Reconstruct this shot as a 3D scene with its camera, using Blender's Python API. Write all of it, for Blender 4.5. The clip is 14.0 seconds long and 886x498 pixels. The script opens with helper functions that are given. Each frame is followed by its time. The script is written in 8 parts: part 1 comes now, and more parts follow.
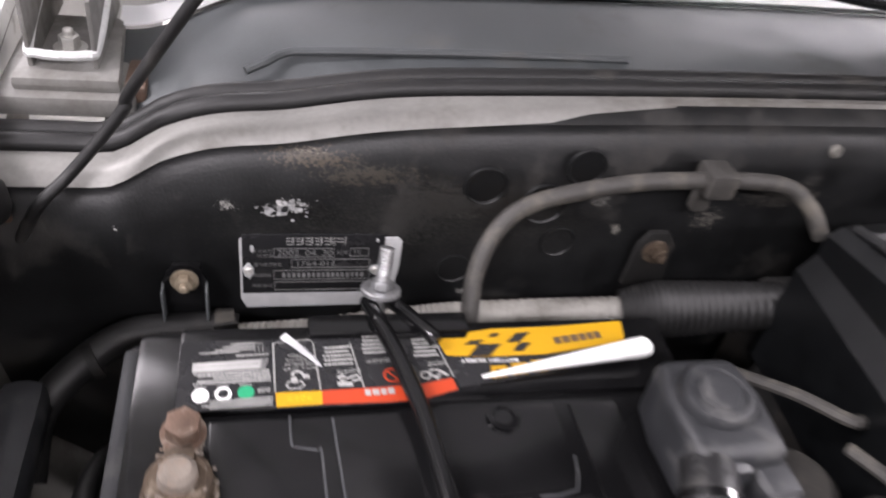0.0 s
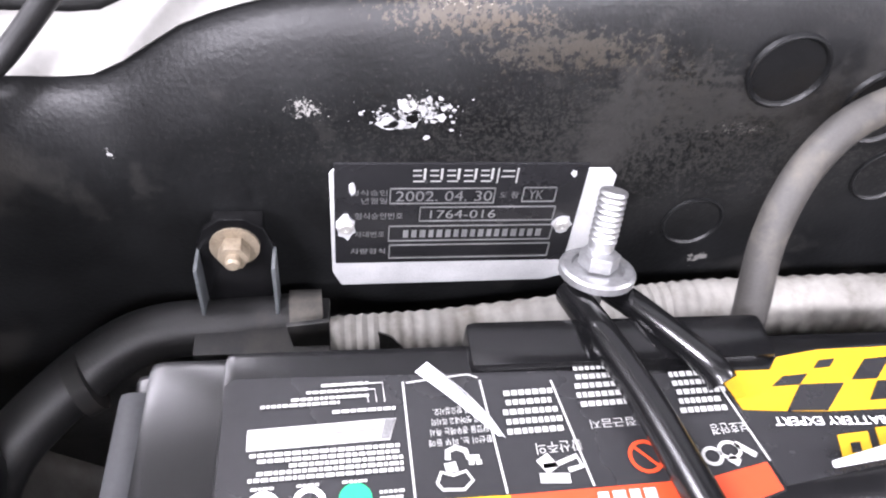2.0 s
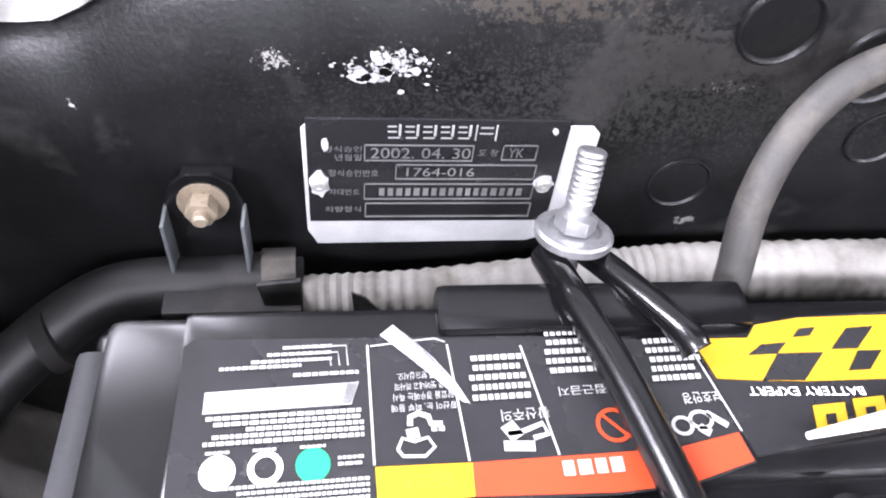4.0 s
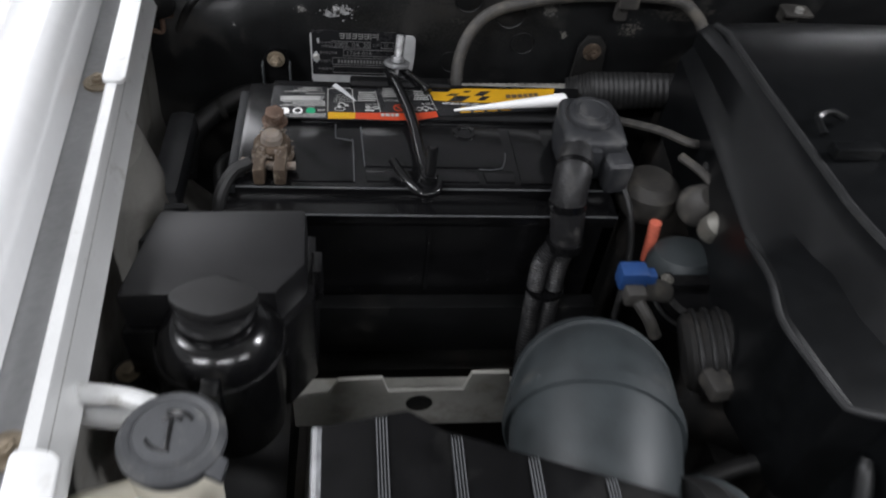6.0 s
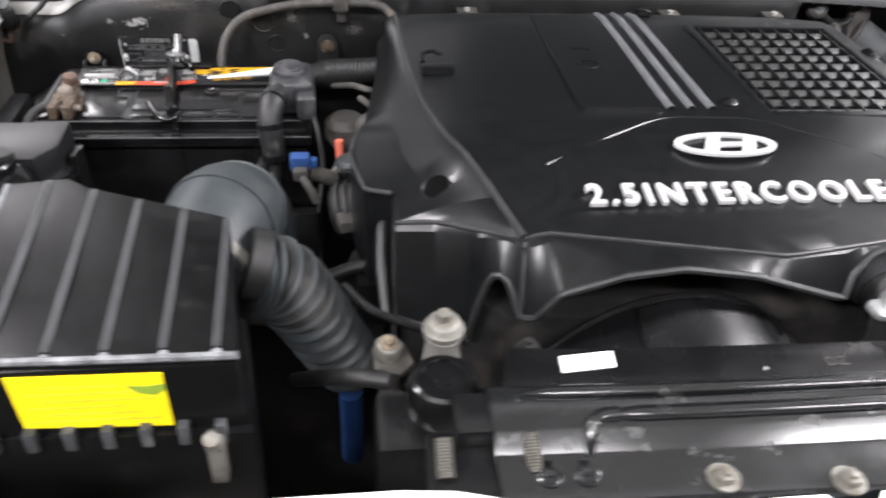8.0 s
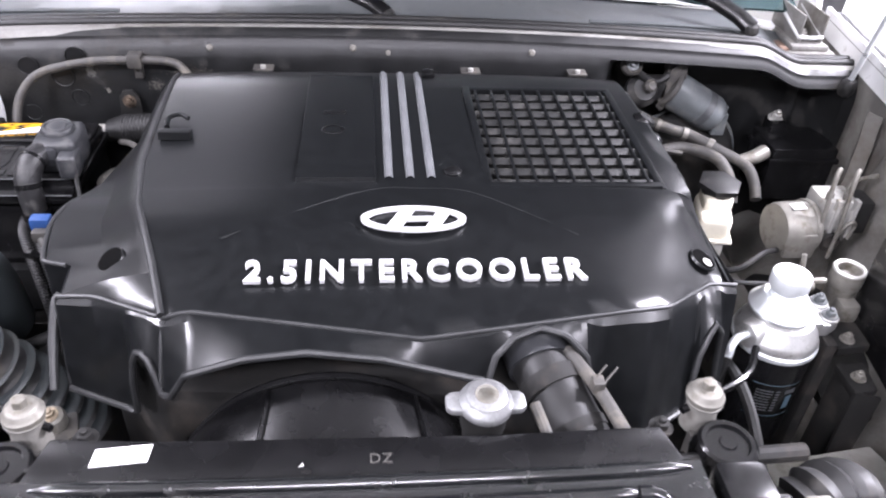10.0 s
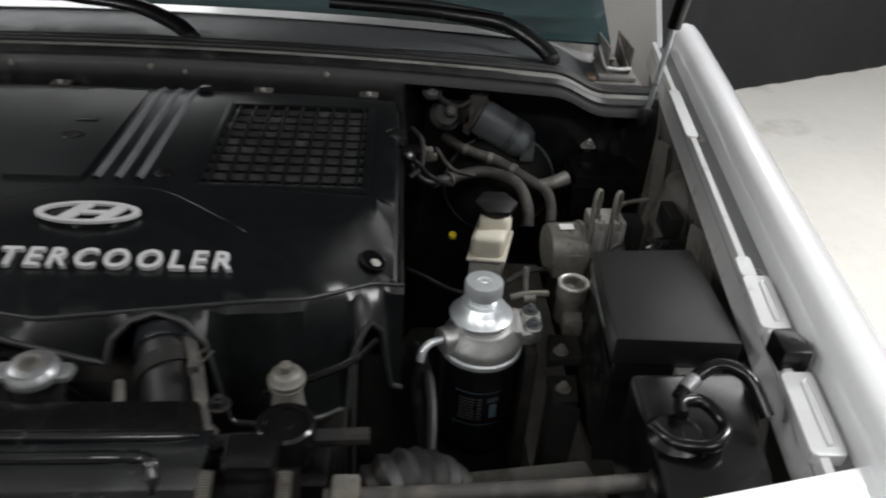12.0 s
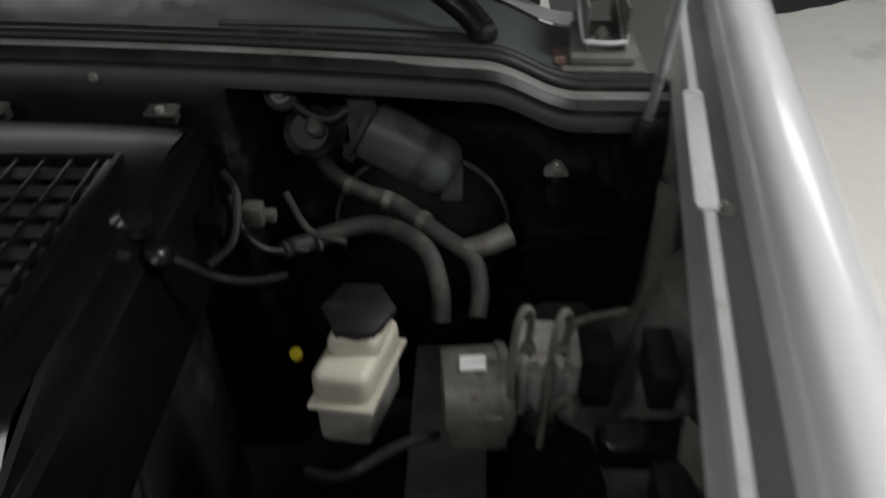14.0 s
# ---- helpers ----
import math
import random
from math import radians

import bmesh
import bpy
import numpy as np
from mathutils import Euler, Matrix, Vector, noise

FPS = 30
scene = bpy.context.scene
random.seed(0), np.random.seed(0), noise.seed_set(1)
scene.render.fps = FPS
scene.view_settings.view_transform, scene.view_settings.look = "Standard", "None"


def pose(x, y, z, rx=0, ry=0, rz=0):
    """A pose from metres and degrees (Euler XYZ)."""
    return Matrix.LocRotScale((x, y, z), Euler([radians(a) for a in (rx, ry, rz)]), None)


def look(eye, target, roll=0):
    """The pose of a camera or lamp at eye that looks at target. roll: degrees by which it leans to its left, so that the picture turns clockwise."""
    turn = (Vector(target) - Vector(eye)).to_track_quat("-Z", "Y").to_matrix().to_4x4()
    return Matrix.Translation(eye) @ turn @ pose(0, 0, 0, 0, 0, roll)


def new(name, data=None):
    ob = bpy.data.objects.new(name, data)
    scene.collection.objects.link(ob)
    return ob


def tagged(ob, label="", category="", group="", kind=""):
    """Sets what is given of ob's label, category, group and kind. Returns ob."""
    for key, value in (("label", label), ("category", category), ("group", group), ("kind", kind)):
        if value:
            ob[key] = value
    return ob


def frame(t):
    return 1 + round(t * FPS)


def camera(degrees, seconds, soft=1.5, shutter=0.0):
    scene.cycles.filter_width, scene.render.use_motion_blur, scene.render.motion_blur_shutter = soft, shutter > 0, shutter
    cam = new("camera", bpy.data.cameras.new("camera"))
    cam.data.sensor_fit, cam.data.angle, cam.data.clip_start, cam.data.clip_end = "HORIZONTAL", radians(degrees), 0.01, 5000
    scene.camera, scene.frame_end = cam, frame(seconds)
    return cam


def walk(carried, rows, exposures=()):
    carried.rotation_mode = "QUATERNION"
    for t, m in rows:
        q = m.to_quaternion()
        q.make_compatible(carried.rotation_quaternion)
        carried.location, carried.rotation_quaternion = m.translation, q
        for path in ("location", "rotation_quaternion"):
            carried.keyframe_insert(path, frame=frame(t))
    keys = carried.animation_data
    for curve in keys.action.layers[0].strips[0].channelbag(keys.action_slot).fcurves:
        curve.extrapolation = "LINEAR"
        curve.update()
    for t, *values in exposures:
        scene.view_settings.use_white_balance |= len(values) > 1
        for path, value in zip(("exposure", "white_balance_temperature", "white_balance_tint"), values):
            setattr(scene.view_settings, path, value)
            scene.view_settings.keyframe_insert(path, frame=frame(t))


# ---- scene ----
cam = camera(60.0, 14.0, soft=2.0, shutter=0.5)
PATH = [
    (0, (-0.005, -0.257, 1.273), (0.449, 1.215, -0.003), 10.9),
    (0.5, (-0.019, -0.152, 1.21), (0.389, 1.317, -0.084), 10.0),
    (1, (-0.018, -0.105, 1.156), (0.335, 1.352, -0.168), 8.8),
    (1.5, (-0.016, -0.089, 1.141), (0.277, 1.306, -0.261), 7.7),
    (2, (-0.018, -0.081, 1.131), (0.255, 1.27, -0.319), 7.4),
    (2.2, (-0.016, -0.077, 1.127), (0.258, 1.271, -0.325), 7.7),
    (4.3, (-0.007, -0.076, 1.127), (0.251, 1.187, -0.403), 8.5),
    (4.5, (-0.012, -0.091, 1.139), (0.244, 1.172, -0.39), 8.6),
    (5, (-0.006, -0.202, 1.227), (0.246, 1.068, -0.297), 8.5),
    (5.5, (0.026, -0.385, 1.315), (0.243, 0.882, -0.216), 7.5),
    (6, (0.026, -0.55, 1.365), (0.25, 0.807, -0.087), 7.1),
    (6.5, (0.017, -0.676, 1.373), (0.246, 0.756, -0.004), 7.0),
    (7, (0.04, -0.797, 1.391), (0.27, 0.683, 0.067), 3.2),
    (7.5, (0.154, -0.868, 1.396), (0.381, 0.682, 0.154), 2.8),
    (8, (0.284, -0.922, 1.397), (0.529, 0.638, 0.169), 4.1),
    (8.5, (0.41, -0.899, 1.372), (0.64, 0.67, 0.154), 4.4),
    (9, (0.51, -0.845, 1.374), (0.798, 0.712, 0.152), 5.0),
    (9.2, (0.541, -0.847, 1.391), (0.819, 0.71, 0.167), 4.8),
    (11.3, (0.749, -1.064, 1.485), (0.851, 0.612, 0.398), 3.3),
    (11.5, (0.809, -1.048, 1.474), (0.926, 0.631, 0.393), 3.6),
    (12, (0.941, -0.995, 1.445), (1.082, 0.681, 0.362), 4.1),
    (12.5, (1.019, -0.919, 1.402), (1.147, 0.738, 0.289), 3.8),
    (13, (1.105, -0.834, 1.382), (1.13, 0.793, 0.219), 1.9),
    (13.5, (1.206, -0.687, 1.37), (1.202, 0.882, 0.129), 1.1),
    (14, (1.18, -0.492, 1.345), (1.118, 1.051, 0.075), -0.5),
]
EXPOSURES = [(0.0, 0.45, 6500, 22), (0.5, 0.45, 6500, 26), (1.0, 1.40, 6350, 24), (2.0, 1.73, 6150, 23), (4.5, 1.77, 6000, 22), (5.0, 1.96, 5950, 21), (5.5, 1.48, 5850, 25), (6.0, -0.60, 6250, 13), (6.5, -1.32, 6450, 11), (7.0, -1.06, 6550, 11), (7.5, -0.1, 6550, 12), (8.0, 0.74, 6450, 16), (8.5, 0.88, 6350, 15), (9.0, 1.65, 5950, 28), (9.2, 1.65, 5950, 28), (11.3, -0.15, 6400, 13), (11.5, -0.4, 6400, 13), (12.0, -1.24, 6450, 11), (12.5, -1.62, 6500, 12), (13.0, -1.55, 6500, 11), (13.5, -1.83, 6500, 10), (14.0, -1.85, 6500, 10)]
walk(cam, [(t, look(eye, target, roll)) for t, eye, target, roll in PATH], EXPOSURES)

# ---- light: a bright workshop, unseen lamps added on the ceiling, white floor ----
world = bpy.data.worlds.new("world")
scene.world = world
world.use_nodes = True
world.node_tree.nodes["Background"].inputs[0].default_value = (0.80, 0.90, 1.0, 1)
world.node_tree.nodes["Background"].inputs[1].default_value = 0.12


def ceiling_lamp(x, y, sx, sy, power):
    data = bpy.data.lights.new("ceiling_lamp_light", "AREA")
    data.shape, data.size, data.size_y, data.energy = "RECTANGLE", sx, sy, power
    data.color = (1.0, 1.0, 1.0)
    ob = new("ceiling_lamp_light", data)
    ob.matrix_world = look((x, y, 3.12), (x, y, 0.0))
    return ob


# lamps out of view; places and powers chosen for brightness and reflections
# x, y, length, width, power
LAMPS = [(-1.5, -2.3, 1.3, 0.30, 115.0), (0.6, -2.5, 1.3, 0.30, 60.0), (2.7, -2.3, 1.3, 0.30, 60.0), (-2.3, 0.2, 1.9, 0.30, 145.0), (3.5, 0.0, 1.7, 0.30, 305.0), (3.7, 3.7, 2.6, 1.4, 150.0), (-1.4, 3.4, 2.6, 1.4, 130.0)]
for lamp_row in LAMPS:
    ceiling_lamp(*lamp_row)


# ---- materials ----
def material(name, color, rough=0.5, metal=0.0, spread=0.25, scale=60.0, bump=0.05, coat=0.0, dirt=None, dirt_amount=0.0, dirt_scale=9.0, alpha=1.0, transmission=0.0, rough_spread=1.0, specular=0.42):
    """Principled surface with fine grain, broad tone change and a layer of dust or rust in patches."""
    m = bpy.data.materials.new(name)
    m.use_nodes = True
    nt = m.node_tree
    n, link = nt.nodes, nt.links.new
    p = n["Principled BSDF"]
    co = n.new("ShaderNodeTexCoord")
    fine = n.new("ShaderNodeTexNoise")
    fine.inputs["Scale"].default_value, fine.inputs["Detail"].default_value = scale * 6, 4
    broad = n.new("ShaderNodeTexNoise")
    broad.inputs["Scale"].default_value, broad.inputs["Detail"].default_value = scale * 0.35, 6
    link(co.outputs["Object"], fine.inputs["Vector"])
    link(co.outputs["Object"], broad.inputs["Vector"])
    both = n.new("ShaderNodeMix")
    both.data_type = "FLOAT"
    both.inputs[0].default_value = 0.35
    link(broad.outputs["Fac"], both.inputs[2])
    link(fine.outputs["Fac"], both.inputs[3])
    ramp = n.new("ShaderNodeValToRGB")
    lo = [c * (1 - spread) for c in color]
    hi = [min(1.0, c * (1 + spread)) for c in color]
    ramp.color_ramp.elements[0].position, ramp.color_ramp.elements[0].color = 0.35, (*lo, 1)
    ramp.color_ramp.elements[1].position, ramp.color_ramp.elements[1].color = 0.65, (*hi, 1)
    link(both.outputs[0], ramp.inputs[0])
    out = ramp.outputs[0]
    rough_map = n.new("ShaderNodeMapRange")
    rough_map.inputs["To Min"].default_value, rough_map.inputs["To Max"].default_value = max(0.03, rough - 0.10 * rough_spread), min(1.0, rough + 0.12 * rough_spread)
    link(broad.outputs["Fac"], rough_map.inputs["Value"])
    rough_out = rough_map.outputs[0]
    if dirt:
        patch = n.new("ShaderNodeTexNoise")
        patch.inputs["Scale"].default_value, patch.inputs["Detail"].default_value, patch.inputs["Roughness"].default_value = dirt_scale, 9, 0.65
        link(co.outputs["Object"], patch.inputs["Vector"])
        cut = n.new("ShaderNodeMapRange")
        cut.inputs["From Min"].default_value, cut.inputs["From Max"].default_value = 0.62 - 0.3 * dirt_amount, 0.80 - 0.3 * dirt_amount
        link(patch.outputs["Fac"], cut.inputs["Value"])
        mix = n.new("ShaderNodeMix")
        mix.data_type = "RGBA"
        mix.inputs[7].default_value = (*dirt, 1)
        link(cut.outputs[0], mix.inputs[0])
        link(out, mix.inputs[6])
        out = mix.outputs[2]
        rmix = n.new("ShaderNodeMix")
        rmix.data_type = "FLOAT"
        rmix.inputs[3].default_value = 0.85
        link(cut.outputs[0], rmix.inputs[0])
        link(rough_out, rmix.inputs[2])
        rough_out = rmix.outputs[0]
    link(out, p.inputs["Base Color"])
    link(rough_out, p.inputs["Roughness"])
    p.inputs["Metallic"].default_value = metal
    p.inputs["Specular IOR Level"].default_value = specular
    p.inputs["Coat Weight"].default_value = coat
    p.inputs["Coat Roughness"].default_value = 0.08
    p.inputs["Alpha"].default_value = alpha
    p.inputs["Transmission Weight"].default_value = transmission
    if bump:
        b = n.new("ShaderNodeBump")
        b.inputs["Strength"].default_value, b.inputs["Distance"].default_value = bump, 0.002
        link(both.outputs[0], b.inputs["Height"])
        link(b.outputs[0], p.inputs["Normal"])
    return m


def blotches(m, spots):
    """Ragged chips and stains of their own shape on a material: (x, z, reach x, reach z, grain, sparseness, colour)."""
    nt = m.node_tree
    n, link = nt.nodes, nt.links.new
    p = n["Principled BSDF"]
    out = p.inputs["Base Color"].links[0].from_socket
    co = n.new("ShaderNodeTexCoord")
    for x, z, rx, rz, grain, cut, color in spots:
        off = n.new("ShaderNodeVectorMath")
        off.operation = "SUBTRACT"
        off.inputs[1].default_value = (x, 0, z)
        link(co.outputs["Object"], off.inputs[0])
        fit_in = n.new("ShaderNodeVectorMath")
        fit_in.operation = "MULTIPLY"
        fit_in.inputs[1].default_value = (1 / rx, 0, 1 / rz)
        link(off.outputs[0], fit_in.inputs[0])
        dist = n.new("ShaderNodeVectorMath")
        dist.operation = "LENGTH"
        link(fit_in.outputs[0], dist.inputs[0])
        fall = n.new("ShaderNodeMapRange")
        fall.inputs["From Min"].default_value, fall.inputs["From Max"].default_value = 1.0, 0.1
        fall.inputs["To Max"].default_value = 0.42
        link(dist.outputs["Value"], fall.inputs["Value"])
        noise = n.new("ShaderNodeTexNoise")
        noise.inputs["Scale"].default_value, noise.inputs["Detail"].default_value, noise.inputs["Roughness"].default_value = grain, 6, 0.7
        link(co.outputs["Object"], noise.inputs["Vector"])
        add = n.new("ShaderNodeMath")
        link(noise.outputs["Fac"], add.inputs[0])
        link(fall.outputs[0], add.inputs[1])
        mask = n.new("ShaderNodeMapRange")
        mask.inputs["From Min"].default_value, mask.inputs["From Max"].default_value = cut, cut + 0.05
        link(add.outputs[0], mask.inputs["Value"])
        mix = n.new("ShaderNodeMix")
        mix.data_type = "RGBA"
        mix.inputs[7].default_value = (*color, 1)
        link(mask.outputs[0], mix.inputs[0])
        link(out, mix.inputs[6])
        out = mix.outputs[2]
    link(out, p.inputs["Base Color"])


M_COVER = material("cover_plastic", (0.0042, 0.0046, 0.0050), 0.29, bump=0.05, scale=220, specular=0.37, rough_spread=0.2)
M_BLACK = material("black_plastic", (0.0045, 0.0045, 0.0048), 0.25, rough_spread=0.5, bump=0.08, scale=120, specular=0.36)
M_GLOSS = material("gloss_black_plastic", (0.004, 0.004, 0.0043), 0.18, bump=0.03, scale=80, specular=0.40)
M_RUBBER = material("black_rubber", (0.009, 0.009, 0.009), 0.5, bump=0.15, scale=150, specular=0.36, dirt=(0.045, 0.042, 0.037), dirt_amount=0.25, dirt_scale=25)
M_GREYRUBBER = material("grey_rubber", (0.022, 0.027, 0.029), 0.5, bump=0.08, scale=120, dirt=(0.055, 0.054, 0.049), dirt_amount=0.15, dirt_scale=16)
M_HOSE = material("dusty_grey_hose", (0.038, 0.036, 0.033), 0.6, bump=0.15, scale=150, dirt=(0.092, 0.084, 0.070), dirt_amount=0.40, dirt_scale=45)
M_SILVER = material("silver_paint", (0.90, 0.905, 0.91), 0.25, metal=0.08, spread=0.02, scale=300, bump=0.0, coat=0.7, rough_spread=0.1)
M_SILVERDULL = material("silver_paint_unpolished", (0.52, 0.525, 0.52), 0.38, metal=0.25, spread=0.08, scale=60, bump=0.03, dirt=(0.26, 0.245, 0.22), dirt_amount=0.22, dirt_scale=70)
M_PADSILVER = material("silver_pad_paint", (0.62, 0.625, 0.62), 0.35, metal=0.25, spread=0.05, scale=60, bump=0.02, dirt=(0.36, 0.345, 0.32), dirt_amount=0.12, dirt_scale=40)
M_BONNET = material("bonnet_inner_paint", (0.84, 0.85, 0.865), 0.40, metal=0.15, spread=0.03, scale=40, bump=0.01)
# pale grey painted on black lid edges in place of their bright highlight
M_SCUFF = material("pale_edge_highlight", (0.13, 0.135, 0.14), 0.35, bump=0.1, scale=300, spread=0.6, specular=0.5)
M_SHELF = material("grey_shelf_paint", (0.30, 0.295, 0.27), 0.55, spread=0.12, scale=30, bump=0.05, dirt=(0.16, 0.15, 0.125), dirt_amount=0.3, dirt_scale=20)
M_SLAT = material("dusty_grille_plastic", (0.008, 0.0082, 0.008), 0.52, bump=0.1, scale=150, specular=0.28, dirt=(0.026, 0.025, 0.023), dirt_amount=0.3, dirt_scale=30)
M_LID = material("satin_black_lid", (0.006, 0.006, 0.0065), 0.42, bump=0.06, scale=220, specular=0.48, rough_spread=0.3)
# near-black for flat discs that paint the shade inside holes
M_VOID = material("unlit_hollow", (0.002, 0.002, 0.002), 0.95, bump=0.0, specular=0.05)
# cover plastic made paler, so the edge beads carry their highlight as colour
M_EDGE = material("highlight_plastic_edge", (0.012, 0.0125, 0.013), 0.5, bump=0.05, scale=200, specular=0.45)
M_FLANGE = material("worn_lip_paint", (0.175, 0.172, 0.162), 0.45, metal=0.2, spread=0.16, scale=50, bump=0.05, dirt=(0.085, 0.078, 0.066), dirt_amount=0.42, dirt_scale=9)
M_SLAM = material("black_slam_panel_paint", (0.0055, 0.006, 0.0064), 0.16, spread=0.25, scale=60, bump=0.02, specular=0.5, coat=0.3, dirt=(0.014, 0.0138, 0.0128), dirt_amount=0.1, dirt_scale=60)
M_SHROUD = material("dull_shroud_plastic", (0.004, 0.004, 0.0043), 0.26, bump=0.05, scale=90, specular=0.22)
M_COWL = material("weathered_cowl_plastic", (0.045, 0.050, 0.052), 0.5, spread=0.15, bump=0.08, scale=120, dirt=(0.075, 0.073, 0.067), dirt_amount=0.2, dirt_scale=14)
M_PRINT = material("white_fine_print", (0.31, 0.31, 0.30), 0.5, spread=0.15, scale=200, bump=0.0)
M_DIMPRINT = material("dim_grey_print", (0.13, 0.13, 0.13), 0.5, spread=0.3, scale=200, bump=0.0)
M_RUSTDARK = material("dark_corroded_lug", (0.060, 0.042, 0.028), 0.7, metal=0.2, spread=0.4, scale=150, bump=0.4, dirt=(0.26, 0.22, 0.17), dirt_amount=0.25, dirt_scale=90)
M_CRUST = material("acid_crust", (0.135, 0.115, 0.097), 0.85, spread=0.3, scale=220, bump=0.6, dirt=(0.17, 0.12, 0.085), dirt_amount=0.4, dirt_scale=120)
M_BOOT = material("grey_boot_rubber", (0.019, 0.020, 0.022), 0.45, bump=0.1, scale=120, dirt=(0.065, 0.064, 0.062), dirt_amount=0.25, dirt_scale=40)
M_MOTOR = material("dark_grey_motor_paint", (0.075, 0.082, 0.085), 0.38, bump=0.06, scale=120, dirt=(0.16, 0.155, 0.14), dirt_amount=0.30, dirt_scale=22)
M_BAYPAINT = material("dusty_inner_paint", (0.14, 0.136, 0.124), 0.6, spread=0.15, scale=40, bump=0.05, dirt=(0.10, 0.09, 0.075), dirt_amount=0.5, dirt_scale=12)
M_FIREWALL = material("black_coated_sheet", (0.006, 0.0063, 0.0066), 0.42, spread=0.4, bump=0.25, scale=90, specular=0.36, dirt=(0.032, 0.030, 0.027), dirt_amount=0.22, dirt_scale=16)
M_DARK = material("grimy_black_metal", (0.007, 0.0068, 0.0064), 0.7, bump=0.3, scale=40, specular=0.3, dirt=(0.028, 0.024, 0.02), dirt_amount=0.4, dirt_scale=18)
M_ALU = material("cast_aluminium", (0.50, 0.50, 0.49), 0.42, metal=0.85, spread=0.15, scale=90, bump=0.15, dirt=(0.22, 0.20, 0.17), dirt_amount=0.22, dirt_scale=40)
M_CHROME = material("bright_zinc", (0.66, 0.69, 0.70), 0.30, metal=0.65, spread=0.06, scale=90, bump=0.02)
M_ZINC = material("dusty_zinc", (0.44, 0.435, 0.41), 0.45, metal=0.6, spread=0.15, scale=120, bump=0.08, dirt=(0.25, 0.22, 0.17), dirt_amount=0.3, dirt_scale=60)
M_RUSTY = material("corroded_copper_brown", (0.105, 0.066, 0.047), 0.6, metal=0.3, spread=0.35, scale=150, bump=0.4, dirt=(0.25, 0.205, 0.17), dirt_amount=0.3, dirt_scale=110)
M_BOLT = material("tan_bolt", (0.27, 0.225, 0.165), 0.5, metal=0.5, spread=0.2, scale=200, bump=0.1, dirt=(0.16, 0.12, 0.08), dirt_amount=0.3, dirt_scale=90)
M_CREAM = material("aged_cream_plastic", (0.56, 0.53, 0.44), 0.45, spread=0.06, scale=40, bump=0.03, dirt=(0.35, 0.31, 0.23), dirt_amount=0.25, dirt_scale=25)
M_TANKBLUE = material("blue_tinted_tank_plastic", (0.36, 0.46, 0.46), 0.4, spread=0.06, scale=40, bump=0.03, dirt=(0.25, 0.28, 0.27), dirt_amount=0.2)
M_CAPGREY = material("grey_cap_plastic", (0.042, 0.044, 0.047), 0.5, bump=0.1, scale=120, dirt=(0.11, 0.11, 0.105), dirt_amount=0.3, dirt_scale=40)
M_WHITE = material("white_print", (0.80, 0.80, 0.79), 0.5, spread=0.04, bump=0.0)
M_LABELBLACK = material("label_black", (0.014, 0.014, 0.015), 0.25, spread=0.1, bump=0.0)
M_YELLOW = material("yellow_print", (0.46, 0.25, 0.005), 0.40, spread=0.05, bump=0.0)
M_STICKER = material("yellow_sticker", (0.80, 0.62, 0.004), 0.5, spread=0.07, bump=0.0, scale=30)
M_STICKERTEXT = material("faded_sticker_print", (0.62, 0.50, 0.02), 0.5, bump=0.0)
M_STICKERSTAIN = material("green_stain", (0.20, 0.30, 0.03), 0.5, bump=0.0)
M_ORANGE = material("orange_print", (0.38, 0.04, 0.011), 0.40, spread=0.05, bump=0.0)
M_GREEN = material("green_print", (0.006, 0.24, 0.11), 0.40, spread=0.05, bump=0.0)
M_FILM = material("whitened_label_film", (0.70, 0.71, 0.72), 0.12, spread=0.1, scale=200, bump=0.05, alpha=0.36)
M_TAPE = material("dirty_white_tape", (0.180, 0.174, 0.158), 0.65, spread=0.16, scale=60, bump=0.25, dirt=(0.10, 0.092, 0.078), dirt_amount=0.42, dirt_scale=38)
M_BLUE = material("blue_plastic", (0.012, 0.04, 0.13), 0.45, bump=0.03)
M_CANBLUE = material("pale_blue_print", (0.07, 0.11, 0.14), 0.5, bump=0.0)
M_REDWIRE = material("salmon_sleeve", (0.55, 0.13, 0.08), 0.5, bump=0.03)
M_WIRE = material("pale_green_wire", (0.25, 0.32, 0.27), 0.5, bump=0.03)
M_RUST = material("rust_stain", (0.075, 0.045, 0.025), 0.85, spread=0.4, scale=180, bump=0.3)
M_TAPEBLACK = material("crinkled_black_tape", (0.010, 0.010, 0.0105), 0.42, bump=1.0, scale=70, spread=0.4, specular=0.36, dirt=(0.05, 0.048, 0.044), dirt_amount=0.25, dirt_scale=60)
# lighter grey than the black plastic: the ribs' glint is held in the colour
M_RIB = material("glint_grey_rib", (0.085, 0.088, 0.092), 0.34, spread=0.15, scale=120, bump=0.04)
M_CAPZINC = material("handled_zinc_cap", (0.42, 0.425, 0.43), 0.36, metal=0.85, spread=0.25, scale=70, bump=0.15, dirt=(0.20, 0.195, 0.185), dirt_amount=0.30, dirt_scale=70)
M_AIRLID = material("dull_black_box_plastic", (0.0036, 0.0036, 0.0038), 0.34, bump=0.08, scale=150, specular=0.16, dirt=(0.009, 0.0088, 0.008), dirt_amount=0.12, dirt_scale=30)
M_FLAKE = material("bare_flaked_paint", (0.40, 0.405, 0.405), 0.55, spread=0.15, scale=200, bump=0.2)
OX = 0.592  # the body's own middle
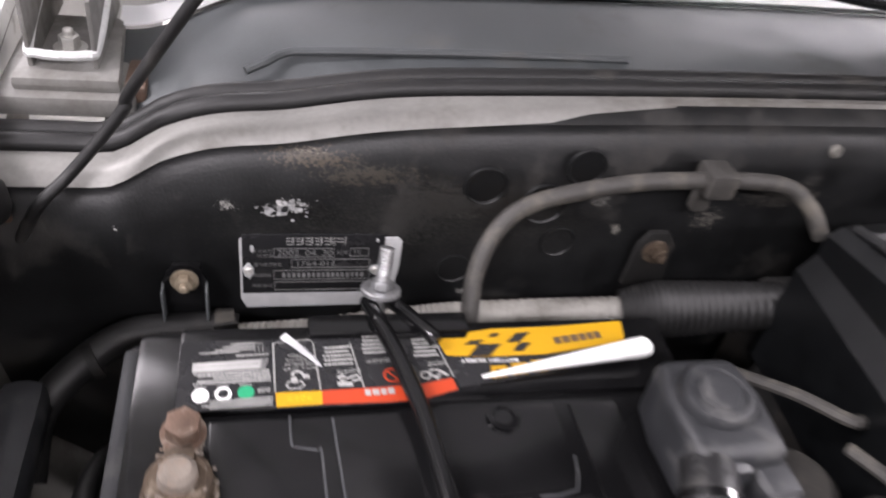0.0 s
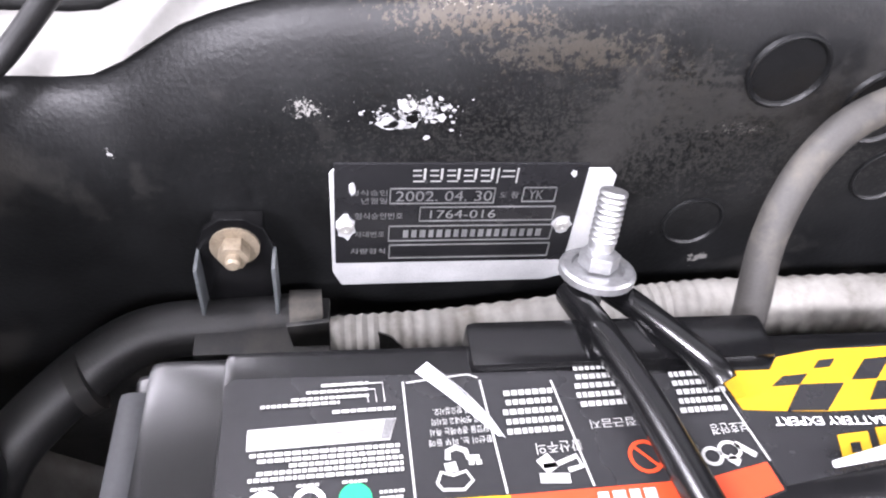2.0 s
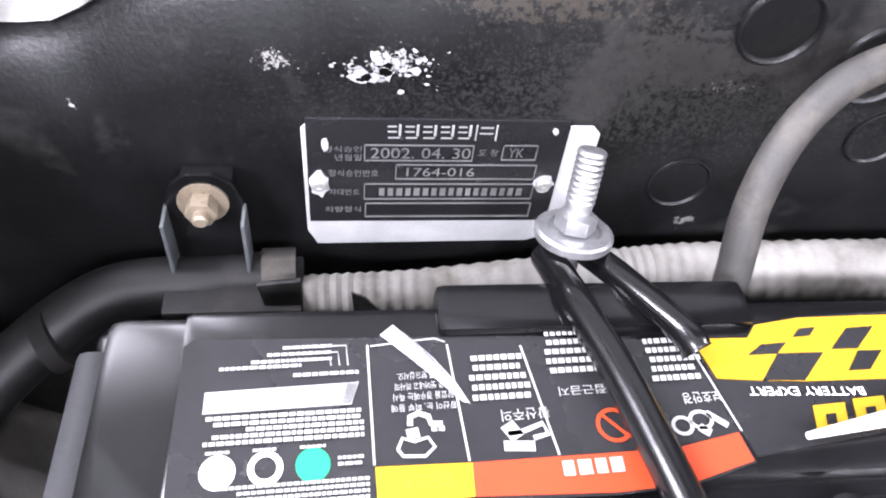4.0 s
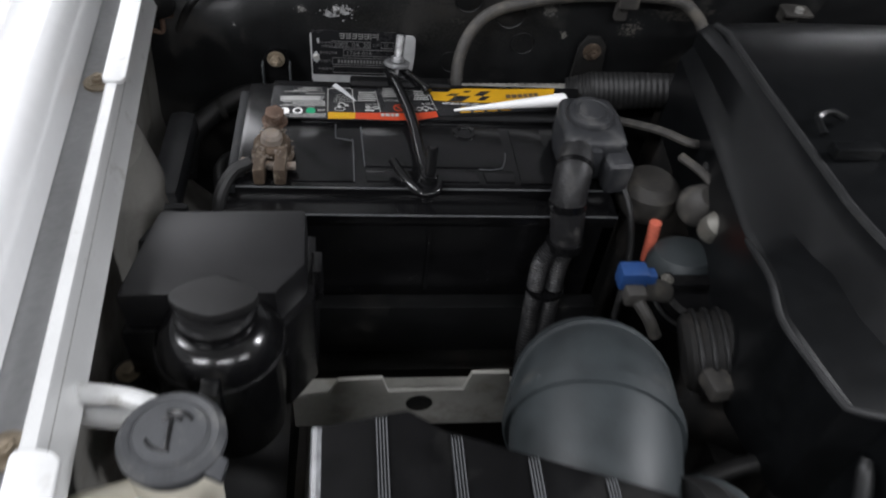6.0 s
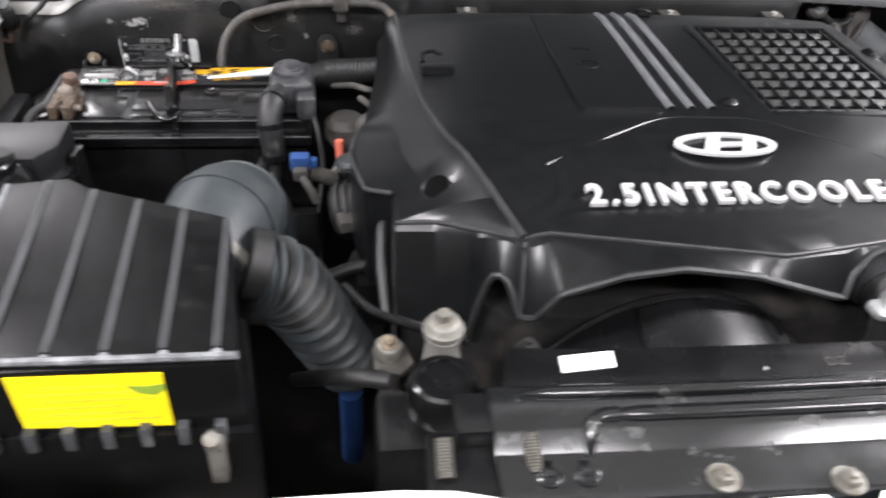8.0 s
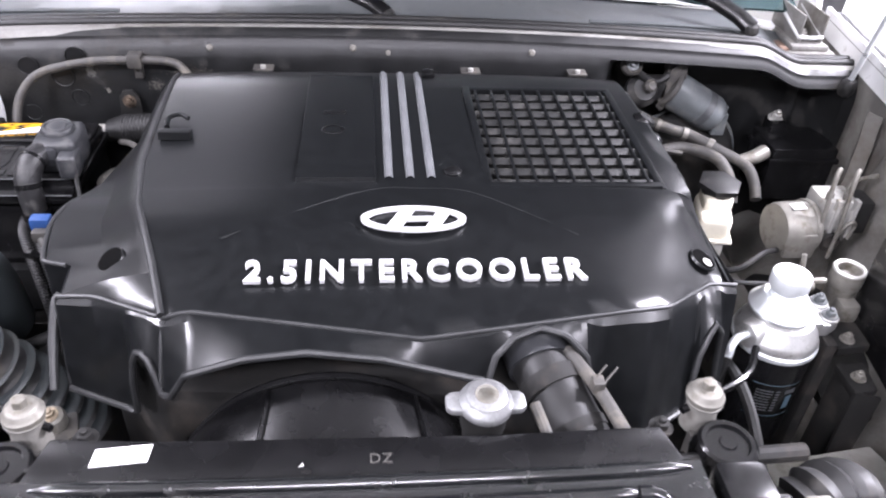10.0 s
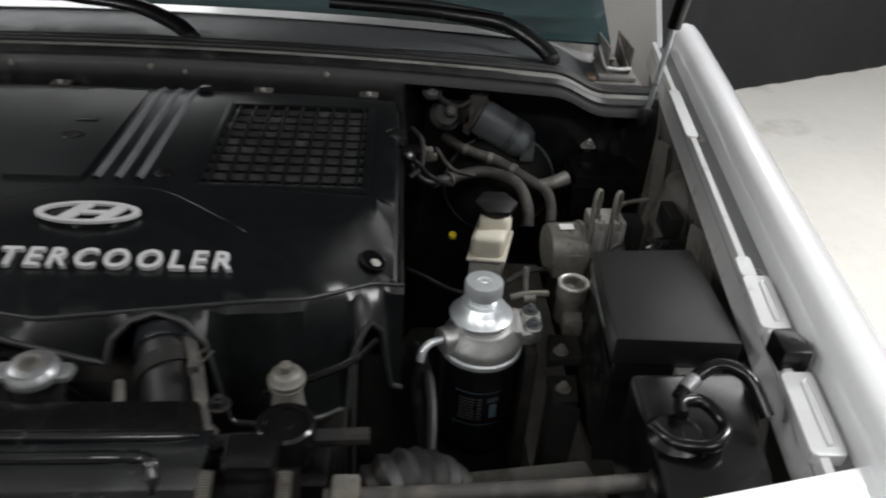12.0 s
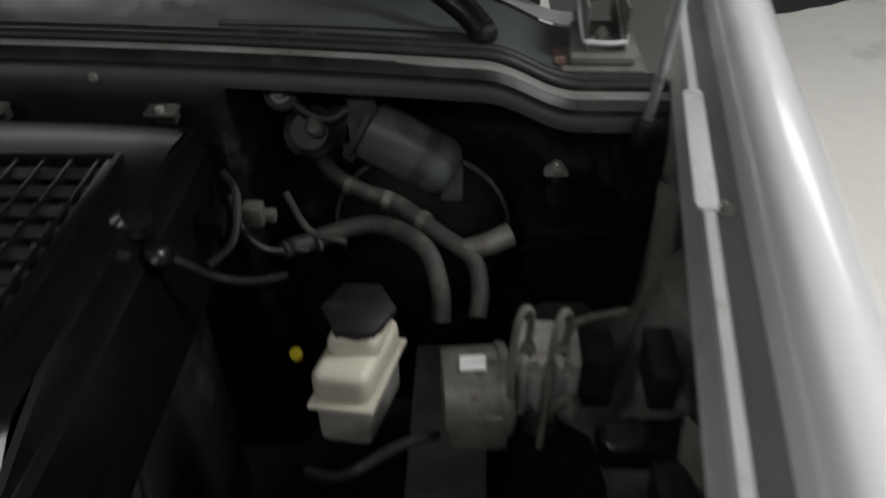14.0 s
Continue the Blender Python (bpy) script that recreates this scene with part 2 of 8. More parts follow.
blotches(M_FIREWALL, [(0.009 - OX, 0.979, 0.026, 0.012, 320, 0.86, (0.50, 0.50, 0.49)), (-0.027 - OX, 0.978, 0.018, 0.011, 620, 0.88, (0.25, 0.245, 0.23)), (0.024 - OX, 1.009, 0.070, 0.015, 420, 0.82, (0.048, 0.038, 0.026)), (0.060 - OX, 1.000, 0.10, 0.020, 380, 0.84, (0.032, 0.028, 0.022)), (0.020 - OX, 1.012, 0.050, 0.010, 650, 0.95, (0.18, 0.155, 0.125)), (0.131 - OX, 0.904, 0.014, 0.010, 300, 0.86, (0.13, 0.128, 0.12)), (-0.093 - OX, 0.958, 0.008, 0.006, 380, 0.93, (0.30, 0.30, 0.29)),
                      (0.105 - OX, 0.982, 0.095, 0.036, 330, 0.80, (0.021, 0.0205, 0.0192)), (0.213 - OX, 0.990, 0.018, 0.024, 240, 0.80, (0.085, 0.083, 0.078)), (0.232 - OX, 0.962, 0.012, 0.010, 200, 0.80, (0.13, 0.125, 0.11)),
                      (0.125 - OX, 0.972, 0.05, 0.012, 600, 0.93, (0.12, 0.115, 0.105)), (0.10 - OX, 0.965, 0.45, 0.09, 800, 0.89, (0.022, 0.0215, 0.020)), (0.35 - OX, 0.99, 0.10, 0.03, 260, 0.86, (0.030, 0.028, 0.025)), (0.30 - OX, 0.97, 0.04, 0.03, 300, 0.88, (0.07, 0.066, 0.058))])
M_GLASS = material("tinted_windscreen", (0.012, 0.03, 0.032), 0.05, spread=0.05, bump=0.0, coat=1.0)
M_FLOOR = material("pale_floor_coating", (0.82, 0.80, 0.745), 0.40, spread=0.05, scale=3, bump=0.02, dirt=(0.52, 0.50, 0.45), dirt_amount=0.12, dirt_scale=2.5)
M_PAD = material("matte_black_pad_and_hole", (0.007, 0.007, 0.007), 0.95, spread=0.3, scale=60, bump=0.4)
M_DULLZINC = material("dull_grimy_zinc", (0.155, 0.149, 0.132), 0.5, metal=0.4, spread=0.2, scale=120, bump=0.1, dirt=(0.09, 0.08, 0.06), dirt_amount=0.4, dirt_scale=50)
M_LETTER = material("bright_silver_lettering", (0.52, 0.52, 0.52), 0.35, metal=0.25, spread=0.03, bump=0.0)
# the wing's silver paint, darkened to hold the shade in the channel
M_CHANNEL = material("shaded_wing_channel", (0.23, 0.232, 0.234), 0.38, metal=0.3, spread=0.15, scale=40, bump=0.03)
M_WALLDARK = material("dark_curtain", (0.022, 0.022, 0.024), 0.8, scale=6, bump=0.1)
M_WALL = material("grey_wall_paint", (0.22, 0.225, 0.23), 0.7, spread=0.06, scale=3, bump=0.02)
M_CEIL = material("grey_ceiling_paint", (0.36, 0.365, 0.37), 0.8, spread=0.04, scale=4, bump=0.02)


# ---- mesh tools ----
def thing(name, base, label, category, group="", kind=""):
    ob = new(name)
    ob.location = base
    ob.empty_display_size = 0.02
    return tagged(ob, label, category, group, kind)


def base_of(ob):
    return (base_of(ob.parent) if ob.parent else Vector((0, 0, 0))) + ob.location


def finish(name, bm, mat, sharp=35.0):
    bmesh.ops.recalc_face_normals(bm, faces=bm.faces)
    me = bpy.data.meshes.new(name)
    bm.to_mesh(me)
    bm.free()
    me.polygons.foreach_set("use_smooth", [True] * len(me.polygons))
    me.set_sharp_from_angle(angle=radians(sharp))
    me.materials.append(mat)
    return me


def part(name, bm, mat, parent, label="", sharp=35.0):
    """One mesh, given in world places, under a thing or a part."""
    bmesh.ops.translate(bm, verts=bm.verts, vec=-base_of(parent))
    ob = new(name, finish(name, bm, mat, sharp))
    ob.parent = parent
    return tagged(ob, label)


def solo(name, bm, mat, label, category, group="", kind="", sharp=35.0):
    """A thing of one mesh, its origin at its base."""
    cs = np.array([v.co[:] for v in bm.verts])
    base = Vector((*cs.mean(0)[:2], cs[:, 2].min()))
    bmesh.ops.translate(bm, verts=bm.verts, vec=-base)
    ob = new(name, finish(name, bm, mat, sharp))
    ob.location = base
    return tagged(ob, label, category, group, kind)


def join(*bms):
    out = bmesh.new()
    for b in bms:
        me = bpy.data.meshes.new("joined")
        b.to_mesh(me)
        b.free()
        out.from_mesh(me)
        bpy.data.meshes.remove(me)
    return out


def bevelled(bm, width, segments=2, angle=30):
    if width > 0:
        edges = [e for e in bm.edges if e.is_manifold and e.calc_face_angle(0) > radians(angle)]
        bmesh.ops.bevel(bm, geom=edges, offset=width, segments=segments, profile=0.6, affect="EDGES", clamp_overlap=True)
    return bm


def box(x0, x1, y0, y1, z0, z1, bev=0.002, taper=0.0):
    bm = bmesh.new()
    bmesh.ops.create_cube(bm, size=1)
    for v in bm.verts:
        k = 1 - taper if v.co.z > 0 else 1
        v.co = Vector(((x0 + x1) / 2 + v.co.x * (x1 - x0) * k, (y0 + y1) / 2 + v.co.y * (y1 - y0) * k, (z0 + z1) / 2 + v.co.z * (z1 - z0)))
    return bevelled(bm, bev)


def prism(outline, z0, z1, bev=0.002, segments=2):
    """A level plate: outline (x, y), or (x, y, z) where the top is uneven; the bottom is z0 or z0 below the top if z1 is None."""
    bm = bmesh.new()
    top = [bm.verts.new((q[0], q[1], q[2] if len(q) > 2 else z1)) for q in outline]
    low = [bm.verts.new((q[0], q[1], q[2] + z0 if z1 is None else z0)) for q in outline]
    bm.faces.new(top)
    bm.faces.new(low[::-1])
    for i in range(len(top)):
        j = (i + 1) % len(top)
        bm.faces.new((top[i], low[i], low[j], top[j]))
    bmesh.ops.recalc_face_normals(bm, faces=bm.faces)
    return bevelled(bm, bev, segments)


def upright(outline, y0, y1, bev=0.002):
    """An upright plate: outline (x, z) from y0 to y1."""
    bm = prism([(x, z) for x, z in outline], 0.0, 1.0, 0)
    for v in bm.verts:
        x, z, k = v.co
        v.co = Vector((x, y0 + (y1 - y0) * k, z))
    bmesh.ops.recalc_face_normals(bm, faces=bm.faces)
    return bevelled(bm, bev)


def aim(bm, place, axis):
    m = Matrix.Translation(place) @ Vector(axis).to_track_quat("Z", "Y").to_matrix().to_4x4()
    bmesh.ops.transform(bm, matrix=m, verts=bm.verts)
    return bm


def lathe(profile, place, axis=(0, 0, 1), steps=32):
    """Turned shape: profile (radius, height) along the axis from place."""
    bm = bmesh.new()
    rings = []
    for r, h in profile:
        if r < 1e-6:
            rings.append([bm.verts.new((0, 0, h))])
        else:
            rings.append([bm.verts.new((r * math.cos(2 * math.pi * k / steps), r * math.sin(2 * math.pi * k / steps), h)) for k in range(steps)])
    for a, b in zip(rings, rings[1:]):
        for k in range(steps):
            j = (k + 1) % steps
            if len(a) == 1 and len(b) == 1:
                continue
            if len(a) == 1:
                bm.faces.new((a[0], b[k], b[j]))
            elif len(b) == 1:
                bm.faces.new((a[k], a[j], b[0]))
            else:
                bm.faces.new((a[k], a[j], b[j], b[k]))
    for ring in (rings[0], rings[-1]):
        if len(ring) > 2:
            bm.faces.new(ring)
    bmesh.ops.recalc_face_normals(bm, faces=bm.faces)
    return aim(bm, place, axis)


def hexagon(r, h, place, axis=(0, 0, 1), bev=0.0006):
    bm = prism([(r * math.cos(k * math.pi / 3), r * math.sin(k * math.pi / 3)) for k in range(6)], 0, h, bev)
    return aim(bm, place, axis)


def bolt(r, place, axis=(0, 0, 1), height=0.006):
    """Hexagon head on a round washer, with a short end of thread."""
    a = Vector(axis).normalized()
    p = Vector(place)
    return join(lathe([(0, 0), (r * 1.55, 0), (r * 1.55, r * 0.22), (0, r * 0.22)], p, a, 20), hexagon(r, height, p + a * r * 0.2, a),
                lathe([(0, 0), (r * 0.5, 0), (r * 0.5, height * 0.5), (r * 0.35, height * 0.62), (0, height * 0.62)], p + a * (height + r * 0.15), a, 12))


def smooth_path(points, each=8):
    """Places along a smooth line through the points."""
    pts = [Vector(q) for q in points]
    pts = [2 * pts[0] - pts[1]] + pts + [2 * pts[-1] - pts[-2]]
    out = []
    for a, b, c, d in zip(pts, pts[1:], pts[2:], pts[3:]):
        for k in range(each):
            t = k / each
            out.append(0.5 * ((2 * b) + (c - a) * t + (2 * a - 5 * b + 4 * c - d) * t * t + (3 * b - a - 3 * c + d) * t**3))
    out.append(pts[-2])
    return out


def tube(points, radius, steps=14, each=8, ribs=0, depth=0.0, flat=1.0):
    """A round hose along the points; radius may be a list along it; ribs: rings of that count with that depth."""
    path = smooth_path(points, each) if each > 1 else [Vector(q) for q in points]
    if ribs:
        dense = []
        n = ribs * 4
        for k in range(n + 1):
            u = k / n * (len(path) - 1)
            i = min(int(u), len(path) - 2)
            dense.append(path[i].lerp(path[i + 1], u - i))
        path = dense
    bm = bmesh.new()
    rings = []
    side = None
    for i, q in enumerate(path):
        ahead = (path[min(i + 1, len(path) - 1)] - path[max(i - 1, 0)]).normalized()
        if side is None:
            side = ahead.orthogonal().normalized()
        side = (side - ahead * side.dot(ahead)).normalized()
        over = ahead.cross(side)
        u = i / (len(path) - 1)
        if isinstance(radius, (list, tuple)):
            f = u * (len(radius) - 1)
            j = min(int(f), len(radius) - 2)
            r = radius[j] + (radius[j + 1] - radius[j]) * (f - j)
        else:
            r = radius
        if ribs:
            r += depth * (0.5 + 0.5 * math.cos(i * math.pi / 2)) - depth
        rings.append([bm.verts.new(q + side * r * math.cos(2 * math.pi * k / steps) + over * r * flat * math.sin(2 * math.pi * k / steps)) for k in range(steps)])
    for a, b in zip(rings, rings[1:]):
        for k in range(steps):
            bm.faces.new((a[k], a[(k + 1) % steps], b[(k + 1) % steps], b[k]))
    bm.faces.new(rings[0][::-1])
    bm.faces.new(rings[-1])
    return bm


def strip(sections, thick=0.0):
    """A sheet through rows of places, each row one cross section."""
    bm = bmesh.new()
    rows = [[bm.verts.new(q) for q in s] for s in sections]
    for a, b in zip(rows, rows[1:]):
        for k in range(len(a) - 1):
            bm.faces.new((a[k], a[k + 1], b[k + 1], b[k]))
    if thick:
        bmesh.ops.recalc_face_normals(bm, faces=bm.faces)
        bmesh.ops.solidify(bm, geom=bm.faces[:], thickness=thick)
    return bm


def lettering(text, size, depth, m, bold=0.0, spacing=1.0, shear=0.0, align="LEFT"):
    """Raised letters as a bmesh, in the plane of the pose m."""
    cu = bpy.data.curves.new("lettering_curve", "FONT")
    cu.body, cu.size, cu.extrude, cu.offset, cu.space_character, cu.shear, cu.align_x = text, size, depth, bold, spacing, shear, align
    cu.resolution_u = 3
    ob = bpy.data.objects.new("lettering_curve", cu)
    scene.collection.objects.link(ob)
    me = ob.evaluated_get(bpy.context.evaluated_depsgraph_get()).to_mesh()
    bm = bmesh.new()
    bm.from_mesh(me)
    bpy.data.objects.remove(ob)
    bpy.data.curves.remove(cu)
    bmesh.ops.transform(bm, matrix=m, verts=bm.verts)
    return bm


def fine_print(lines, at, seed, gap=0.45, word=(1.5, 4.5)):
    """Rows of unreadable small print as plain bars, a word each: lines (u0, u1, v, height), laid down by at(u, v)."""
    rnd = random.Random(seed)
    bm = bmesh.new()
    for u0, u1, v, h in lines:
        u = u0
        while u < u1 - h * 0.6:
            w = min(u1 - u, h * rnd.uniform(*word))
            bm.faces.new([bm.verts.new(at(u + q * w, v + k * h)) for q, k in ((0, 0), (1, 0), (1, 1), (0, 1))])
            u += w + h * gap
    return bm


def written(text, at, depth=0.0002):
    """Flat letters that fill the field laid down by at(u, v), u and v from 0 to 1."""
    bm = lettering(text, 1.0, 0.0, Matrix.Identity(4))
    lo = [min(v.co[k] for v in bm.verts) for k in (0, 1)]
    hi = [max(v.co[k] for v in bm.verts) for k in (0, 1)]
    for v in bm.verts:
        v.co = Vector(at((v.co.x - lo[0]) / (hi[0] - lo[0]), (v.co.y - lo[1]) / (hi[1] - lo[1])))
    return bm


def ribbon(points, width, z):
    """A flat stroke through the places (x, y) at the height z."""
    pts = [Vector((x, y, z)) for x, y in points]
    rows = []
    for k, q in enumerate(pts):
        ahead = (pts[min(k + 1, len(pts) - 1)] - pts[max(k - 1, 0)]).normalized()
        side = Vector((-ahead.y, ahead.x, 0)) * width / 2
        rows.append([tuple(q + side), tuple(q - side)])
    return strip(rows)


MID = 0.592  # the car's middle line


def mirrored(x):
    return 2 * MID - x


# ---- the room ----
def plane_box(name, x0, x1, y0, y1, z0, z1, mat, label, category):
    return solo(name, box(x0, x1, y0, y1, z0, z1, 0), mat, label, category, kind="structure")


plane_box("floor", -6.0, 7.5, -6.0, 6.5, -0.10, 0.0, M_FLOOR, "pale cream coated workshop floor with faint scuffs", "floor")
plane_box("ceiling", -6.2, 7.7, -6.2, 6.7, 3.2, 3.3, M_CEIL, "grey painted workshop ceiling", "ceiling")
plane_box("wall_west", -6.2, -6.0, -6.2, 6.7, 0.0, 3.2, M_WALL, "plain light grey workshop wall", "wall")
plane_box("wall_east", 7.5, 7.7, -6.2, 6.7, 0.0, 3.2, M_WALL, "plain light grey workshop wall", "wall")
plane_box("wall_south", -6.0, 7.5, -6.2, -6.0, 0.0, 3.2, M_WALL, "plain light grey workshop wall", "wall")
plane_box("wall_north", -6.0, 7.5, 6.5, 6.7, 0.0, 3.2, M_WALL, "plain light grey workshop wall", "wall")

# a dark hanging curtain on the far side of the car, in shallow folds
rows = []
for k in range(81):
    u = k / 80
    x, y = 1.9 + 4.4 * u, 2.50 + 2.0 * u + 0.006 * math.sin(k * 1.9) + 0.004 * math.sin(k * 0.73)
    rows.append([(x, y, 0.006), (x, y + 0.01 * math.sin(k * 1.3), 1.2), (x, y, 2.6)])
solo("curtain", strip(rows, 0.006), M_WALLDARK, "black hanging workshop curtain reaching to the pale floor", "curtain")

for lx, ly, long_, wide, _ in LAMPS:
    lamp = thing("ceiling_lamp", (lx, ly, 3.14), "unseen grey ceiling lamp, added to light the bay and wings", "lamp", "ceiling lamps")
    part("housing", box(lx - long_ / 2 - 0.03, lx + long_ / 2 + 0.03, ly - wide / 2 - 0.02, ly + wide / 2 + 0.02, 3.14, 3.2, 0.004), M_CEIL, lamp)



# ---- the car's body round the engine bay ----
def rail_x(y):
    return 1.3405 + 0.117 * y


def rim_z(x):
    d = abs(x - MID)
    s = min(1.0, max(0.0, (d - 0.60) / 0.09))
    return 1.049 - 0.052 * min(d, 0.66) ** 2 - 0.026 * s * s * (3 - 2 * s)


def lip_z(x):
    """The firewall's edge: the rim, pressed lower round the battery corner."""
    s = min(1.0, max(0.0, (-0.06 - x) / 0.04))
    u = (x + 0.008) / (0.055 if x > -0.008 else 0.035)
    return rim_z(x) - 0.012 * s * s * (3 - 2 * s) - 0.009 * math.exp(-u * u)


body = thing("car_body", (MID, 0.1, 0.0), "silver off-road car with its bonnet open, seen round the engine bay", "car")
YS = [0.34, 0.28, 0.2, 0.1, 0.0, -0.1, -0.2, -0.3, -0.4, -0.5, -0.58, -0.64, -0.70, -0.76]
FENDER = [(dx - 0.010, z) for dx, z in [(0.040, 1.016), (0.041, 1.036), (0.044, 1.050), (0.052, 1.058), (0.064, 1.061), (0.078, 1.058), (0.093, 1.046), (0.106, 1.026), (0.118, 0.99), (0.128, 0.93), (0.136, 0.85), (0.142, 0.72), (0.140, 0.55), (0.125, 0.42)]]
FLANGE = [(-0.004, 0.985), (0.000, 0.998), (0.000, 1.0225), (0.0010, 1.0246), (0.0070, 1.0252), (0.0086, 1.0240), (0.0090, 1.0195)]
CHANNEL = [(0.0088, 1.0200), (0.0096, 1.0165), (0.013, 1.0150), (0.0305, 1.0150)]
INNER = [(0.001, 1.012), (0.006, 0.98), (0.014, 0.93), (0.018, 0.85), (0.008, 0.76), (-0.04, 0.69), (-0.12, 0.64), (-0.14, 0.50)]
for side in (1, -1):
    def at(y, dx, z):
        x = rail_x(y) + 0.002 + dx
        return ((x if side > 0 else mirrored(x)) + 0.035 * (y + 0.2), y, z + (0.010 if side > 0 else 0.0))
    part("fender", strip([[at(y, dx, z) for dx, z in FENDER] for y in YS], 0.0009), M_SILVER, body, "glossy silver painted front wing")
    rail = part("fender_rail", strip([[at(y, dx, z) for dx, z in FLANGE] for y in YS], 0.0012), M_PADSILVER, body, "dull silver flange under the bonnet edge")
    part("wing_channel", strip([[at(y, dx, z) for dx, z in CHANNEL] for y in YS], 0.0012), M_CHANNEL, body, "silver channel between rail and wing, darkened for its shade")
    part("inner_wing", strip([[at(y, dx, z) for dx, z in INNER] for y in YS], 0.0012), M_BAYPAINT, body, "dusty grey inner wing sheet")
    for ya, yb, out in ((0.10, -0.070, 0.0112), (-0.362, -0.398, 0.0112), (-0.396, -0.478, 0.0225), (-0.535, -0.625, 0.0225)):
        ins = -0.0055 if side > 0 or ya > 0 else -0.0120
        pts = [at(y, dx, 0)[:2] for y, dx in ((ya, 0.000), (ya - 0.002, 0.7 * ins), (ya - 0.006, ins), (yb + 0.006, ins), (yb + 0.002, 0.7 * ins), (yb, 0.000), (yb, out - 0.0027), (yb + 0.002, out - 0.0007), (yb + 0.005, out), (ya - 0.005, out), (ya - 0.002, out - 0.0007), (ya, out - 0.0027))]
        pad = part("pad", prism(pts, at(0, 0, 1.0230 if out < 0.02 else 1.0155)[2], at(0, 0, 1.0272)[2], 0.0018, 3), M_PADSILVER, rail)
        if out > 0.02:
            loop = [at(y, dx, 1.0272) for y, dx in ((ya - 0.014, 0.0095), (ya - 0.011, 0.0125), (ya - 0.014, 0.0165), (yb + 0.014, 0.0165), (yb + 0.011, 0.0125), (yb + 0.014, 0.0095), (ya - 0.014, 0.0095))]
            part("pressed_slot", tube(loop, 0.0013, 6, 3), M_PADSILVER, pad)
    w = 0.0078 if side > 0 else 0.0108
    for yb in (-0.057, -0.381 if side > 0 else -0.357):
        part("bolt", join(lathe([(w, 0), (w - 0.0002, 0.0016), (w - 0.0016, 0.0024), (0, 0.0024)], at(yb, 0.0170, 1.0152), steps=24), bolt(0.0050, at(yb, 0.0170, 1.0172), (0, 0, 1), 0.0035)), M_BOLT if side < 0 else M_ZINC, rail, "small hexagon bolt")
    arch = [at(y, dx, z) for y, dx, z in ((0.30, 0.165, 0.70), (0.177, 0.203, 0.825), (0.08, 0.197, 0.845), (-0.024, 0.194, 0.852), (-0.171, 0.196, 0.850), (-0.272, 0.200, 0.832), (-0.40, 0.185, 0.77), (-0.46, 0.165, 0.70))]
    part("wheel_arch_lip", join(tube(arch, 0.0045, 10, 5), strip([[q, (q[0] - 0.05 * side, q[1], q[2] + 0.055)] for q in arch], 0.002)), M_SILVER, body, "flared silver wheel arch lip")
    # strut tower
    cx, cy = (rail_x(-0.06) + 0.055, -0.06)
    part("strut_tower", lathe([(0.075, 0.45), (0.072, 0.90), (0.060, 0.955), (0.038, 0.972), (0, 0.974)], (cx if side > 0 else mirrored(cx), cy, 0.0), steps=40), M_BAYPAINT, body, "dusty grey strut tower bulge")

# firewall with lip, embossed rings and cowl
XS = [mirrored(rail_x(0.12)) - 0.01 + k * (2 * (rail_x(0.12) - MID) + 0.02) / 160 for k in range(161)]


def firewall_at(x):
    z = lip_z(x)
    r = min(1.0, max(0.0, (x - 0.95) / 0.05))
    edge = min(1.0, max(0.0, (1.345 - x) / 0.03))
    deep = 0.085 * r * r * (3 - 2 * r) * edge  # footwell recess behind the brake parts
    wave = deep + 0.003 * math.sin(9 * x) + 0.002 * math.sin(23 * x + 1)
    return [(x, 0.148, z + 0.002), (x, 0.1425, z - 0.001), (x, 0.1375, z - 0.006), (x, 0.1370, z - 0.0105), (x, 0.1350, z - 0.0135), (x, 0.1326, z - 0.0165), (x, 0.1306, z - 0.021), (x, 0.1292, z - 0.024), (x, 0.1275 + 0.3 * deep, z - 0.029), (x, 0.1250 + 0.75 * deep, z - 0.036), (x, 0.1235 + deep, min(0.980, z - 0.046)), (x, 0.123 + deep, 0.935), (x, 0.123 + deep, 0.90), (x, 0.124 + 0.4 * wave + 0.6 * deep, 0.86), (x, 0.13 + wave, 0.78), (x, 0.16 + wave, 0.62), (x, 0.16 + deep, 0.45)]


part("firewall", strip([firewall_at(x) for x in XS], 0.0014), M_FIREWALL, body, "black coated firewall sheet with peeled and rusty spots")
flange_rows = []
for x in XS:
    e = min(1.0, max(0.0, (x - 1.05) / 0.10, (0.36 - x) / 0.30))
    k = 0.42 + (0.58 if x < MID else 0.22) * e * e * (3 - 2 * e)
    z = lip_z(x)
    flange_rows.append([(x, 0.157, z + 0.0035), (x, 0.157 - 0.011 * k, z + 0.0035), (x, 0.157 - 0.0175 * k, z + 0.001 + 0.001 * (1 - k)), (x, 0.157 - 0.0225 * k, z - 0.006 * k - 0.003 * max(0, (x - MID - 0.58) / 0.1))])
part("cowl_flange", strip(flange_rows, 0.001), M_FLANGE, body, "worn silver painted lip along the firewall")
part("cowl_seal", join(tube([(x, 0.1655, lip_z(x) + 0.004) for x in XS[::2]], 0.0068, 12, 2), tube([(x, 0.1785, lip_z(x) + 0.005) for x in XS[::2]], 0.0062, 12, 2)), M_RUBBER, body, "double black rubber bonnet seal")


def cowl_row(x):
    z = rim_z(x)
    d = abs(x - MID) / 0.75
    back = 0.285 + 0.01 * (1 - d * d) + 0.0
    return [(x, 0.184, lip_z(x) - 0.004), (x, 0.190, lip_z(x) + 0.003), (x, 0.215, z + 0.006), (x, back - 0.012, z + 0.012), (x, back, z + 0.010)]


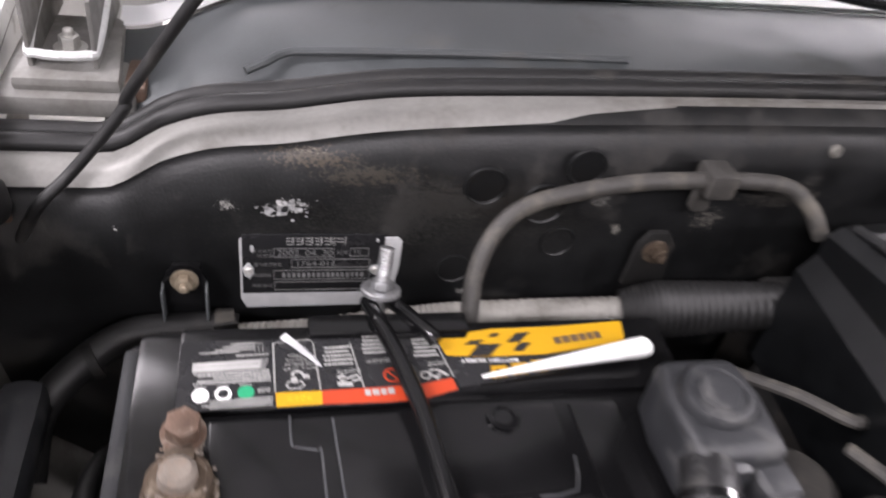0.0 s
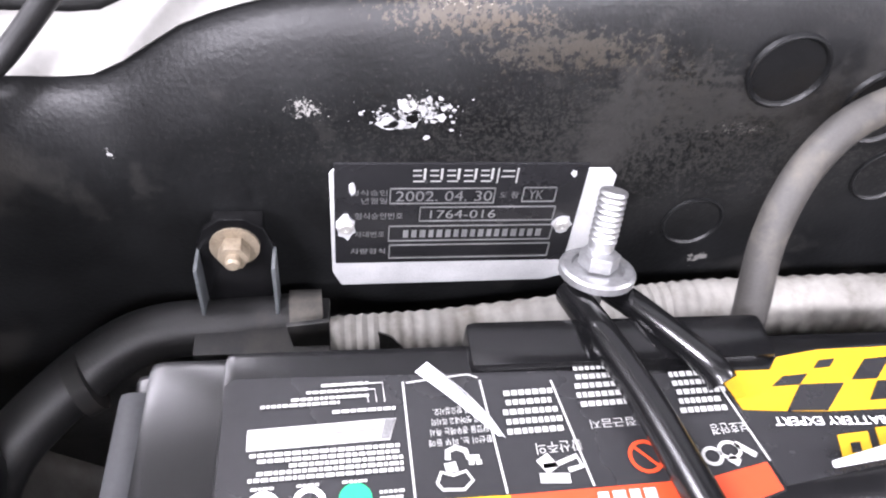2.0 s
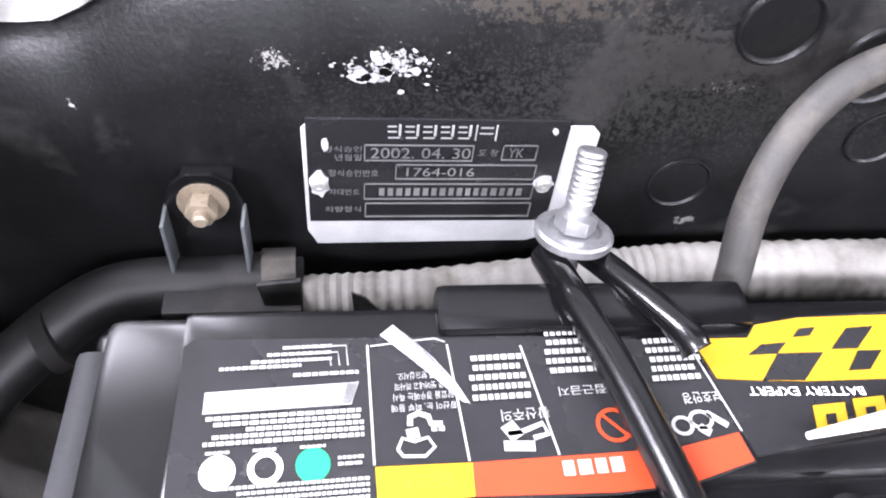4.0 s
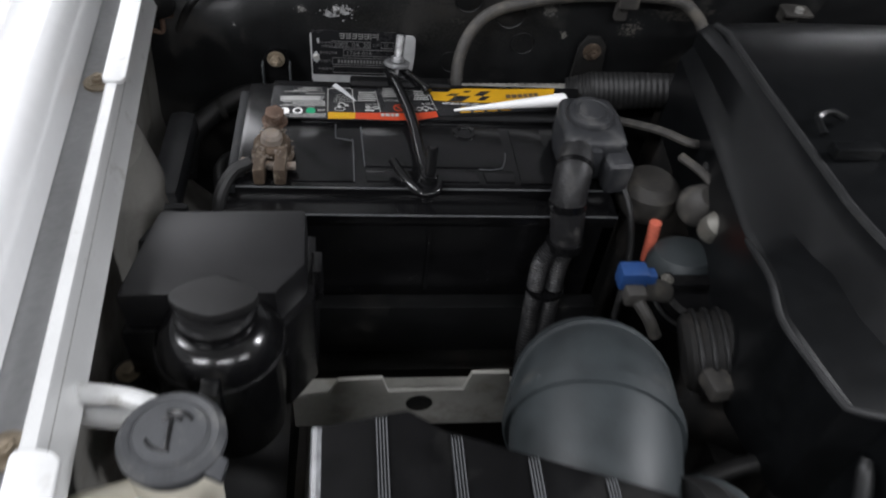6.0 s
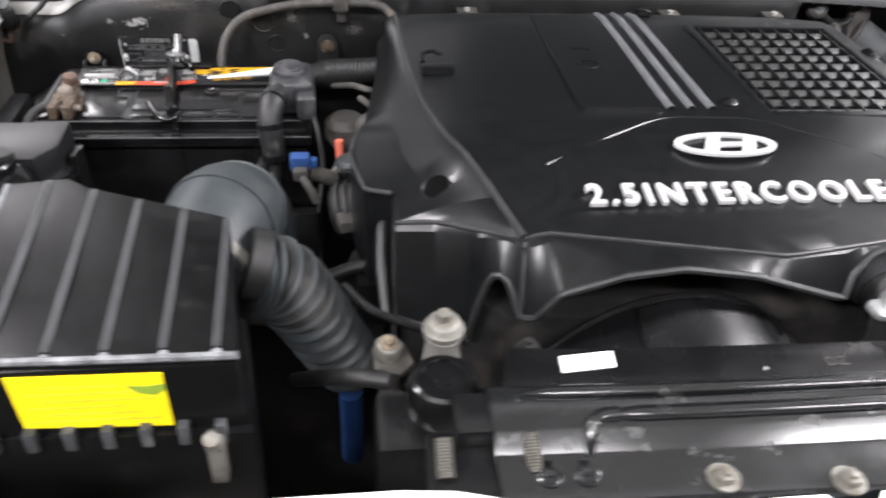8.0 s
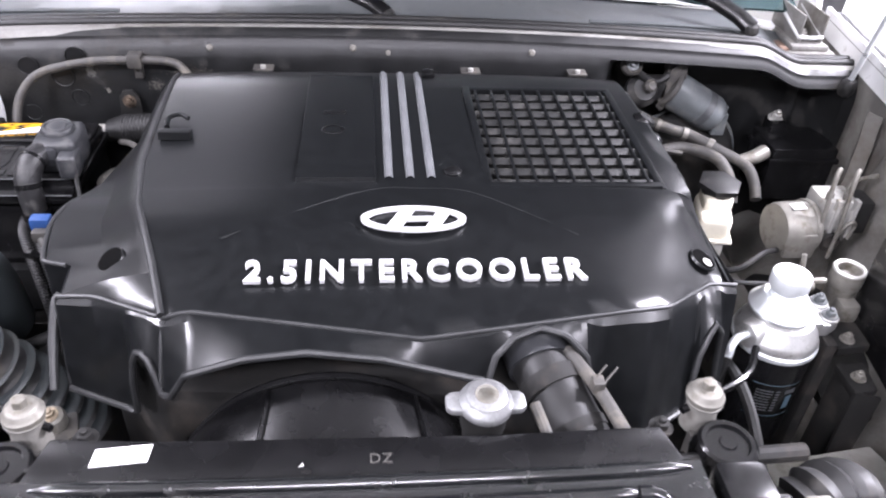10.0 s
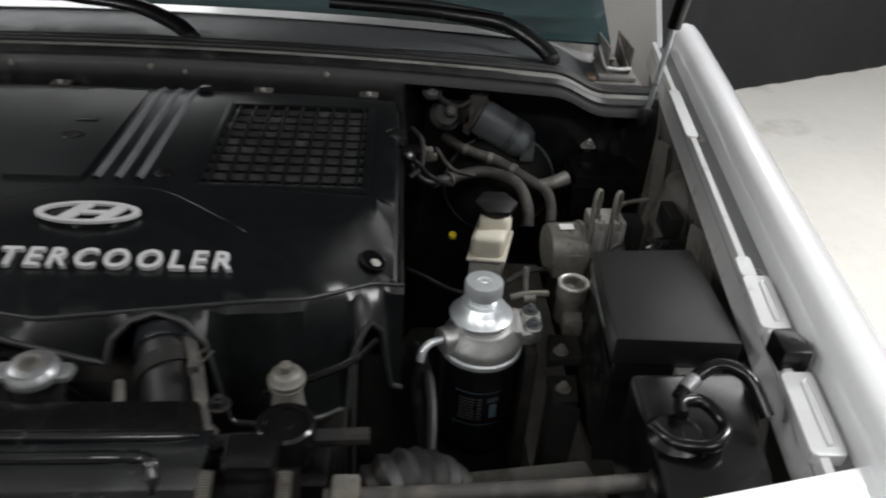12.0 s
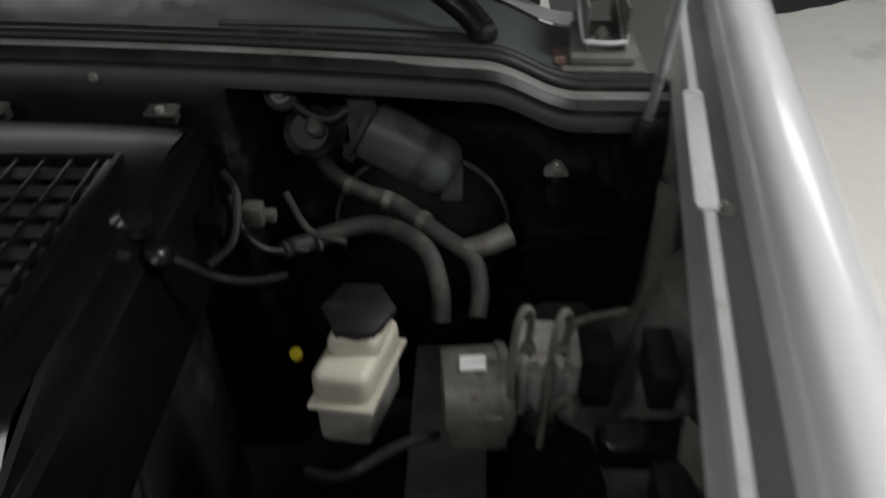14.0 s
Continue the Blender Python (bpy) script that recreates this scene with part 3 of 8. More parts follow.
part("cowl_grille", strip([cowl_row(x) for x in XS[8:-8]], 0.002), M_COWL, body, "grey weathered plastic cowl cover")
for side in (1, -1):
    xs = (lambda v: v) if side > 0 else mirrored
    part("cowl_moulding", tube([(xs(1.20), 0.150 + 0.04, rim_z(1.20) + 0.0045), (xs(1.188), 0.196, rim_z(1.188) + 0.0065), (xs(1.176), 0.205, rim_z(1.17) + 0.0075), (xs(1.155), 0.207, rim_z(1.15) + 0.008), (xs(1.05), 0.206, rim_z(1.05) + 0.0075), (xs(0.94), 0.203, rim_z(0.94) + 0.006)], 0.0030, 8, 5), M_COWL, body, "raised moulding on the cowl cover")
part("cowl_edge", strip([[(x, 0.280 + 0.01 * (1 - ((x - MID) / 0.75) ** 2), rim_z(x) + 0.016), (x, 0.302 + 0.01 * (1 - ((x - MID) / 0.75) ** 2), rim_z(x) + 0.020)] for x in XS[8:-8]], 0.0015), M_SILVER, body, "bright silver strip below the windscreen")
part("windscreen", strip([[(x, y0 + 0.302 + 0.012 - 0.05 * ((x - MID) / 0.75) ** 2 * (y0 > -1), 1.05 + 0.50 * y0) for y0 in (0.0, 0.15, 0.35, 0.6, 0.9)] for x in XS[4:-4:6]], 0.005), M_GLASS, body, "dark tinted windscreen with bright reflections")
part("roof", strip([[(x, 1.20, 1.49), (x, 1.5, 1.56), (x, 2.6, 1.60), (x, 3.2, 1.45)] for x in XS[4:-4:8]], 0.01), M_SILVER, body)
for side in (1, -1):
    xs = (lambda v: v) if side > 0 else mirrored
    part("door_panel", strip([[(xs(1.42 + 0.03), y, 0.35), (xs(1.48), y, 0.7), (xs(1.46), y, 1.0), (xs(1.36), y, 1.42)] for y in (0.45, 0.9, 1.6, 2.4, 3.1)], 0.01), M_SILVER, body)
    hinge = part("hinge", join(box(*sorted((xs(1.268), xs(1.350))), 0.190, 0.285, 0.995, 1.009, 0.004), prism([(xs(1.276), 0.198), (xs(1.340), 0.198), (xs(1.334), 0.290), (xs(1.284), 0.290)], 1.007, 1.018, 0.005)), M_FLANGE, body, "silver painted bonnet hinge")
    for hx in (1.290, 1.328):
        part("ear", upright([(xs(hx), 1.016), (xs(hx + 0.003), 1.016), (xs(hx + 0.003), 1.062), (xs(hx), 1.062)], 0.212, 0.310, 0.001), M_FLANGE, hinge)
    part("yoke", tube([(xs(1.2905), 0.30, 1.052), (xs(1.2905), 0.222, 1.030), (xs(1.297), 0.212, 1.027), (xs(1.324), 0.212, 1.027), (xs(1.3305), 0.222, 1.030), (xs(1.3305), 0.30, 1.052)], 0.0032, 8, 5), M_SILVERDULL, hinge, "bent silver yoke")
    part("bolt", bolt(0.0068, (xs(1.311), 0.238, 1.018), (0, 0, 1), 0.008), M_ZINC, hinge, "pale zinc bolt")
    part("rust_run", box(*sorted((xs(1.262), xs(1.276))), 0.200, 0.24, 0.990, 1.012, 0.003), M_RUSTY, hinge, "rusty lower edge")
    for wy in (-0.15, 2.45):
        part("wheel", lathe([(0, -0.11), (0.20, -0.11), (0.34, -0.10), (0.365, -0.06), (0.365, 0.06), (0.34, 0.10), (0.20, 0.11), (0, 0.11)], (xs(1.36 - 0.04), wy, 0.366), (1, 0, 0)), M_RUBBER, body)

# bonnet, propped open over the bay
UP = radians(62)


def bonnet_at(x, s, off):
    y, z = 0.335 - s * math.cos(UP), 1.075 + s * math.sin(UP)
    return (x, y + off * math.sin(UP), z + off * math.cos(UP))


def bonnet_rows(off, inset):
    return [[bonnet_at(MID + (0.735 - inset - 0.11 * s) * u * (1 - 0.0), s, off - 0.02 * u * u) for u in (-1, -0.8, -0.5, -0.2, 0, 0.2, 0.5, 0.8, 1)] for s in (0.06 + inset, 0.25, 0.45, 0.7, 0.95, 1.05 - inset)]


bonnet = part("bonnet", strip(bonnet_rows(0.03, 0.0), 0.0015), M_SILVER, body, "open silver bonnet")
part("bonnet_frame", strip(bonnet_rows(0.006, 0.02), 0.0015), M_BONNET, bonnet, "plain silver inner bonnet sheet")
# unseen dark pad; its uneven lower edge shapes what the cover reflects
PAD_LOW = (0.34, 0.34, 0.32, 0.11, 0.066, 0.066, 0.066, 0.066, 0.066)
pad_rows = []
for f in (0.0, 0.2, 0.45, 0.75, 1.0):
    pad_rows.append([])
    for u, low in zip((-1, -0.8, -0.5, -0.2, 0, 0.2, 0.5, 0.8, 1), PAD_LOW):
        sp = low + (0.93 - low) * f
        pad_rows[-1].append(bonnet_at(MID + (0.60 - 0.11 * sp) * u, sp, 0.002 - 0.02 * u * u))
part("reflection_pad", strip(pad_rows, 0.004), M_PAD, bonnet, "unseen black pad added to darken reflections in the engine cover")
for side in (1, -1):
    xs = (lambda v: v) if side > 0 else mirrored
    strut = thing("gas_strut", (xs(1.345), 0.121, 1.0), "black gas strut with bright rod holding the bonnet up", "gas strut", "bonnet struts")
    part("rod", tube([(xs(1.340), 0.121, 0.985), (xs(1.342), 0.097, 1.10), (xs(1.3425), 0.09, 1.14)], 0.0042, 12, 2), M_CHROME, strut, "bright steel rod")
    part("cylinder", tube([(xs(1.3425), 0.091, 1.135), (xs(1.35), 0.02, 1.42), (xs(1.352), 0.005, 1.48)], 0.0105, 16, 2), M_GLOSS, strut, "black cylinder")
    part("ball_joint", lathe([(0, 0), (0.010, 0), (0.012, 0.006), (0.012, 0.02), (0.008, 0.026), (0, 0.027)], (xs(1.340), 0.122, 0.972), (0, -0.2, 1)), M_RUBBER, strut)
    rubber = thing("bonnet_buffer", (1.279 if side > 0 else -0.1145, -0.505, 1.031), "black rubber bonnet buffer on the wing rail", "rubber buffer", "bonnet buffers")
    cx, up = (1.279, 0.006) if side > 0 else (-0.1145, 0.0)
    part("block", prism([(cx - 0.013, -0.529), (cx + 0.012, -0.529), (cx + 0.0145, -0.512), (cx + 0.007, -0.495), (cx - 0.012, -0.498)], 1.024 + up, 1.046 + up, 0.003), M_BLACK, rubber)
    # no hole is cut: a matte black disc gives its shade
    part("hole", lathe([(0.0045, 0), (0.0045, 0.0008), (0, 0.0009)], (cx + 0.001, -0.514, 1.0452 + up), steps=16), M_PAD, rubber, "black disc for the shade in the centre hole")

# front panel: black slam panel, white grille carrier
front = thing("radiator_support", (MID, -0.62, 0.85), "black ribbed radiator support with silver front panel below", "radiator support")
SL = [(-0.578, 0.985), (-0.580, 1.006), (-0.583, 1.0085), (-0.6130, 1.0085), (-0.6155, 1.0075), (-0.6245, 0.9975), (-0.6265, 0.9965), (-0.655, 0.9960), (-0.660, 0.990), (-0.664, 0.94)]
part("slam_panel", strip([[(x, y + 0.012 * (abs(x - MID) / 0.25) ** 2 * 0.4, z) for y, z in SL] for x in [0.36 + k * 0.012 for k in range(39)]], 0.0015), M_SLAM, front, "glossy black pressed slam panel")


def bow(x, y):
    return y + 0.0048 * ((x - MID) / 0.25) ** 2


for y, x0, x1 in ((-0.5885, 0.382, 0.808), (-0.6065, 0.432, 0.770)):
    part("panel_rib", tube([(x, bow(x, y), 1.0090) for x in [x0 + (x1 - x0) * k / 20 for k in range(21)]], [0.001] + [0.0052] * 30 + [0.001], 12, 2), M_SLAM, front, "long rounded rib")
for x0, d in ((0.432, -1), (0.770, 1)):
    part("rib_end", tube([(x0 - 0.004 * d, bow(x0, -0.6065), 1.0090), (x0 + 0.006 * d, bow(x0, -0.6075), 1.0092), (x0 + 0.0125 * d, bow(x0, -0.6120), 1.0085), (x0 + 0.0150 * d, bow(x0, -0.6200), 1.0020), (x0 + 0.0155 * d, bow(x0, -0.6260), 0.9970)], [0.0052, 0.0050, 0.0046, 0.0040, 0.0016], 12, 5), M_SLAM, front, "rib end turned down over the slope")
for x0 in (0.389, 0.411):
    part("slot", join(lathe([(0.0062, 0), (0.0072, 0.0012), (0.0062, 0.0018), (0.0050, 0.0004), (0, 0.0004)], (x0, bow(x0, -0.640), 0.9958), steps=20), box(x0 - 0.0028, x0 + 0.0028, bow(x0, -0.640), bow(x0, -0.629), 0.9955, 0.9972, 0.0006)), M_SLAM, front, "small pressed slot")
CARRIER = [-0.12 + k * 1.4248 / 240 for k in range(241)]
SLAM_BOLTS = (0.395, 0.490, 0.564, 0.686, 0.775)


def carrier_edge(x):
    d = abs(x - MID)
    cut = 0.007 if min(abs(x - q) for q in SLAM_BOLTS) < 0.014 else 0.0
    return -0.660 + 0.012 * min(1.0, max(0.0, (d - 0.15) / 0.14)) + 0.22 * max(0.0, d - 0.5) - cut


part("grille_carrier", strip([[(x, carrier_edge(x), 0.997 + 0.012 * min(1.0, max(0.0, (abs(x - MID) - 0.21) / 0.05))), (x, -0.70 + 0.03 * ((x - MID) / 0.6) ** 2, 0.994 + 0.010 * min(1.0, max(0.0, (abs(x - MID) - 0.21) / 0.05))), (x, -0.735 + 0.03 * ((x - MID) / 0.6) ** 2, 0.975), (x, -0.75 + 0.03 * ((x - MID) / 0.6) ** 2, 0.80), (x, -0.74, 0.5)] for x in CARRIER], 0.002), M_SILVER, front, "silver painted front panel with a notched edge")
for bx, by in ((0.490, -0.6455), (0.564, -0.6520), (0.686, -0.6480)):
    part("bolt", bolt(0.0064, (bx, bow(bx, by), 0.9962), (0, 0, 1), 0.005), M_DULLZINC, front, "dusty zinc bolt")

# bay floor and the dark engine underneath
bay = thing("engine_block", (MID, -0.2, 0.42), "grimy black engine and frame parts deep in the bay", "engine")
part("undertray", box(-0.28, 1.46, -0.76, 0.34, 0.40, 0.43, 0), M_DARK, bay)
part("block", prism([(0.34, 0.10), (0.90, 0.10), (0.90, -0.40), (0.80, -0.46), (0.42, -0.44), (0.34, -0.36)], 0.45, 0.94, 0.01), M_DARK, bay)
part("crossmember", box(-0.12, 1.30, -0.70, -0.62, 0.52, 0.60, 0.006), M_BAYPAINT, bay)
for x in (0.02, mirrored(0.02)):
    part("frame_rail", box(x - 0.04, x + 0.04, -0.70, 0.12, 0.60, 0.70, 0.006), M_BAYPAINT, bay, "dusty grey frame rail")


# ---- engine cover ----
def knots(table, x):
    """Values between the rows of a table, by its first column."""
    if x <= table[0][0]:
        return table[0][1:]
    for a, b in zip(table, table[1:]):
        if x <= b[0]:
            f = (x - a[0]) / (b[0] - a[0])
            return tuple(p + (q - p) * f for p, q in zip(a[1:], b[1:]))
    return table[-1][1:]


CREASE = [(0.325, -0.383, 1.003), (0.36, -0.391, 1.009), (0.428, -0.432, 1.019), (0.447, -0.427, 1.0215), (0.643, -0.465, 1.021), (0.825, -0.440, 1.026), (0.867, -0.428, 1.020), (0.90, -0.398, 1.009), (0.928, -0.375, 1.002), (0.957, -0.372, 0.998)]
LIP = [(0.325, -0.408, 0.915), (0.388, -0.430, 0.905), (0.392, -0.436, 0.940), (0.396, -0.438, 0.972), (0.404, -0.441, 0.990), (0.411, -0.446, 0.993), (0.418, -0.452, 0.984), (0.423, -0.460, 0.962), (0.434, -0.472, 0.966), (0.452, -0.479, 1.000), (0.50, -0.480, 1.0175), (0.549, -0.479, 1.0225), (0.61, -0.480, 1.014), (0.683, -0.480, 0.990), (0.699, -0.478, 0.985), (0.704, -0.470, 1.004), (0.72, -0.462, 1.0185), (0.742, -0.458, 1.0255), (0.765, -0.461, 1.0195), (0.785, -0.470, 1.000), (0.792, -0.476, 0.95), (0.80, -0.478, 0.915), (0.845, -0.482, 0.915), (0.88, -0.456, 0.90), (0.906, -0.440, 0.90), (0.909, -0.428, 0.955), (0.924, -0.412, 0.984), (0.939, -0.405, 0.965), (0.943, -0.408, 0.90), (0.957, -0.402, 0.89)]
LEFT_EDGE = [(-0.432, 0.428), (-0.37, 0.409), (-0.28, 0.378), (-0.195, 0.362), (-0.05, 0.354), (0.06, 0.352)]
RIGHT_EDGE = [(-0.44, 0.946), (0.06, 0.946)]
TOP_Z = [(-0.47, 1.0205), (-0.43, 1.0245), (-0.40, 1.0285), (-0.36, 1.0345), (-0.32, 1.0395), (-0.27, 1.0375), (-0.23, 1.034), (-0.05, 1.032), (0.03, 1.030), (0.06, 1.022)]


def top_z(x, y):
    z = knots(TOP_Z, y)[0] - 0.006 * ((x - 0.645) / 0.3) ** 4
    fold = 0.908 + 0.554 * (min(y, -0.25) + 0.311)
    f = min(1.0, max(0.0, (x - fold) / (0.957 - fold))) * min(1.0, max(0.0, (-0.24 - y) / 0.03))
    return z + (1.000 - z) * f


def left_edge(y):
    return knots(LEFT_EDGE, y)[0]


def right_edge(y):
    return knots(RIGHT_EDGE, y)[0]


cover = thing("engine_cover", (0.64, -0.2, 0.90), "black plastic engine cover with silver lettering and intercooler grille", "engine cover")
GX0, GX1, GY0, GY1 = 0.727, 0.913, -0.247, -0.010
bm = bmesh.new()
rear_y = [0.060, 0.045, 0.02, GY1, -0.06, -0.11, -0.16, -0.20, GY0, -0.258]
rows = []
for y in rear_y:
    a, b = left_edge(y), right_edge(y)
    xs = [a + (0.70 - a) * k / 12 for k in range(13)] + [GX0, 0.77, 0.82, 0.87, GX1] + [GX1 + (b - GX1) * k / 2 for k in (1, 2)]
    rows.append([(x, y, top_z(x, y)) for x in xs])
rear = strip(rows)
bmesh.ops.delete(rear, geom=[f for f in rear.faces if GX0 < f.calc_center_median().x < GX1 and GY0 < f.calc_center_median().y < GY1], context="FACES")
rows = []
for k in range(9):
    row = []
    for j in range(31):
        u = j / 30
        xa, xb = left_edge(-0.258) + (0.946 - left_edge(-0.258)) * u, 0.428 + (0.946 - 0.428) * u
        x = xa + (xb - xa) * k / 8
        y = -0.258 + (knots(CREASE, xb)[0] + 0.258) * k / 8
        z = top_z(x, y)
        zc = knots(CREASE, xb)[1]
        row.append((x, y, z + (zc - z) * (k / 8) ** 4))
    rows.append(row)
fore = strip(rows)
lefts = []
OUTER = [(-0.383, 0.325, 1.003), (-0.347, 0.3245, 1.009), (-0.338, 0.3005, 1.0105), (-0.31, 0.294, 1.011), (-0.275, 0.288, 1.010), (-0.24, 0.294, 1.010), (-0.19, 0.303, 0.994), (-0.05, 0.322, 0.985), (0.06, 0.330, 0.985)]
for y in [0.060, 0.0, -0.06, -0.12, -0.18, -0.22, -0.24, -0.26, -0.275, -0.29, -0.31, -0.325, -0.338, -0.347, -0.365, -0.383]:
    a = left_edge(y)
    o, sh = knots(OUTER, y)
    z = top_z(a, y)
    lobe = min(1.0, max(0.0, (-0.20 - y) / 0.03)) * min(1.0, max(0.0, (y + 0.36) / 0.012))
    m = 0.6 - 0.15 * lobe
    lefts.append([(a, y, z), (a - 0.006, y, z - 0.0015), (a - 0.014, y, z - 0.008), (a + (o - a) * m, y, z + (sh - z) * (0.75 + 0.20 * lobe)), (o + 0.004, y, sh), (o, y, sh - 0.005), (o, y, 0.95), (o + 0.002, y, 0.90)])
# the corner between flank and front
rights = []
for y in [0.060, 0.0, -0.08, -0.16, -0.22, -0.28, -0.33, -0.372]:
    b = right_edge(y)
    z = top_z(b, y)
    rights.append([(b, y, z), (b + 0.004, y, z - 0.002), (b + (0.955 - b) * 0.5, y, z - 0.010), (0.953, y, 1.003), (0.957, y, 0.996), (0.959, y, 0.92), (0.957, y, 0.89)])
corner_rows = []
for k in range(9):
    y = -0.383 - 0.049 * k / 8
    p = Vector((left_edge(y), y, top_z(left_edge(y), y)))
    xq = 0.325 + 0.103 * k / 8
    q = Vector((xq, *knots(CREASE, xq)))
    corner_rows.append([tuple(p.lerp(q, j / 5) + Vector((0, 0, 0.0045 * math.sin(math.pi * j / 5) * (1 - k / 8)))) for j in range(6)])
corner_l = strip(corner_rows)
visor = []
for k in range(162):
    x = 0.325 + k * 0.632 / 161
    (yc, zc), (yl, zl) = knots(CREASE, x), knots(LIP, x)
    visor.append([(x, yc, zc), (x, yc + (yl - yc) * 0.22, zc - (zc - zl) * 0.06), (x, yc + (yl - yc) * 0.6, zc + (zl - zc) * 0.45), (x, yl, zl)])
back = strip([[(left_edge(0.06) + (right_edge(0.06) - left_edge(0.06)) * k / 12, 0.060, 1.022 - 0.006 * ((left_edge(0.06) + (right_edge(0.06) - left_edge(0.06)) * k / 12 - 0.645) / 0.3) ** 4), (left_edge(0.06) + (right_edge(0.06) - left_edge(0.06)) * k / 12, 0.066, 0.93)] for k in range(13)])
shell = join(rear, fore, strip(lefts), strip(rights), corner_l, strip(visor), back)
bmesh.ops.remove_doubles(shell, verts=shell.verts, dist=0.0012)
bmesh.ops.recalc_face_normals(shell, faces=shell.faces)
part("shell", shell, M_COVER, cover, sharp=28)
part("lip_bead", join(tube([(0.325 + k * 0.632 / 120, *[c + o for c, o in zip(knots(LIP, 0.325 + k * 0.632 / 120), (-0.001, 0.0))]) for k in range(121)], 0.0032, 8, 1), tube([(x, *knots(CREASE, x)) for x in [0.325 + k * 0.632 / 60 for k in range(61)]], 0.0022, 8, 1)), M_EDGE, cover, "rounded moulded edge")
part("corner_bead", tube([(0.3245, -0.384, 1.002), (0.325, -0.394, 0.96), (0.325, -0.407, 0.917)], 0.0022, 8, 4), M_EDGE, cover, "rounded corner edge")
part("lobe_bead", tube([(0.303, -0.19, 0.990), (0.2945, -0.24, 1.006), (0.2885, -0.275, 1.007), (0.294, -0.31, 1.008), (0.2995, -0.334, 1.0085), (0.304, -0.340, 1.009), (0.3235, -0.346, 1.009)], 0.0024, 8, 5), M_EDGE, cover, "rounded edge of the flank's pod")
part("flank_flange", tube([(0.316, -0.358, 0.986), (0.314, -0.366, 0.980), (0.313, -0.388, 0.956), (0.316, -0.420, 0.924)], [0.003, 0.005, 0.005, 0.004], 10, 6), M_EDGE, cover, "narrow moulded flange")
part("arch_bead", join(tube([(0.4285, -0.434, 1.018), (0.427, -0.449, 0.995), (0.4255, -0.461, 0.968)], 0.0026, 8, 4)), M_EDGE, cover, "rounded corner edge")
part("side_ridge", tube([(left_edge(y) - 0.001, y, top_z(left_edge(y), y) - 0.0008) for y in [0.055 - k * 0.487 / 40 for k in range(41)]], 0.0035, 8, 1), M_EDGE, cover, "raised ridge along the cover's side")
for x in (0.621, 0.6435, 0.666):
    part("raised_rib", strip([[(x - 0.0055, y, top_z(x, y) - 0.001), (x - 0.0028, y, top_z(x, y) + 0.0030), (x, y, top_z(x, y) + 0.0038), (x + 0.0028, y, top_z(x, y) + 0.0030), (x + 0.0055, y, top_z(x, y) - 0.001)] for y in [0.052 - k * 0.0288 for k in range(11)]]), M_RIB, cover, "raised rib, its glint put in as lighter grey")


def panel_z(x, y):
    return top_z(x, y) + 0.0008 + 0.0042 * min(1.0, max(0.0, (0.02 - y) / 0.26))


part("inset_panel", strip([[(0.5245, y, top_z(0.5245, y) - 0.001)] + [(x, y, panel_z(x, y)) for x in (0.5255, 0.55, 0.58, 0.607)] + [(0.608, y, top_z(0.608, y) - 0.001)] for y in [0.030 - k * 0.0272 for k in range(11)]] + [[(0.5245, -0.244, top_z(0.53, -0.244) - 0.001)] + [(x, -0.244, top_z(x, -0.244) - 0.001) for x in (0.5255, 0.55, 0.58, 0.607, 0.608)]]), M_COVER, cover, "smooth inset panel")
part("panel_mark", join(strip([[(0.560 + r * 0.0135 * math.cos(a), -0.130 + r * 0.012 * math.sin(a), panel_z(0.56, -0.130 + r * 0.012 * math.sin(a)) + 0.0007 * (r < 1)) for r in (0.72, 0.80, 0.92, 1.0)] for a in [2 * math.pi * k / 24 for k in range(25)]])), M_BLACK, cover, "moulded recycling mark")
part("panel_bar", join(box(0.548, 0.574, -0.089, -0.081, panel_z(0.56, -0.085) - 0.001, panel_z(0.56, -0.085) + 0.001, 0.0005)), M_BLACK, cover)
part("hip_line", tube([(x, y, top_z(x, y) - 0.0013) for x, y in ((0.464, -0.342), (0.533, -0.300), (0.602, -0.259), (0.65, -0.257), (0.70, -0.262), (0.755, -0.305), (0.80, -0.34))], 0.0016, 6, 3), M_COVER, cover)
# grille over the intercooler
part("intercooler_core", box(GX0, GX1, GY0, GY1, 0.985, 1.004, 0.001), M_BAYPAINT, cover, "dusty finned intercooler core under the grille")
part("grille_frame", join(box(GX0 - 0.005, GX0 + 0.004, GY0 - 0.005, GY1 + 0.005, 1.00, 1.0345, 0.001), box(GX1 - 0.004, GX1 + 0.005, GY0 - 0.005, GY1 + 0.005, 1.00, 1.0335, 0.001), box(GX0, GX1, GY1 - 0.004, GY1 + 0.005, 1.00, 1.0342, 0.001), box(GX0, GX1, GY0 - 0.005, GY0 + 0.004, 1.00, 1.036, 0.001)), M_COVER, cover)
for k in range(10):
    y = GY0 + 0.012 + k * (GY1 - GY0 - 0.02) / 9.4
    slat = box(GX0, GX1, y - 0.0050, y + 0.0046, 1.0255, 1.0310, 0.001)
    bmesh.ops.rotate(slat, verts=slat.verts, cent=(0.8, y, 1.027), matrix=Matrix.Rotation(radians(25), 3, "X"))
    part("slat", slat, M_SLAT, cover)
for k in range(9):
    x = GX0 + 0.0206 * (k + 0.5) + 0.001
    part("mullion", box(x - 0.0016, x + 0.0016, GY0, GY1, 1.018, 1.0332, 0.0005), M_COVER, cover)
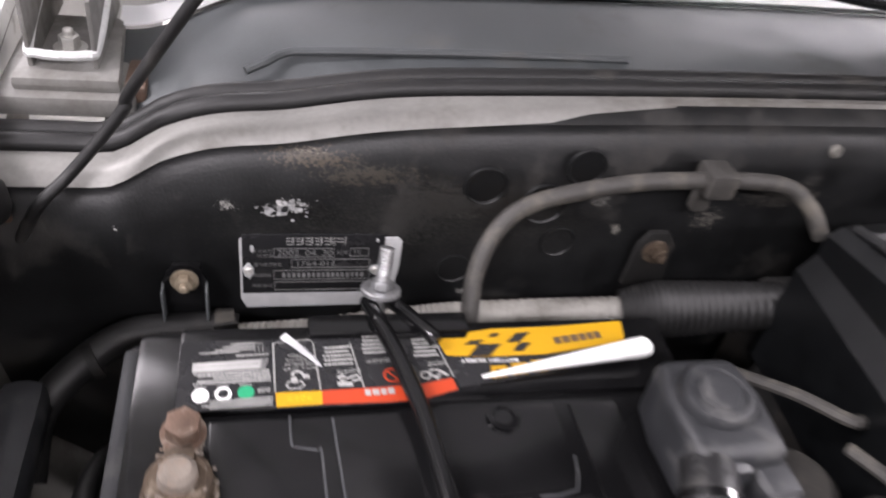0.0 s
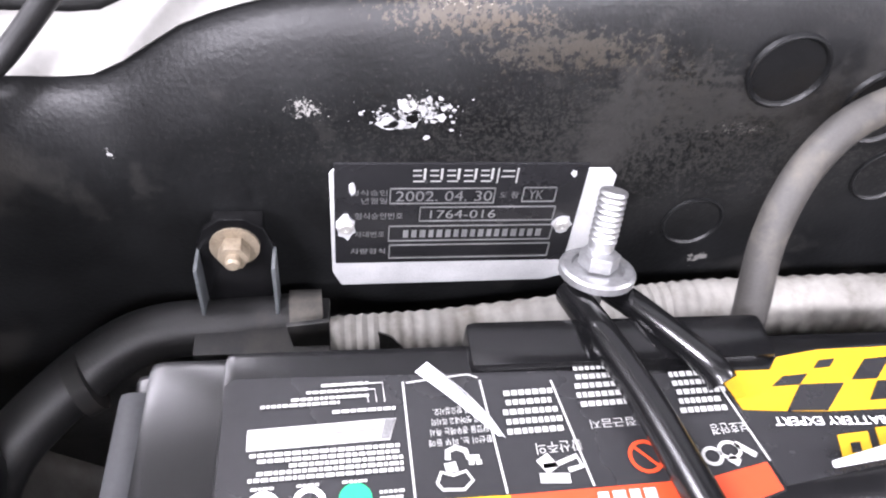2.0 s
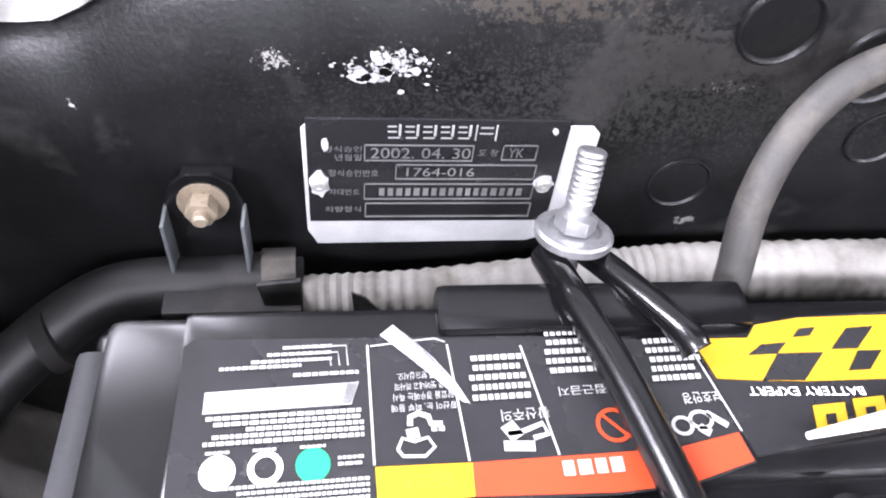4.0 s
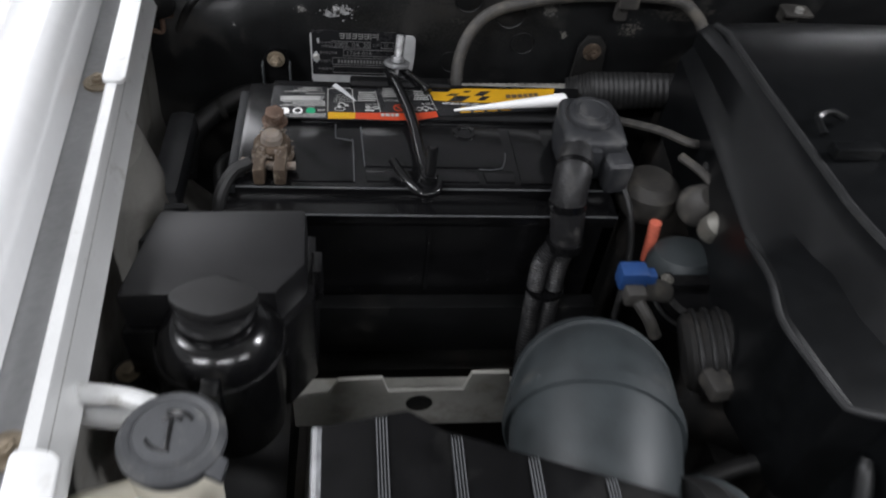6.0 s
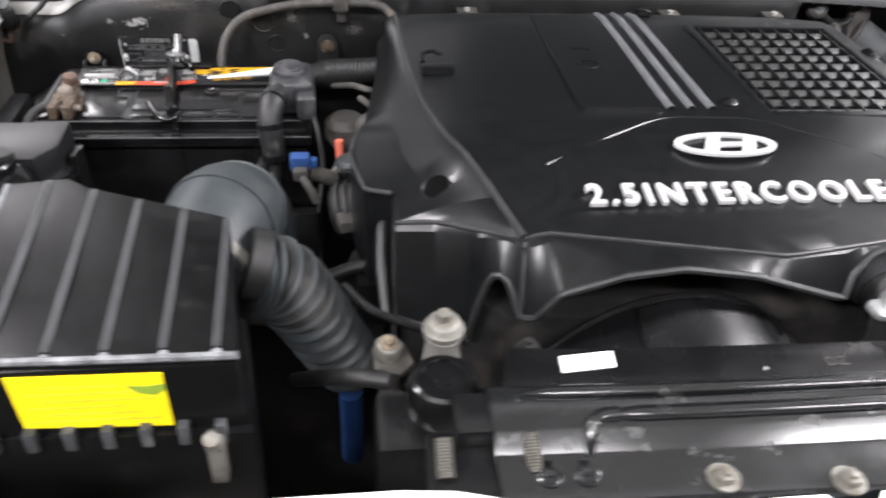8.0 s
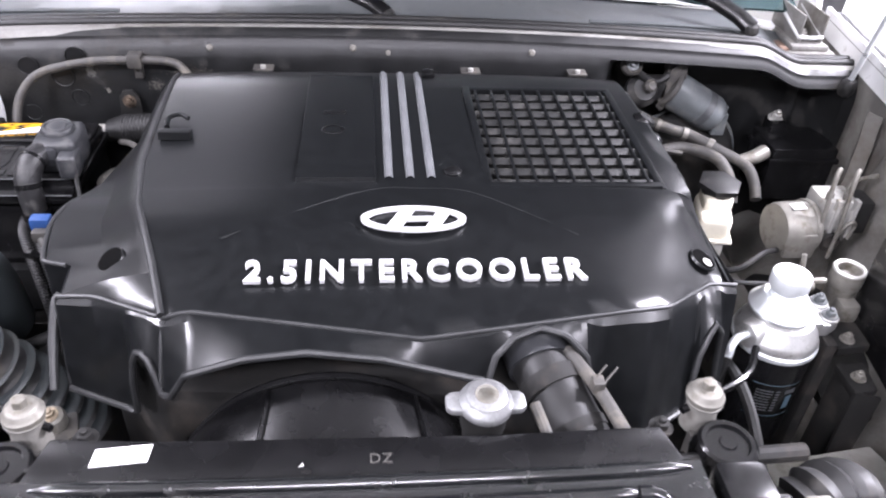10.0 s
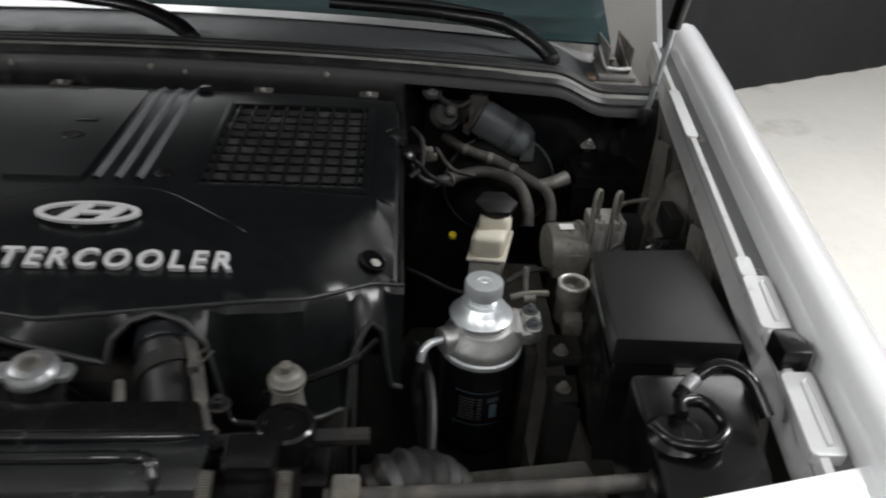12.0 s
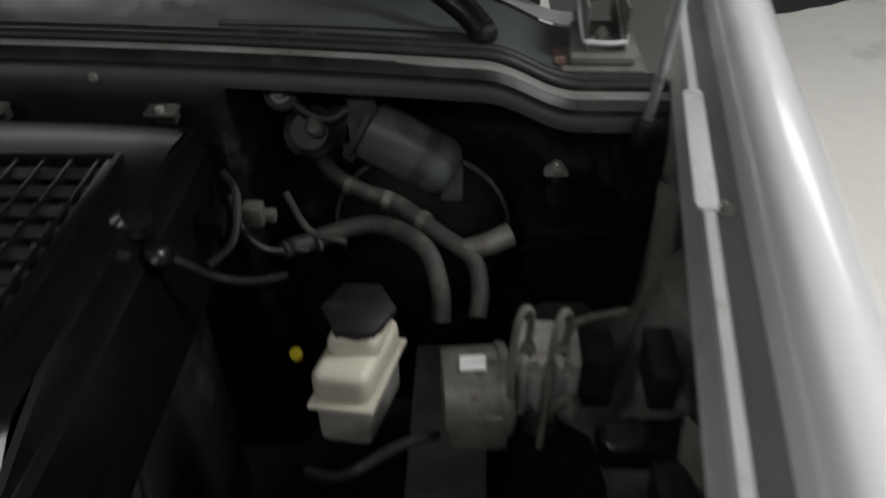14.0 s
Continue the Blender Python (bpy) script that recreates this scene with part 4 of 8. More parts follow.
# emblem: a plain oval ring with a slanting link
ex, ey = 0.6425, -0.321
tip = Matrix.Translation((ex, ey, top_z(ex, ey) + 0.0012)) @ Matrix.Rotation(radians(-3), 4, "X")
ring = bmesh.new()
outer = [(0.0505 * math.cos(a), 0.0225 * math.sin(a)) for a in [2 * math.pi * k / 48 for k in range(48)]]
inner = [(0.0435 * math.cos(a), 0.0170 * math.sin(a)) for a in [2 * math.pi * k / 48 for k in range(48)]]
for (xa, ya), (xb, yb), (xc, yc), (xd, yd) in zip(outer, outer[1:] + outer[:1], inner[1:] + inner[:1], inner):
    for z0, z1 in ((0, 0.003),):
        v = [ring.verts.new(q) for q in ((xa, ya, z0), (xb, yb, z0), (xb, yb, z1), (xa, ya, z1), (xc, yc, z0), (xd, yd, z0), (xd, yd, z1), (xc, yc, z1))]
        ring.faces.new((v[0], v[1], v[2], v[3]))
        ring.faces.new((v[4], v[5], v[6], v[7]))
        ring.faces.new((v[3], v[2], v[7], v[6]))
bmesh.ops.remove_doubles(ring, verts=ring.verts, dist=1e-5)
mark = join(ring, prism([(-0.027, -0.0145), (-0.013, -0.0165), (0.002, 0.0165), (-0.012, 0.0165)], 0, 0.003, 0.0006), prism([(0.010, -0.0165), (0.024, -0.0145), (0.036, 0.011), (0.024, 0.0145)], 0, 0.003, 0.0006), prism([(-0.008, -0.004), (0.016, -0.003), (0.018, 0.003), (-0.006, 0.003)], 0, 0.003, 0.0006))
bmesh.ops.transform(mark, matrix=tip, verts=mark.verts)
part("emblem", mark, M_LETTER, cover, "silver oval emblem")
slope = math.degrees(math.atan2(top_z(0.64, -0.37) - top_z(0.64, -0.40), 0.03))
words = lettering("2.5INTERCOOLER", 0.0350, 0.0022, Matrix.Identity(4), bold=0.0006, spacing=1.32)
lo, hi = min(v.co.x for v in words.verts), max(v.co.x for v in words.verts)
for v in words.verts:
    v.co.x = (v.co.x - lo) * 0.305 / (hi - lo)
bmesh.ops.transform(words, matrix=Matrix.Translation((0.491, -0.400, top_z(0.64, -0.40) + 0.002)) @ Matrix.Rotation(radians(slope), 4, "X"), verts=words.verts)
part("lettering", words, M_LETTER, cover, "raised silver-white letters")
for hx, hy, hz, nx in ((0.364, -0.346, 1.0150, -0.42), (0.926, -0.352, 1.0140, 0.38)):
    way = Vector((nx, -0.25 if nx < 0 else -0.12, 0.89)).normalized()
    spot = Vector((hx, hy, hz))
    part("fixing_hole", lathe([(0.0128, 0.0006), (0.0132, 0.0012), (0.0138, 0.0012), (0.0146, -0.0010)], spot, way, 30), M_COVER, cover, "moulded rim of a fixing hole")
    # flat black disc on the shell in place of the hole's shade
    part("fixing_recess", lathe([(0, 0.0008), (0.0126, 0.0008), (0.0126, 0.0004), (0, 0.0004)], spot, way, 30), M_VOID, cover, "black disc for the shade in the fixing hole")
    if nx > 0:
        nut_at = spot + way * 0.0008 + Vector((0.002, -0.0055, 0.0))
        part("fixing_nut", join(lathe([(0.0052, 0), (0.0052, 0.0006), (0, 0.0008)], nut_at, way, 18), hexagon(0.0030, 0.0014, nut_at + way * 0.0006, way, 0)), M_ZINC, cover, "zinc nut in the recess")
part("wire_clip", join(box(0.368, 0.404, -0.148, -0.137, 1.030, 1.040, 0.0015), tube([(0.372, -0.120, 1.032), (0.372, -0.105, 1.036), (0.384, -0.100, 1.038), (0.394, -0.106, 1.036)], 0.003, 8)), M_COVER, cover, "moulded clip block")
part("rear_catch", box(0.672, 0.690, 0.030, 0.048, 1.028, 1.036, 0.003), M_BLACK, cover)
part("front_catch", lathe([(0.010, 0), (0.010, 0.006), (0.004, 0.010), (0, 0.010)], (0.690, -0.222, 1.031), steps=16), M_BLACK, cover)

# ---- battery ----
battery = thing("battery", (0.087, -0.03, 0.745), "black car battery with printed maker's labels and corroded terminal", "battery")
part("case", box(-0.072, 0.238, -0.098, 0.052, 0.745, 0.925, 0.004), M_BLACK, battery)
part("lid", prism([(-0.078, -0.108), (0.243, -0.108), (0.243, 0.056), (-0.078, 0.056)], 0.918, 0.932, 0.003), M_GLOSS, battery, "glossy black lid rim")
part("lid_top", box(-0.072, 0.239, -0.088, 0.053, 0.928, 0.944, 0.005), M_GLOSS, battery, "glossy black lid")
part("raised_lid", box(-0.050, 0.236, -0.004, 0.051, 0.938, 0.9485, 0.003), M_GLOSS, battery)
part("rear_block", box(0.0190, 0.1130, 0.0405, 0.0570, 0.936, 0.9518, 0.003), M_GLOSS, battery)
part("grip_edge", box(-0.0795, -0.070, -0.085, 0.045, 0.931, 0.940, 0.003), M_BOOT, battery, "lid edge in a paler grey")
for pts in ([(-0.032, -0.010), (0.0075, -0.009), (0.0080, -0.027), (0.0225, -0.032), (0.0240, -0.083), (-0.032, -0.083)], [(0.0290, -0.010), (0.1510, -0.009), (0.1530, -0.046), (0.1480, -0.064), (0.0325, -0.064)], [(0.0890, -0.068), (0.1240, -0.066), (0.1270, -0.082), (0.0910, -0.082)], [(0.1600, -0.010), (0.1880, -0.010), (0.1900, -0.083), (0.1620, -0.083)], [(0.0335, -0.069), (0.0820, -0.069), (0.0840, -0.082), (0.0340, -0.082)], [(0.1310, -0.069), (0.1560, -0.067), (0.1570, -0.082), (0.1330, -0.082)]):
    part("lid_panel", prism(pts, 0.9425, 0.9452, 0.0009), M_GLOSS, battery, "raised glossy panel")
# thin grey beads draw the highlights along the lid's edges
for run in ([(0.0075, -0.009), (0.0078, -0.026), (0.0100, -0.0285), (0.0205, -0.0310), (0.0226, -0.0335), (0.0240, -0.083)], [(0.0292, -0.012), (0.0325, -0.064)], [(0.1530, -0.044), (0.1480, -0.064), (0.1280, -0.066)]):
    part("panel_edge", tube([(x, y, 0.9450) for x, y in run], 0.0006, 6, 2), M_CAPGREY, battery, "panel edge bead, grey for its highlight")
part("front_bead", tube([(-0.070, -0.0875, 0.9420), (0.08, -0.0880, 0.9422), (0.237, -0.0875, 0.9420)], 0.0008, 6, 3), M_CAPGREY, battery, "lid edge bead, grey for its highlight")
part("rim_bead", tube([(-0.076, -0.1075, 0.9310), (0.08, -0.1080, 0.9312), (0.242, -0.1075, 0.9310)], 0.0008, 6, 3), M_CAPGREY, battery, "lid edge bead, grey for its highlight")
part("vent", lathe([(0.009, 0), (0.009, 0.002), (0.006, 0.0025), (0.005, 0.001), (0, 0.001)], (0.120, -0.018, 0.9452), steps=20), M_GLOSS, battery)
part("case_seam", join(box(0.086, 0.090, -0.1005, -0.097, 0.75, 0.915, 0.0008), box(-0.06, 0.238, -0.1015, -0.097, 0.80, 0.804, 0.0008)), M_BLACK, battery)
LZ = 0.9487
label = part("label", prism([(-0.0485, -0.0062), (0.0010, -0.0068), (0.0600, -0.0070), (0.0800, -0.0056), (0.0985, -0.0004), (0.0912, 0.0366), (0.0440, 0.0400), (-0.0465, 0.0412), (-0.0490, 0.0390)], LZ - 0.0004, LZ, 0), M_LABELBLACK, battery, "black safety label printed in white, yellow and orange")


def patch(name, pts, mat, parent, up=0.0003, lab=""):
    return part(name, prism([(x, y) for x, y in pts], LZ, LZ + up, 0), mat, parent, lab)


def round_spot(x, y, rx, ry, n=22):
    return [(x + rx * math.cos(2 * math.pi * k / n), y + ry * math.sin(2 * math.pi * k / n)) for k in range(n)]


def turned_field(x0, y0, x1, y1, lean=0.0):
    """A field of writing that is read from the windscreen's side."""
    return lambda u, v: (x1 - u * (x1 - x0), y1 - v * (y1 - y0) + lean * (0.5 - u), LZ + 0.0006)


patch("orange_band", [(0.0245, 0.0030), (0.0650, 0.0040), (0.0790, 0.0046), (0.0962, 0.0080), (0.0978, 0.0000), (0.0790, -0.0052), (0.0600, -0.0064), (0.0242, -0.0056)], M_ORANGE, label)
patch("yellow_band", [(0.0005, 0.0030), (0.0245, 0.0030), (0.0242, -0.0056), (0.0008, -0.0062)], M_YELLOW, label)
for a, b in (((-0.0005, 0.0380), (0.0003, 0.0034)), ((0.0213, 0.0376), (0.0238, 0.0034)), ((0.0418, 0.0366), (0.0468, 0.0040)), ((0.0908, 0.0350), (0.0972, 0.0082))):
    part("divider", ribbon([a, b], 0.0006, LZ + 0.0004), M_PRINT, label)
part("divider", ribbon([(0.0004, 0.0376), (0.0100, 0.0388), (0.0180, 0.0396), (0.0208, 0.0384)], 0.0005, LZ + 0.0004), M_PRINT, label)
patch("white_box", [(-0.0420, 0.0190), (-0.0050, 0.0204), (-0.0030, 0.0268), (-0.0420, 0.0250)], M_PRINT, label)
part("box_line", fine_print([(-0.0410, -0.0080, 0.0219, 0.0003)], lambda u, v: (u, v + 0.04 * (u + 0.042), LZ + 0.0006), 3, 0.6, (8, 20)), M_DIMPRINT, label)
patch("box_foot", [(-0.0075, 0.0206), (-0.0052, 0.0207), (-0.0034, 0.0264), (-0.0060, 0.0263)], M_DIMPRINT, label, 0.0006)
for x, y, mat in ((-0.0370, 0.0034, M_WHITE), (-0.0258, 0.0040, M_WHITE), (-0.0145, 0.0044, M_GREEN)):
    patch("dot", round_spot(x, y, 0.0042, 0.0044), mat, label)
patch("dot_centre", round_spot(-0.0258, 0.0040, 0.0027, 0.0028), M_LABELBLACK, label, 0.0005)
rng = random.Random(4)


def on_label(u, v):
    return (u, v + 0.03 * u, LZ + 0.0006)


ROWS = [(-0.0230 - 0.0040 * k, -0.0100, 0.0378 - k * 0.0020, 0.0010) for k in range(3)] + [(-0.0390, -0.0180, 0.0322, 0.0010), (-0.0200, -0.0030, 0.0292, 0.0011)]
ROWS += [(-0.0410 + 0.010 * (k % 3 == 2) + 0.002 * (k % 2), -0.0020, 0.0180 - k * 0.0017, 0.0011) for k in range(5)]
ROWS += [(x - 0.0032, x + 0.0030, 0.0090, 0.0008) for x in (-0.0370, -0.0258, -0.0145)] + [(-0.0085, -0.0020, 0.0055 - 0.0016 * k, 0.0009) for k in range(2)]
ROWS += [(-0.0360 + 0.004 * (k % 2), -0.0010, -0.0002 - k * 0.0015, 0.0009) for k in range(4)]
part("fine_print", fine_print(ROWS, on_label, 2, 0.3, (0.9, 2.2)), M_PRINT, label, "dense small white print")
for k in range(3):
    part("guide_line", ribbon([(-0.0225 + 0.002 * k, 0.0376 - 0.0020 * k), (-0.0062 - 0.0022 * k, 0.0380 - 0.0020 * k), (-0.0058 - 0.0022 * k, 0.0318)], 0.0004, LZ + 0.0005), M_PRINT, label)
for k, text in enumerate(("황산이 눈, 피부 등에", "닿았을 경우에는 즉시", "물로 씻어내고 의사의", "지시를 받으십시오.")):
    part("advice", written(text, turned_field(0.0052 + 0.0006 * k, 0.0176 + 0.0031 * k, 0.0222 - 0.0007 * k, 0.0198 + 0.0031 * k, 0.0006)), M_PRINT, label, "small white advice")
for x0, x1, y0, n in ((0.0262, 0.0430, 0.0190, 5), (0.0480, 0.0680, 0.0258, 5), (0.0765, 0.0930, 0.0215, 5)):
    part("fine_print", fine_print([(x0 + rng.uniform(0, 0.0015), x1 - rng.uniform(0, 0.003), y0 + k * 0.0030, 0.0017) for k in range(n)], on_label, int(x0 * 9999), 0.25, (0.7, 1.1)), M_PRINT, label, "dense small white print")
for text, field, mat in (("황산주의", (0.0335, 0.0138, 0.0462, 0.0172), M_PRINT), ("화기접근금지", (0.0500, 0.0206, 0.0700, 0.0234), M_PRINT), ("보호안경", (0.0840, 0.0168, 0.0948, 0.0202), M_PRINT), ("응급조치", (0.0068, -0.0032, 0.0190, 0.0006), M_STICKERTEXT)):
    part("heading", written(text, turned_field(*field, 0.0006)), mat, label)
part("band_print", fine_print([(0.0470, 0.0640, -0.0032, 0.0040)], on_label, 8, 0.25, (0.7, 0.9)), M_PRINT, label)
# pictograms: tap over a hand, poured acid, no open flame, eye protection
part("pictogram", join(ribbon([(0.0180, 0.0138), (0.0150, 0.0140), (0.0145, 0.0160), (0.0120, 0.0170), (0.0098, 0.0160), (0.0096, 0.0135)], 0.0016, LZ + 0.0004), ribbon([(0.0062, 0.0072), (0.0075, 0.0102), (0.0105, 0.0092), (0.0140, 0.0102), (0.0155, 0.0076), (0.0130, 0.0052), (0.0075, 0.0054), (0.0062, 0.0072)], 0.0009, LZ + 0.0004), ribbon([(0.0100, 0.0128), (0.0105, 0.0100)], 0.0032, LZ + 0.0004), fine_print([(0.0150, 0.0195, 0.0118, 0.0014)], lambda u, v: (u, v, LZ + 0.0004), 5, 0.3, (0.8, 1.2))), M_PRINT, label)
part("pictogram", join(ribbon([(0.0330, 0.0070), (0.0410, 0.0066)], 0.0028, LZ + 0.0004), ribbon([(0.0345, 0.0102), (0.0380, 0.0106), (0.0440, 0.0128), (0.0450, 0.0098), (0.0410, 0.0088)], 0.0014, LZ + 0.0004), ribbon([(0.0345, 0.0130), (0.0370, 0.0090)], 0.0040, LZ + 0.0004)), M_PRINT, label)
part("no_flame_sign", join(ribbon(round_spot(0.0630, 0.0115, 0.0044, 0.0044, 18) + [(0.0674, 0.0115)], 0.0011, LZ + 0.0004), ribbon([(0.0602, 0.0145), (0.0658, 0.0085)], 0.0009, LZ + 0.0005)), M_ORANGE, label)
part("pictogram", join(ribbon(round_spot(0.0815, 0.0105, 0.0026, 0.0024, 14) + [(0.0841, 0.0105)], 0.0010, LZ + 0.0004), ribbon(round_spot(0.0870, 0.0120, 0.0030, 0.0024, 14) + [(0.0900, 0.0120)], 0.0010, LZ + 0.0004), ribbon([(0.0860, 0.0100), (0.0885, 0.0080)], 0.0024, LZ + 0.0004), ribbon([(0.0890, 0.0140), (0.0940, 0.0100)], 0.0018, LZ + 0.0004)), M_PRINT, label)
# raised film wrinkle, coloured whitish to show its shine
part("film_wrinkle", strip([[(0.0030, 0.0405, LZ + 0.0014), (0.0065, 0.0424, LZ + 0.0034), (0.0105, 0.0405, LZ + 0.0010)], [(0.0100, 0.0340, LZ + 0.0010), (0.0135, 0.0350, LZ + 0.0026), (0.0170, 0.0335, LZ + 0.0008)], [(0.0175, 0.0265, LZ + 0.0007), (0.0200, 0.0268, LZ + 0.0014), (0.0225, 0.0258, LZ + 0.0006)], [(0.0240, 0.0195, LZ + 0.0006), (0.0250, 0.0195, LZ + 0.0008), (0.0258, 0.0190, LZ + 0.0006)]], 0.0001), M_FILM, label, "wrinkle in the clear label film, its shine put in as white")
# the second, half-peeled label, its edge rolled up
flag = part("peeled_label", prism([(0.0992, 0.0010), (0.1500, 0.0080), (0.2060, 0.0150), (0.2125, 0.0475), (0.1270, 0.0440), (0.1125, 0.0415), (0.1090, 0.0372), (0.0916, 0.0374)], LZ - 0.0002, LZ + 0.0004, 0), M_LABELBLACK, battery, "black and yellow maker's label, its edge peeled into a roll")
LZ += 0.0005
patch("yellow_field", [(0.0920, 0.0370), (0.1090, 0.0368), (0.1128, 0.0412), (0.1270, 0.0434), (0.1650, 0.0440), (0.2115, 0.0470), (0.2078, 0.0300), (0.1550, 0.0222), (0.1210, 0.0222), (0.1070, 0.0230), (0.0955, 0.0240)], M_YELLOW, flag)
for pts in ([(0.1070, 0.0310), (0.1120, 0.0343), (0.1200, 0.0348), (0.1160, 0.0312)], [(0.1228, 0.0366), (0.1258, 0.0394), (0.1312, 0.0398), (0.1284, 0.0370)], [(0.1330, 0.0322), (0.1408, 0.0392), (0.1498, 0.0398), (0.1414, 0.0322)], [(0.1085, 0.0229), (0.1160, 0.0312), (0.1302, 0.0312), (0.1208, 0.0223)], [(0.1352, 0.0250), (0.1410, 0.0314), (0.1486, 0.0314), (0.1420, 0.0252)]):
    patch("black_square", pts, M_LABELBLACK, flag, 0.0006)
part("model_print", fine_print([(0.163, 0.194, 0.0292, 0.0056)], lambda u, v: (u, v + 0.13 * (u - 0.163), LZ + 0.0006), 12, 0.18, (0.7, 0.9)), M_RUST, flag, "dark block letters, unreadable")
for k in range(4):
    x0, y0 = 0.1180 + k * 0.0125, 0.0062 + k * 0.0016
    patch("brand_block", [(x0, y0), (x0 + 0.0095, y0 + 0.0008), (x0 + 0.0115, y0 + 0.0090), (x0 + 0.0020, y0 + 0.0084)], M_YELLOW, flag)
    patch("brand_gap", [(x0 + 0.0036, y0 + 0.0026), (x0 + 0.0066, y0 + 0.0028), (x0 + 0.0074, y0 + 0.0058), (x0 + 0.0044, y0 + 0.0056)], M_LABELBLACK, flag, 0.0006)
part("slogan", written("BATTERY EXPERT", lambda u, v: (0.1368 - u * 0.0338, 0.0196 - v * 0.0026 + 0.0012 * u, LZ + 0.0006)), M_WHITE, flag)
part("rolled_edge", tube([(0.112, 0.004, 0.9535), (0.160, 0.011, 0.9555), (0.206, 0.0165, 0.958), (0.213, 0.0178, 0.958)], [0.0010, 0.0035, 0.0062, 0.0062], 14, 6), M_WHITE, battery, "white backing paper rolled up")
terminal = part("terminal_clamp", lathe([(0.0, 0), (0.0150, 0), (0.0150, 0.014), (0.0125, 0.017), (0, 0.017)], (-0.043, -0.050, 0.943), steps=22), M_RUSTDARK, battery, "dark corroded clamp")
for jx0, jx1 in ((-0.0555, -0.0465), (-0.0395, -0.0300)):
    part("jaw", box(jx0, jx1, -0.088, -0.048, 0.944, 0.960, 0.002), M_RUSTDARK, terminal)
part("saddle", box(-0.050, -0.036, -0.045, -0.018, 0.946, 0.963, 0.003), M_RUSTDARK, terminal)
part("collar", lathe([(0.017, 0), (0.0175, 0.005), (0.0155, 0.008), (0, 0.009)], (-0.043, -0.052, 0.943), (0.03, -0.04, 1), 18), M_RUSTDARK, terminal, "brown stained collar")
part("post", lathe([(0.0092, 0), (0.0085, 0.006), (0.0060, 0.0085), (0.0030, 0.0088), (0, 0.0080)], (-0.043, -0.051, 0.9595), (0.06, -0.05, 1), 14), M_CRUST, terminal, "crusted lead post")
part("nut", join(hexagon(0.0085, 0.010, (-0.042, -0.029, 0.963), (0.05, -0.1, 1)), lathe([(0.0105, 0), (0.0105, 0.0015), (0, 0.0016)], (-0.042, -0.029, 0.962), (0.05, -0.1, 1), 20)), M_RUSTY, terminal, "brown clamp nut")
part("clamp_bolt", join(lathe([(0.0035, 0), (0.0035, 0.040), (0, 0.040)], (-0.063, -0.073, 0.952), (1, 0, 0), 12), hexagon(0.0065, 0.005, (-0.066, -0.073, 0.952), (1, 0, 0))), M_CRUST, terminal)
crumbs = []
for k in range(170):
    a = rng.uniform(0, 2 * math.pi)
    r = rng.uniform(0.2, 1.0)
    cx, cy = -0.043 + 0.017 * r * math.cos(a), -0.052 + 0.030 * r * math.sin(a)
    sz = rng.uniform(0.0004, 0.0014)
    crumbs.append(lathe([(0, -sz), (sz * rng.uniform(0.8, 1.4), 0), (sz * 0.7, sz * 0.6), (0, sz)], (cx, cy, 0.9590 - 0.005 * (r > 0.75) + rng.uniform(-0.003, 0.0025)), (rng.uniform(-0.7, 0.7), rng.uniform(-0.7, 0.7), 1), 6))
tagged(part("crust", join(*crumbs), M_CRUST, terminal, "white and tan acid crust"), "white and tan acid crust", kind="stuff")
part("earth_lead", tube([(-0.058, -0.072, 0.954), (-0.072, -0.080, 0.950), (-0.082, -0.095, 0.935), (-0.084, -0.108, 0.90)], 0.0055, 10), M_RUBBER, battery, "black earth lead")

hold = thing("battery_hold_down", (0.07, 0.07, 0.92), "black steel battery hold-down bar with zinc studs", "battery clamp")
part("bar", join(tube([(0.0555, 0.0700, 0.9475), (0.0575, 0.0560, 0.9520), (0.0590, 0.046, 0.9550), (0.0645, 0.026, 0.9560), (0.0695, 0.004, 0.9562), (0.0735, -0.018, 0.9565), (0.0757, -0.040, 0.9570), (0.0790, -0.074, 0.9570), (0.0825, -0.090, 0.9560)], 0.0050, 18), tube([(0.0690, 0.071, 0.9475), (0.0750, 0.058, 0.9520), (0.0870, 0.036, 0.9555), (0.0900, 0.030, 0.9540)], 0.0044, 18)), M_GLOSS, hold)
part("hook", join(tube([(0.0550, -0.070, 0.9565), (0.0610, -0.084, 0.9560), (0.0690, -0.099, 0.9555), (0.0785, -0.108, 0.9550), (0.0885, -0.104, 0.9550), (0.0915, -0.095, 0.9555)], 0.0036, 12), lathe([(0, 0), (0.0090, 0), (0.0095, 0.003), (0.0080, 0.006), (0, 0.006)], (0.0830, -0.093, 0.9500), steps=20)), M_GLOSS, hold)
stud_way = (0.10, 0.40, 1)
part("rear_stud", join(lathe([(0.0042, -0.030), (0.0042, 0.025), (0.0036, 0.027), (0, 0.027)], (0.0640, 0.0755, 0.9525), stud_way, 16), *[lathe([(0.0042, 0), (0.0046, 0.0009), (0.0042, 0.0018)], (0.0650 + 0.0928 * k * 0.0019, 0.0792 + 0.371 * k * 0.0019, 0.9615 + 0.928 * k * 0.0019), stud_way, 16) for k in range(9)]), M_CAPZINC, hold, "threaded zinc stud")
part("washer", lathe([(0, 0), (0.0122, 0), (0.0122, 0.0022), (0.0112, 0.0030), (0.0085, 0.0030), (0.0080, 0.0020), (0, 0.0020)], (0.0632, 0.0725, 0.9535), (0.05, 0.25, 1), 26), M_CAPZINC, hold)
part("nut", hexagon(0.0066, 0.0050, (0.0636, 0.0742, 0.9555), (0.08, 0.32, 1)), M_CAPZINC, hold)
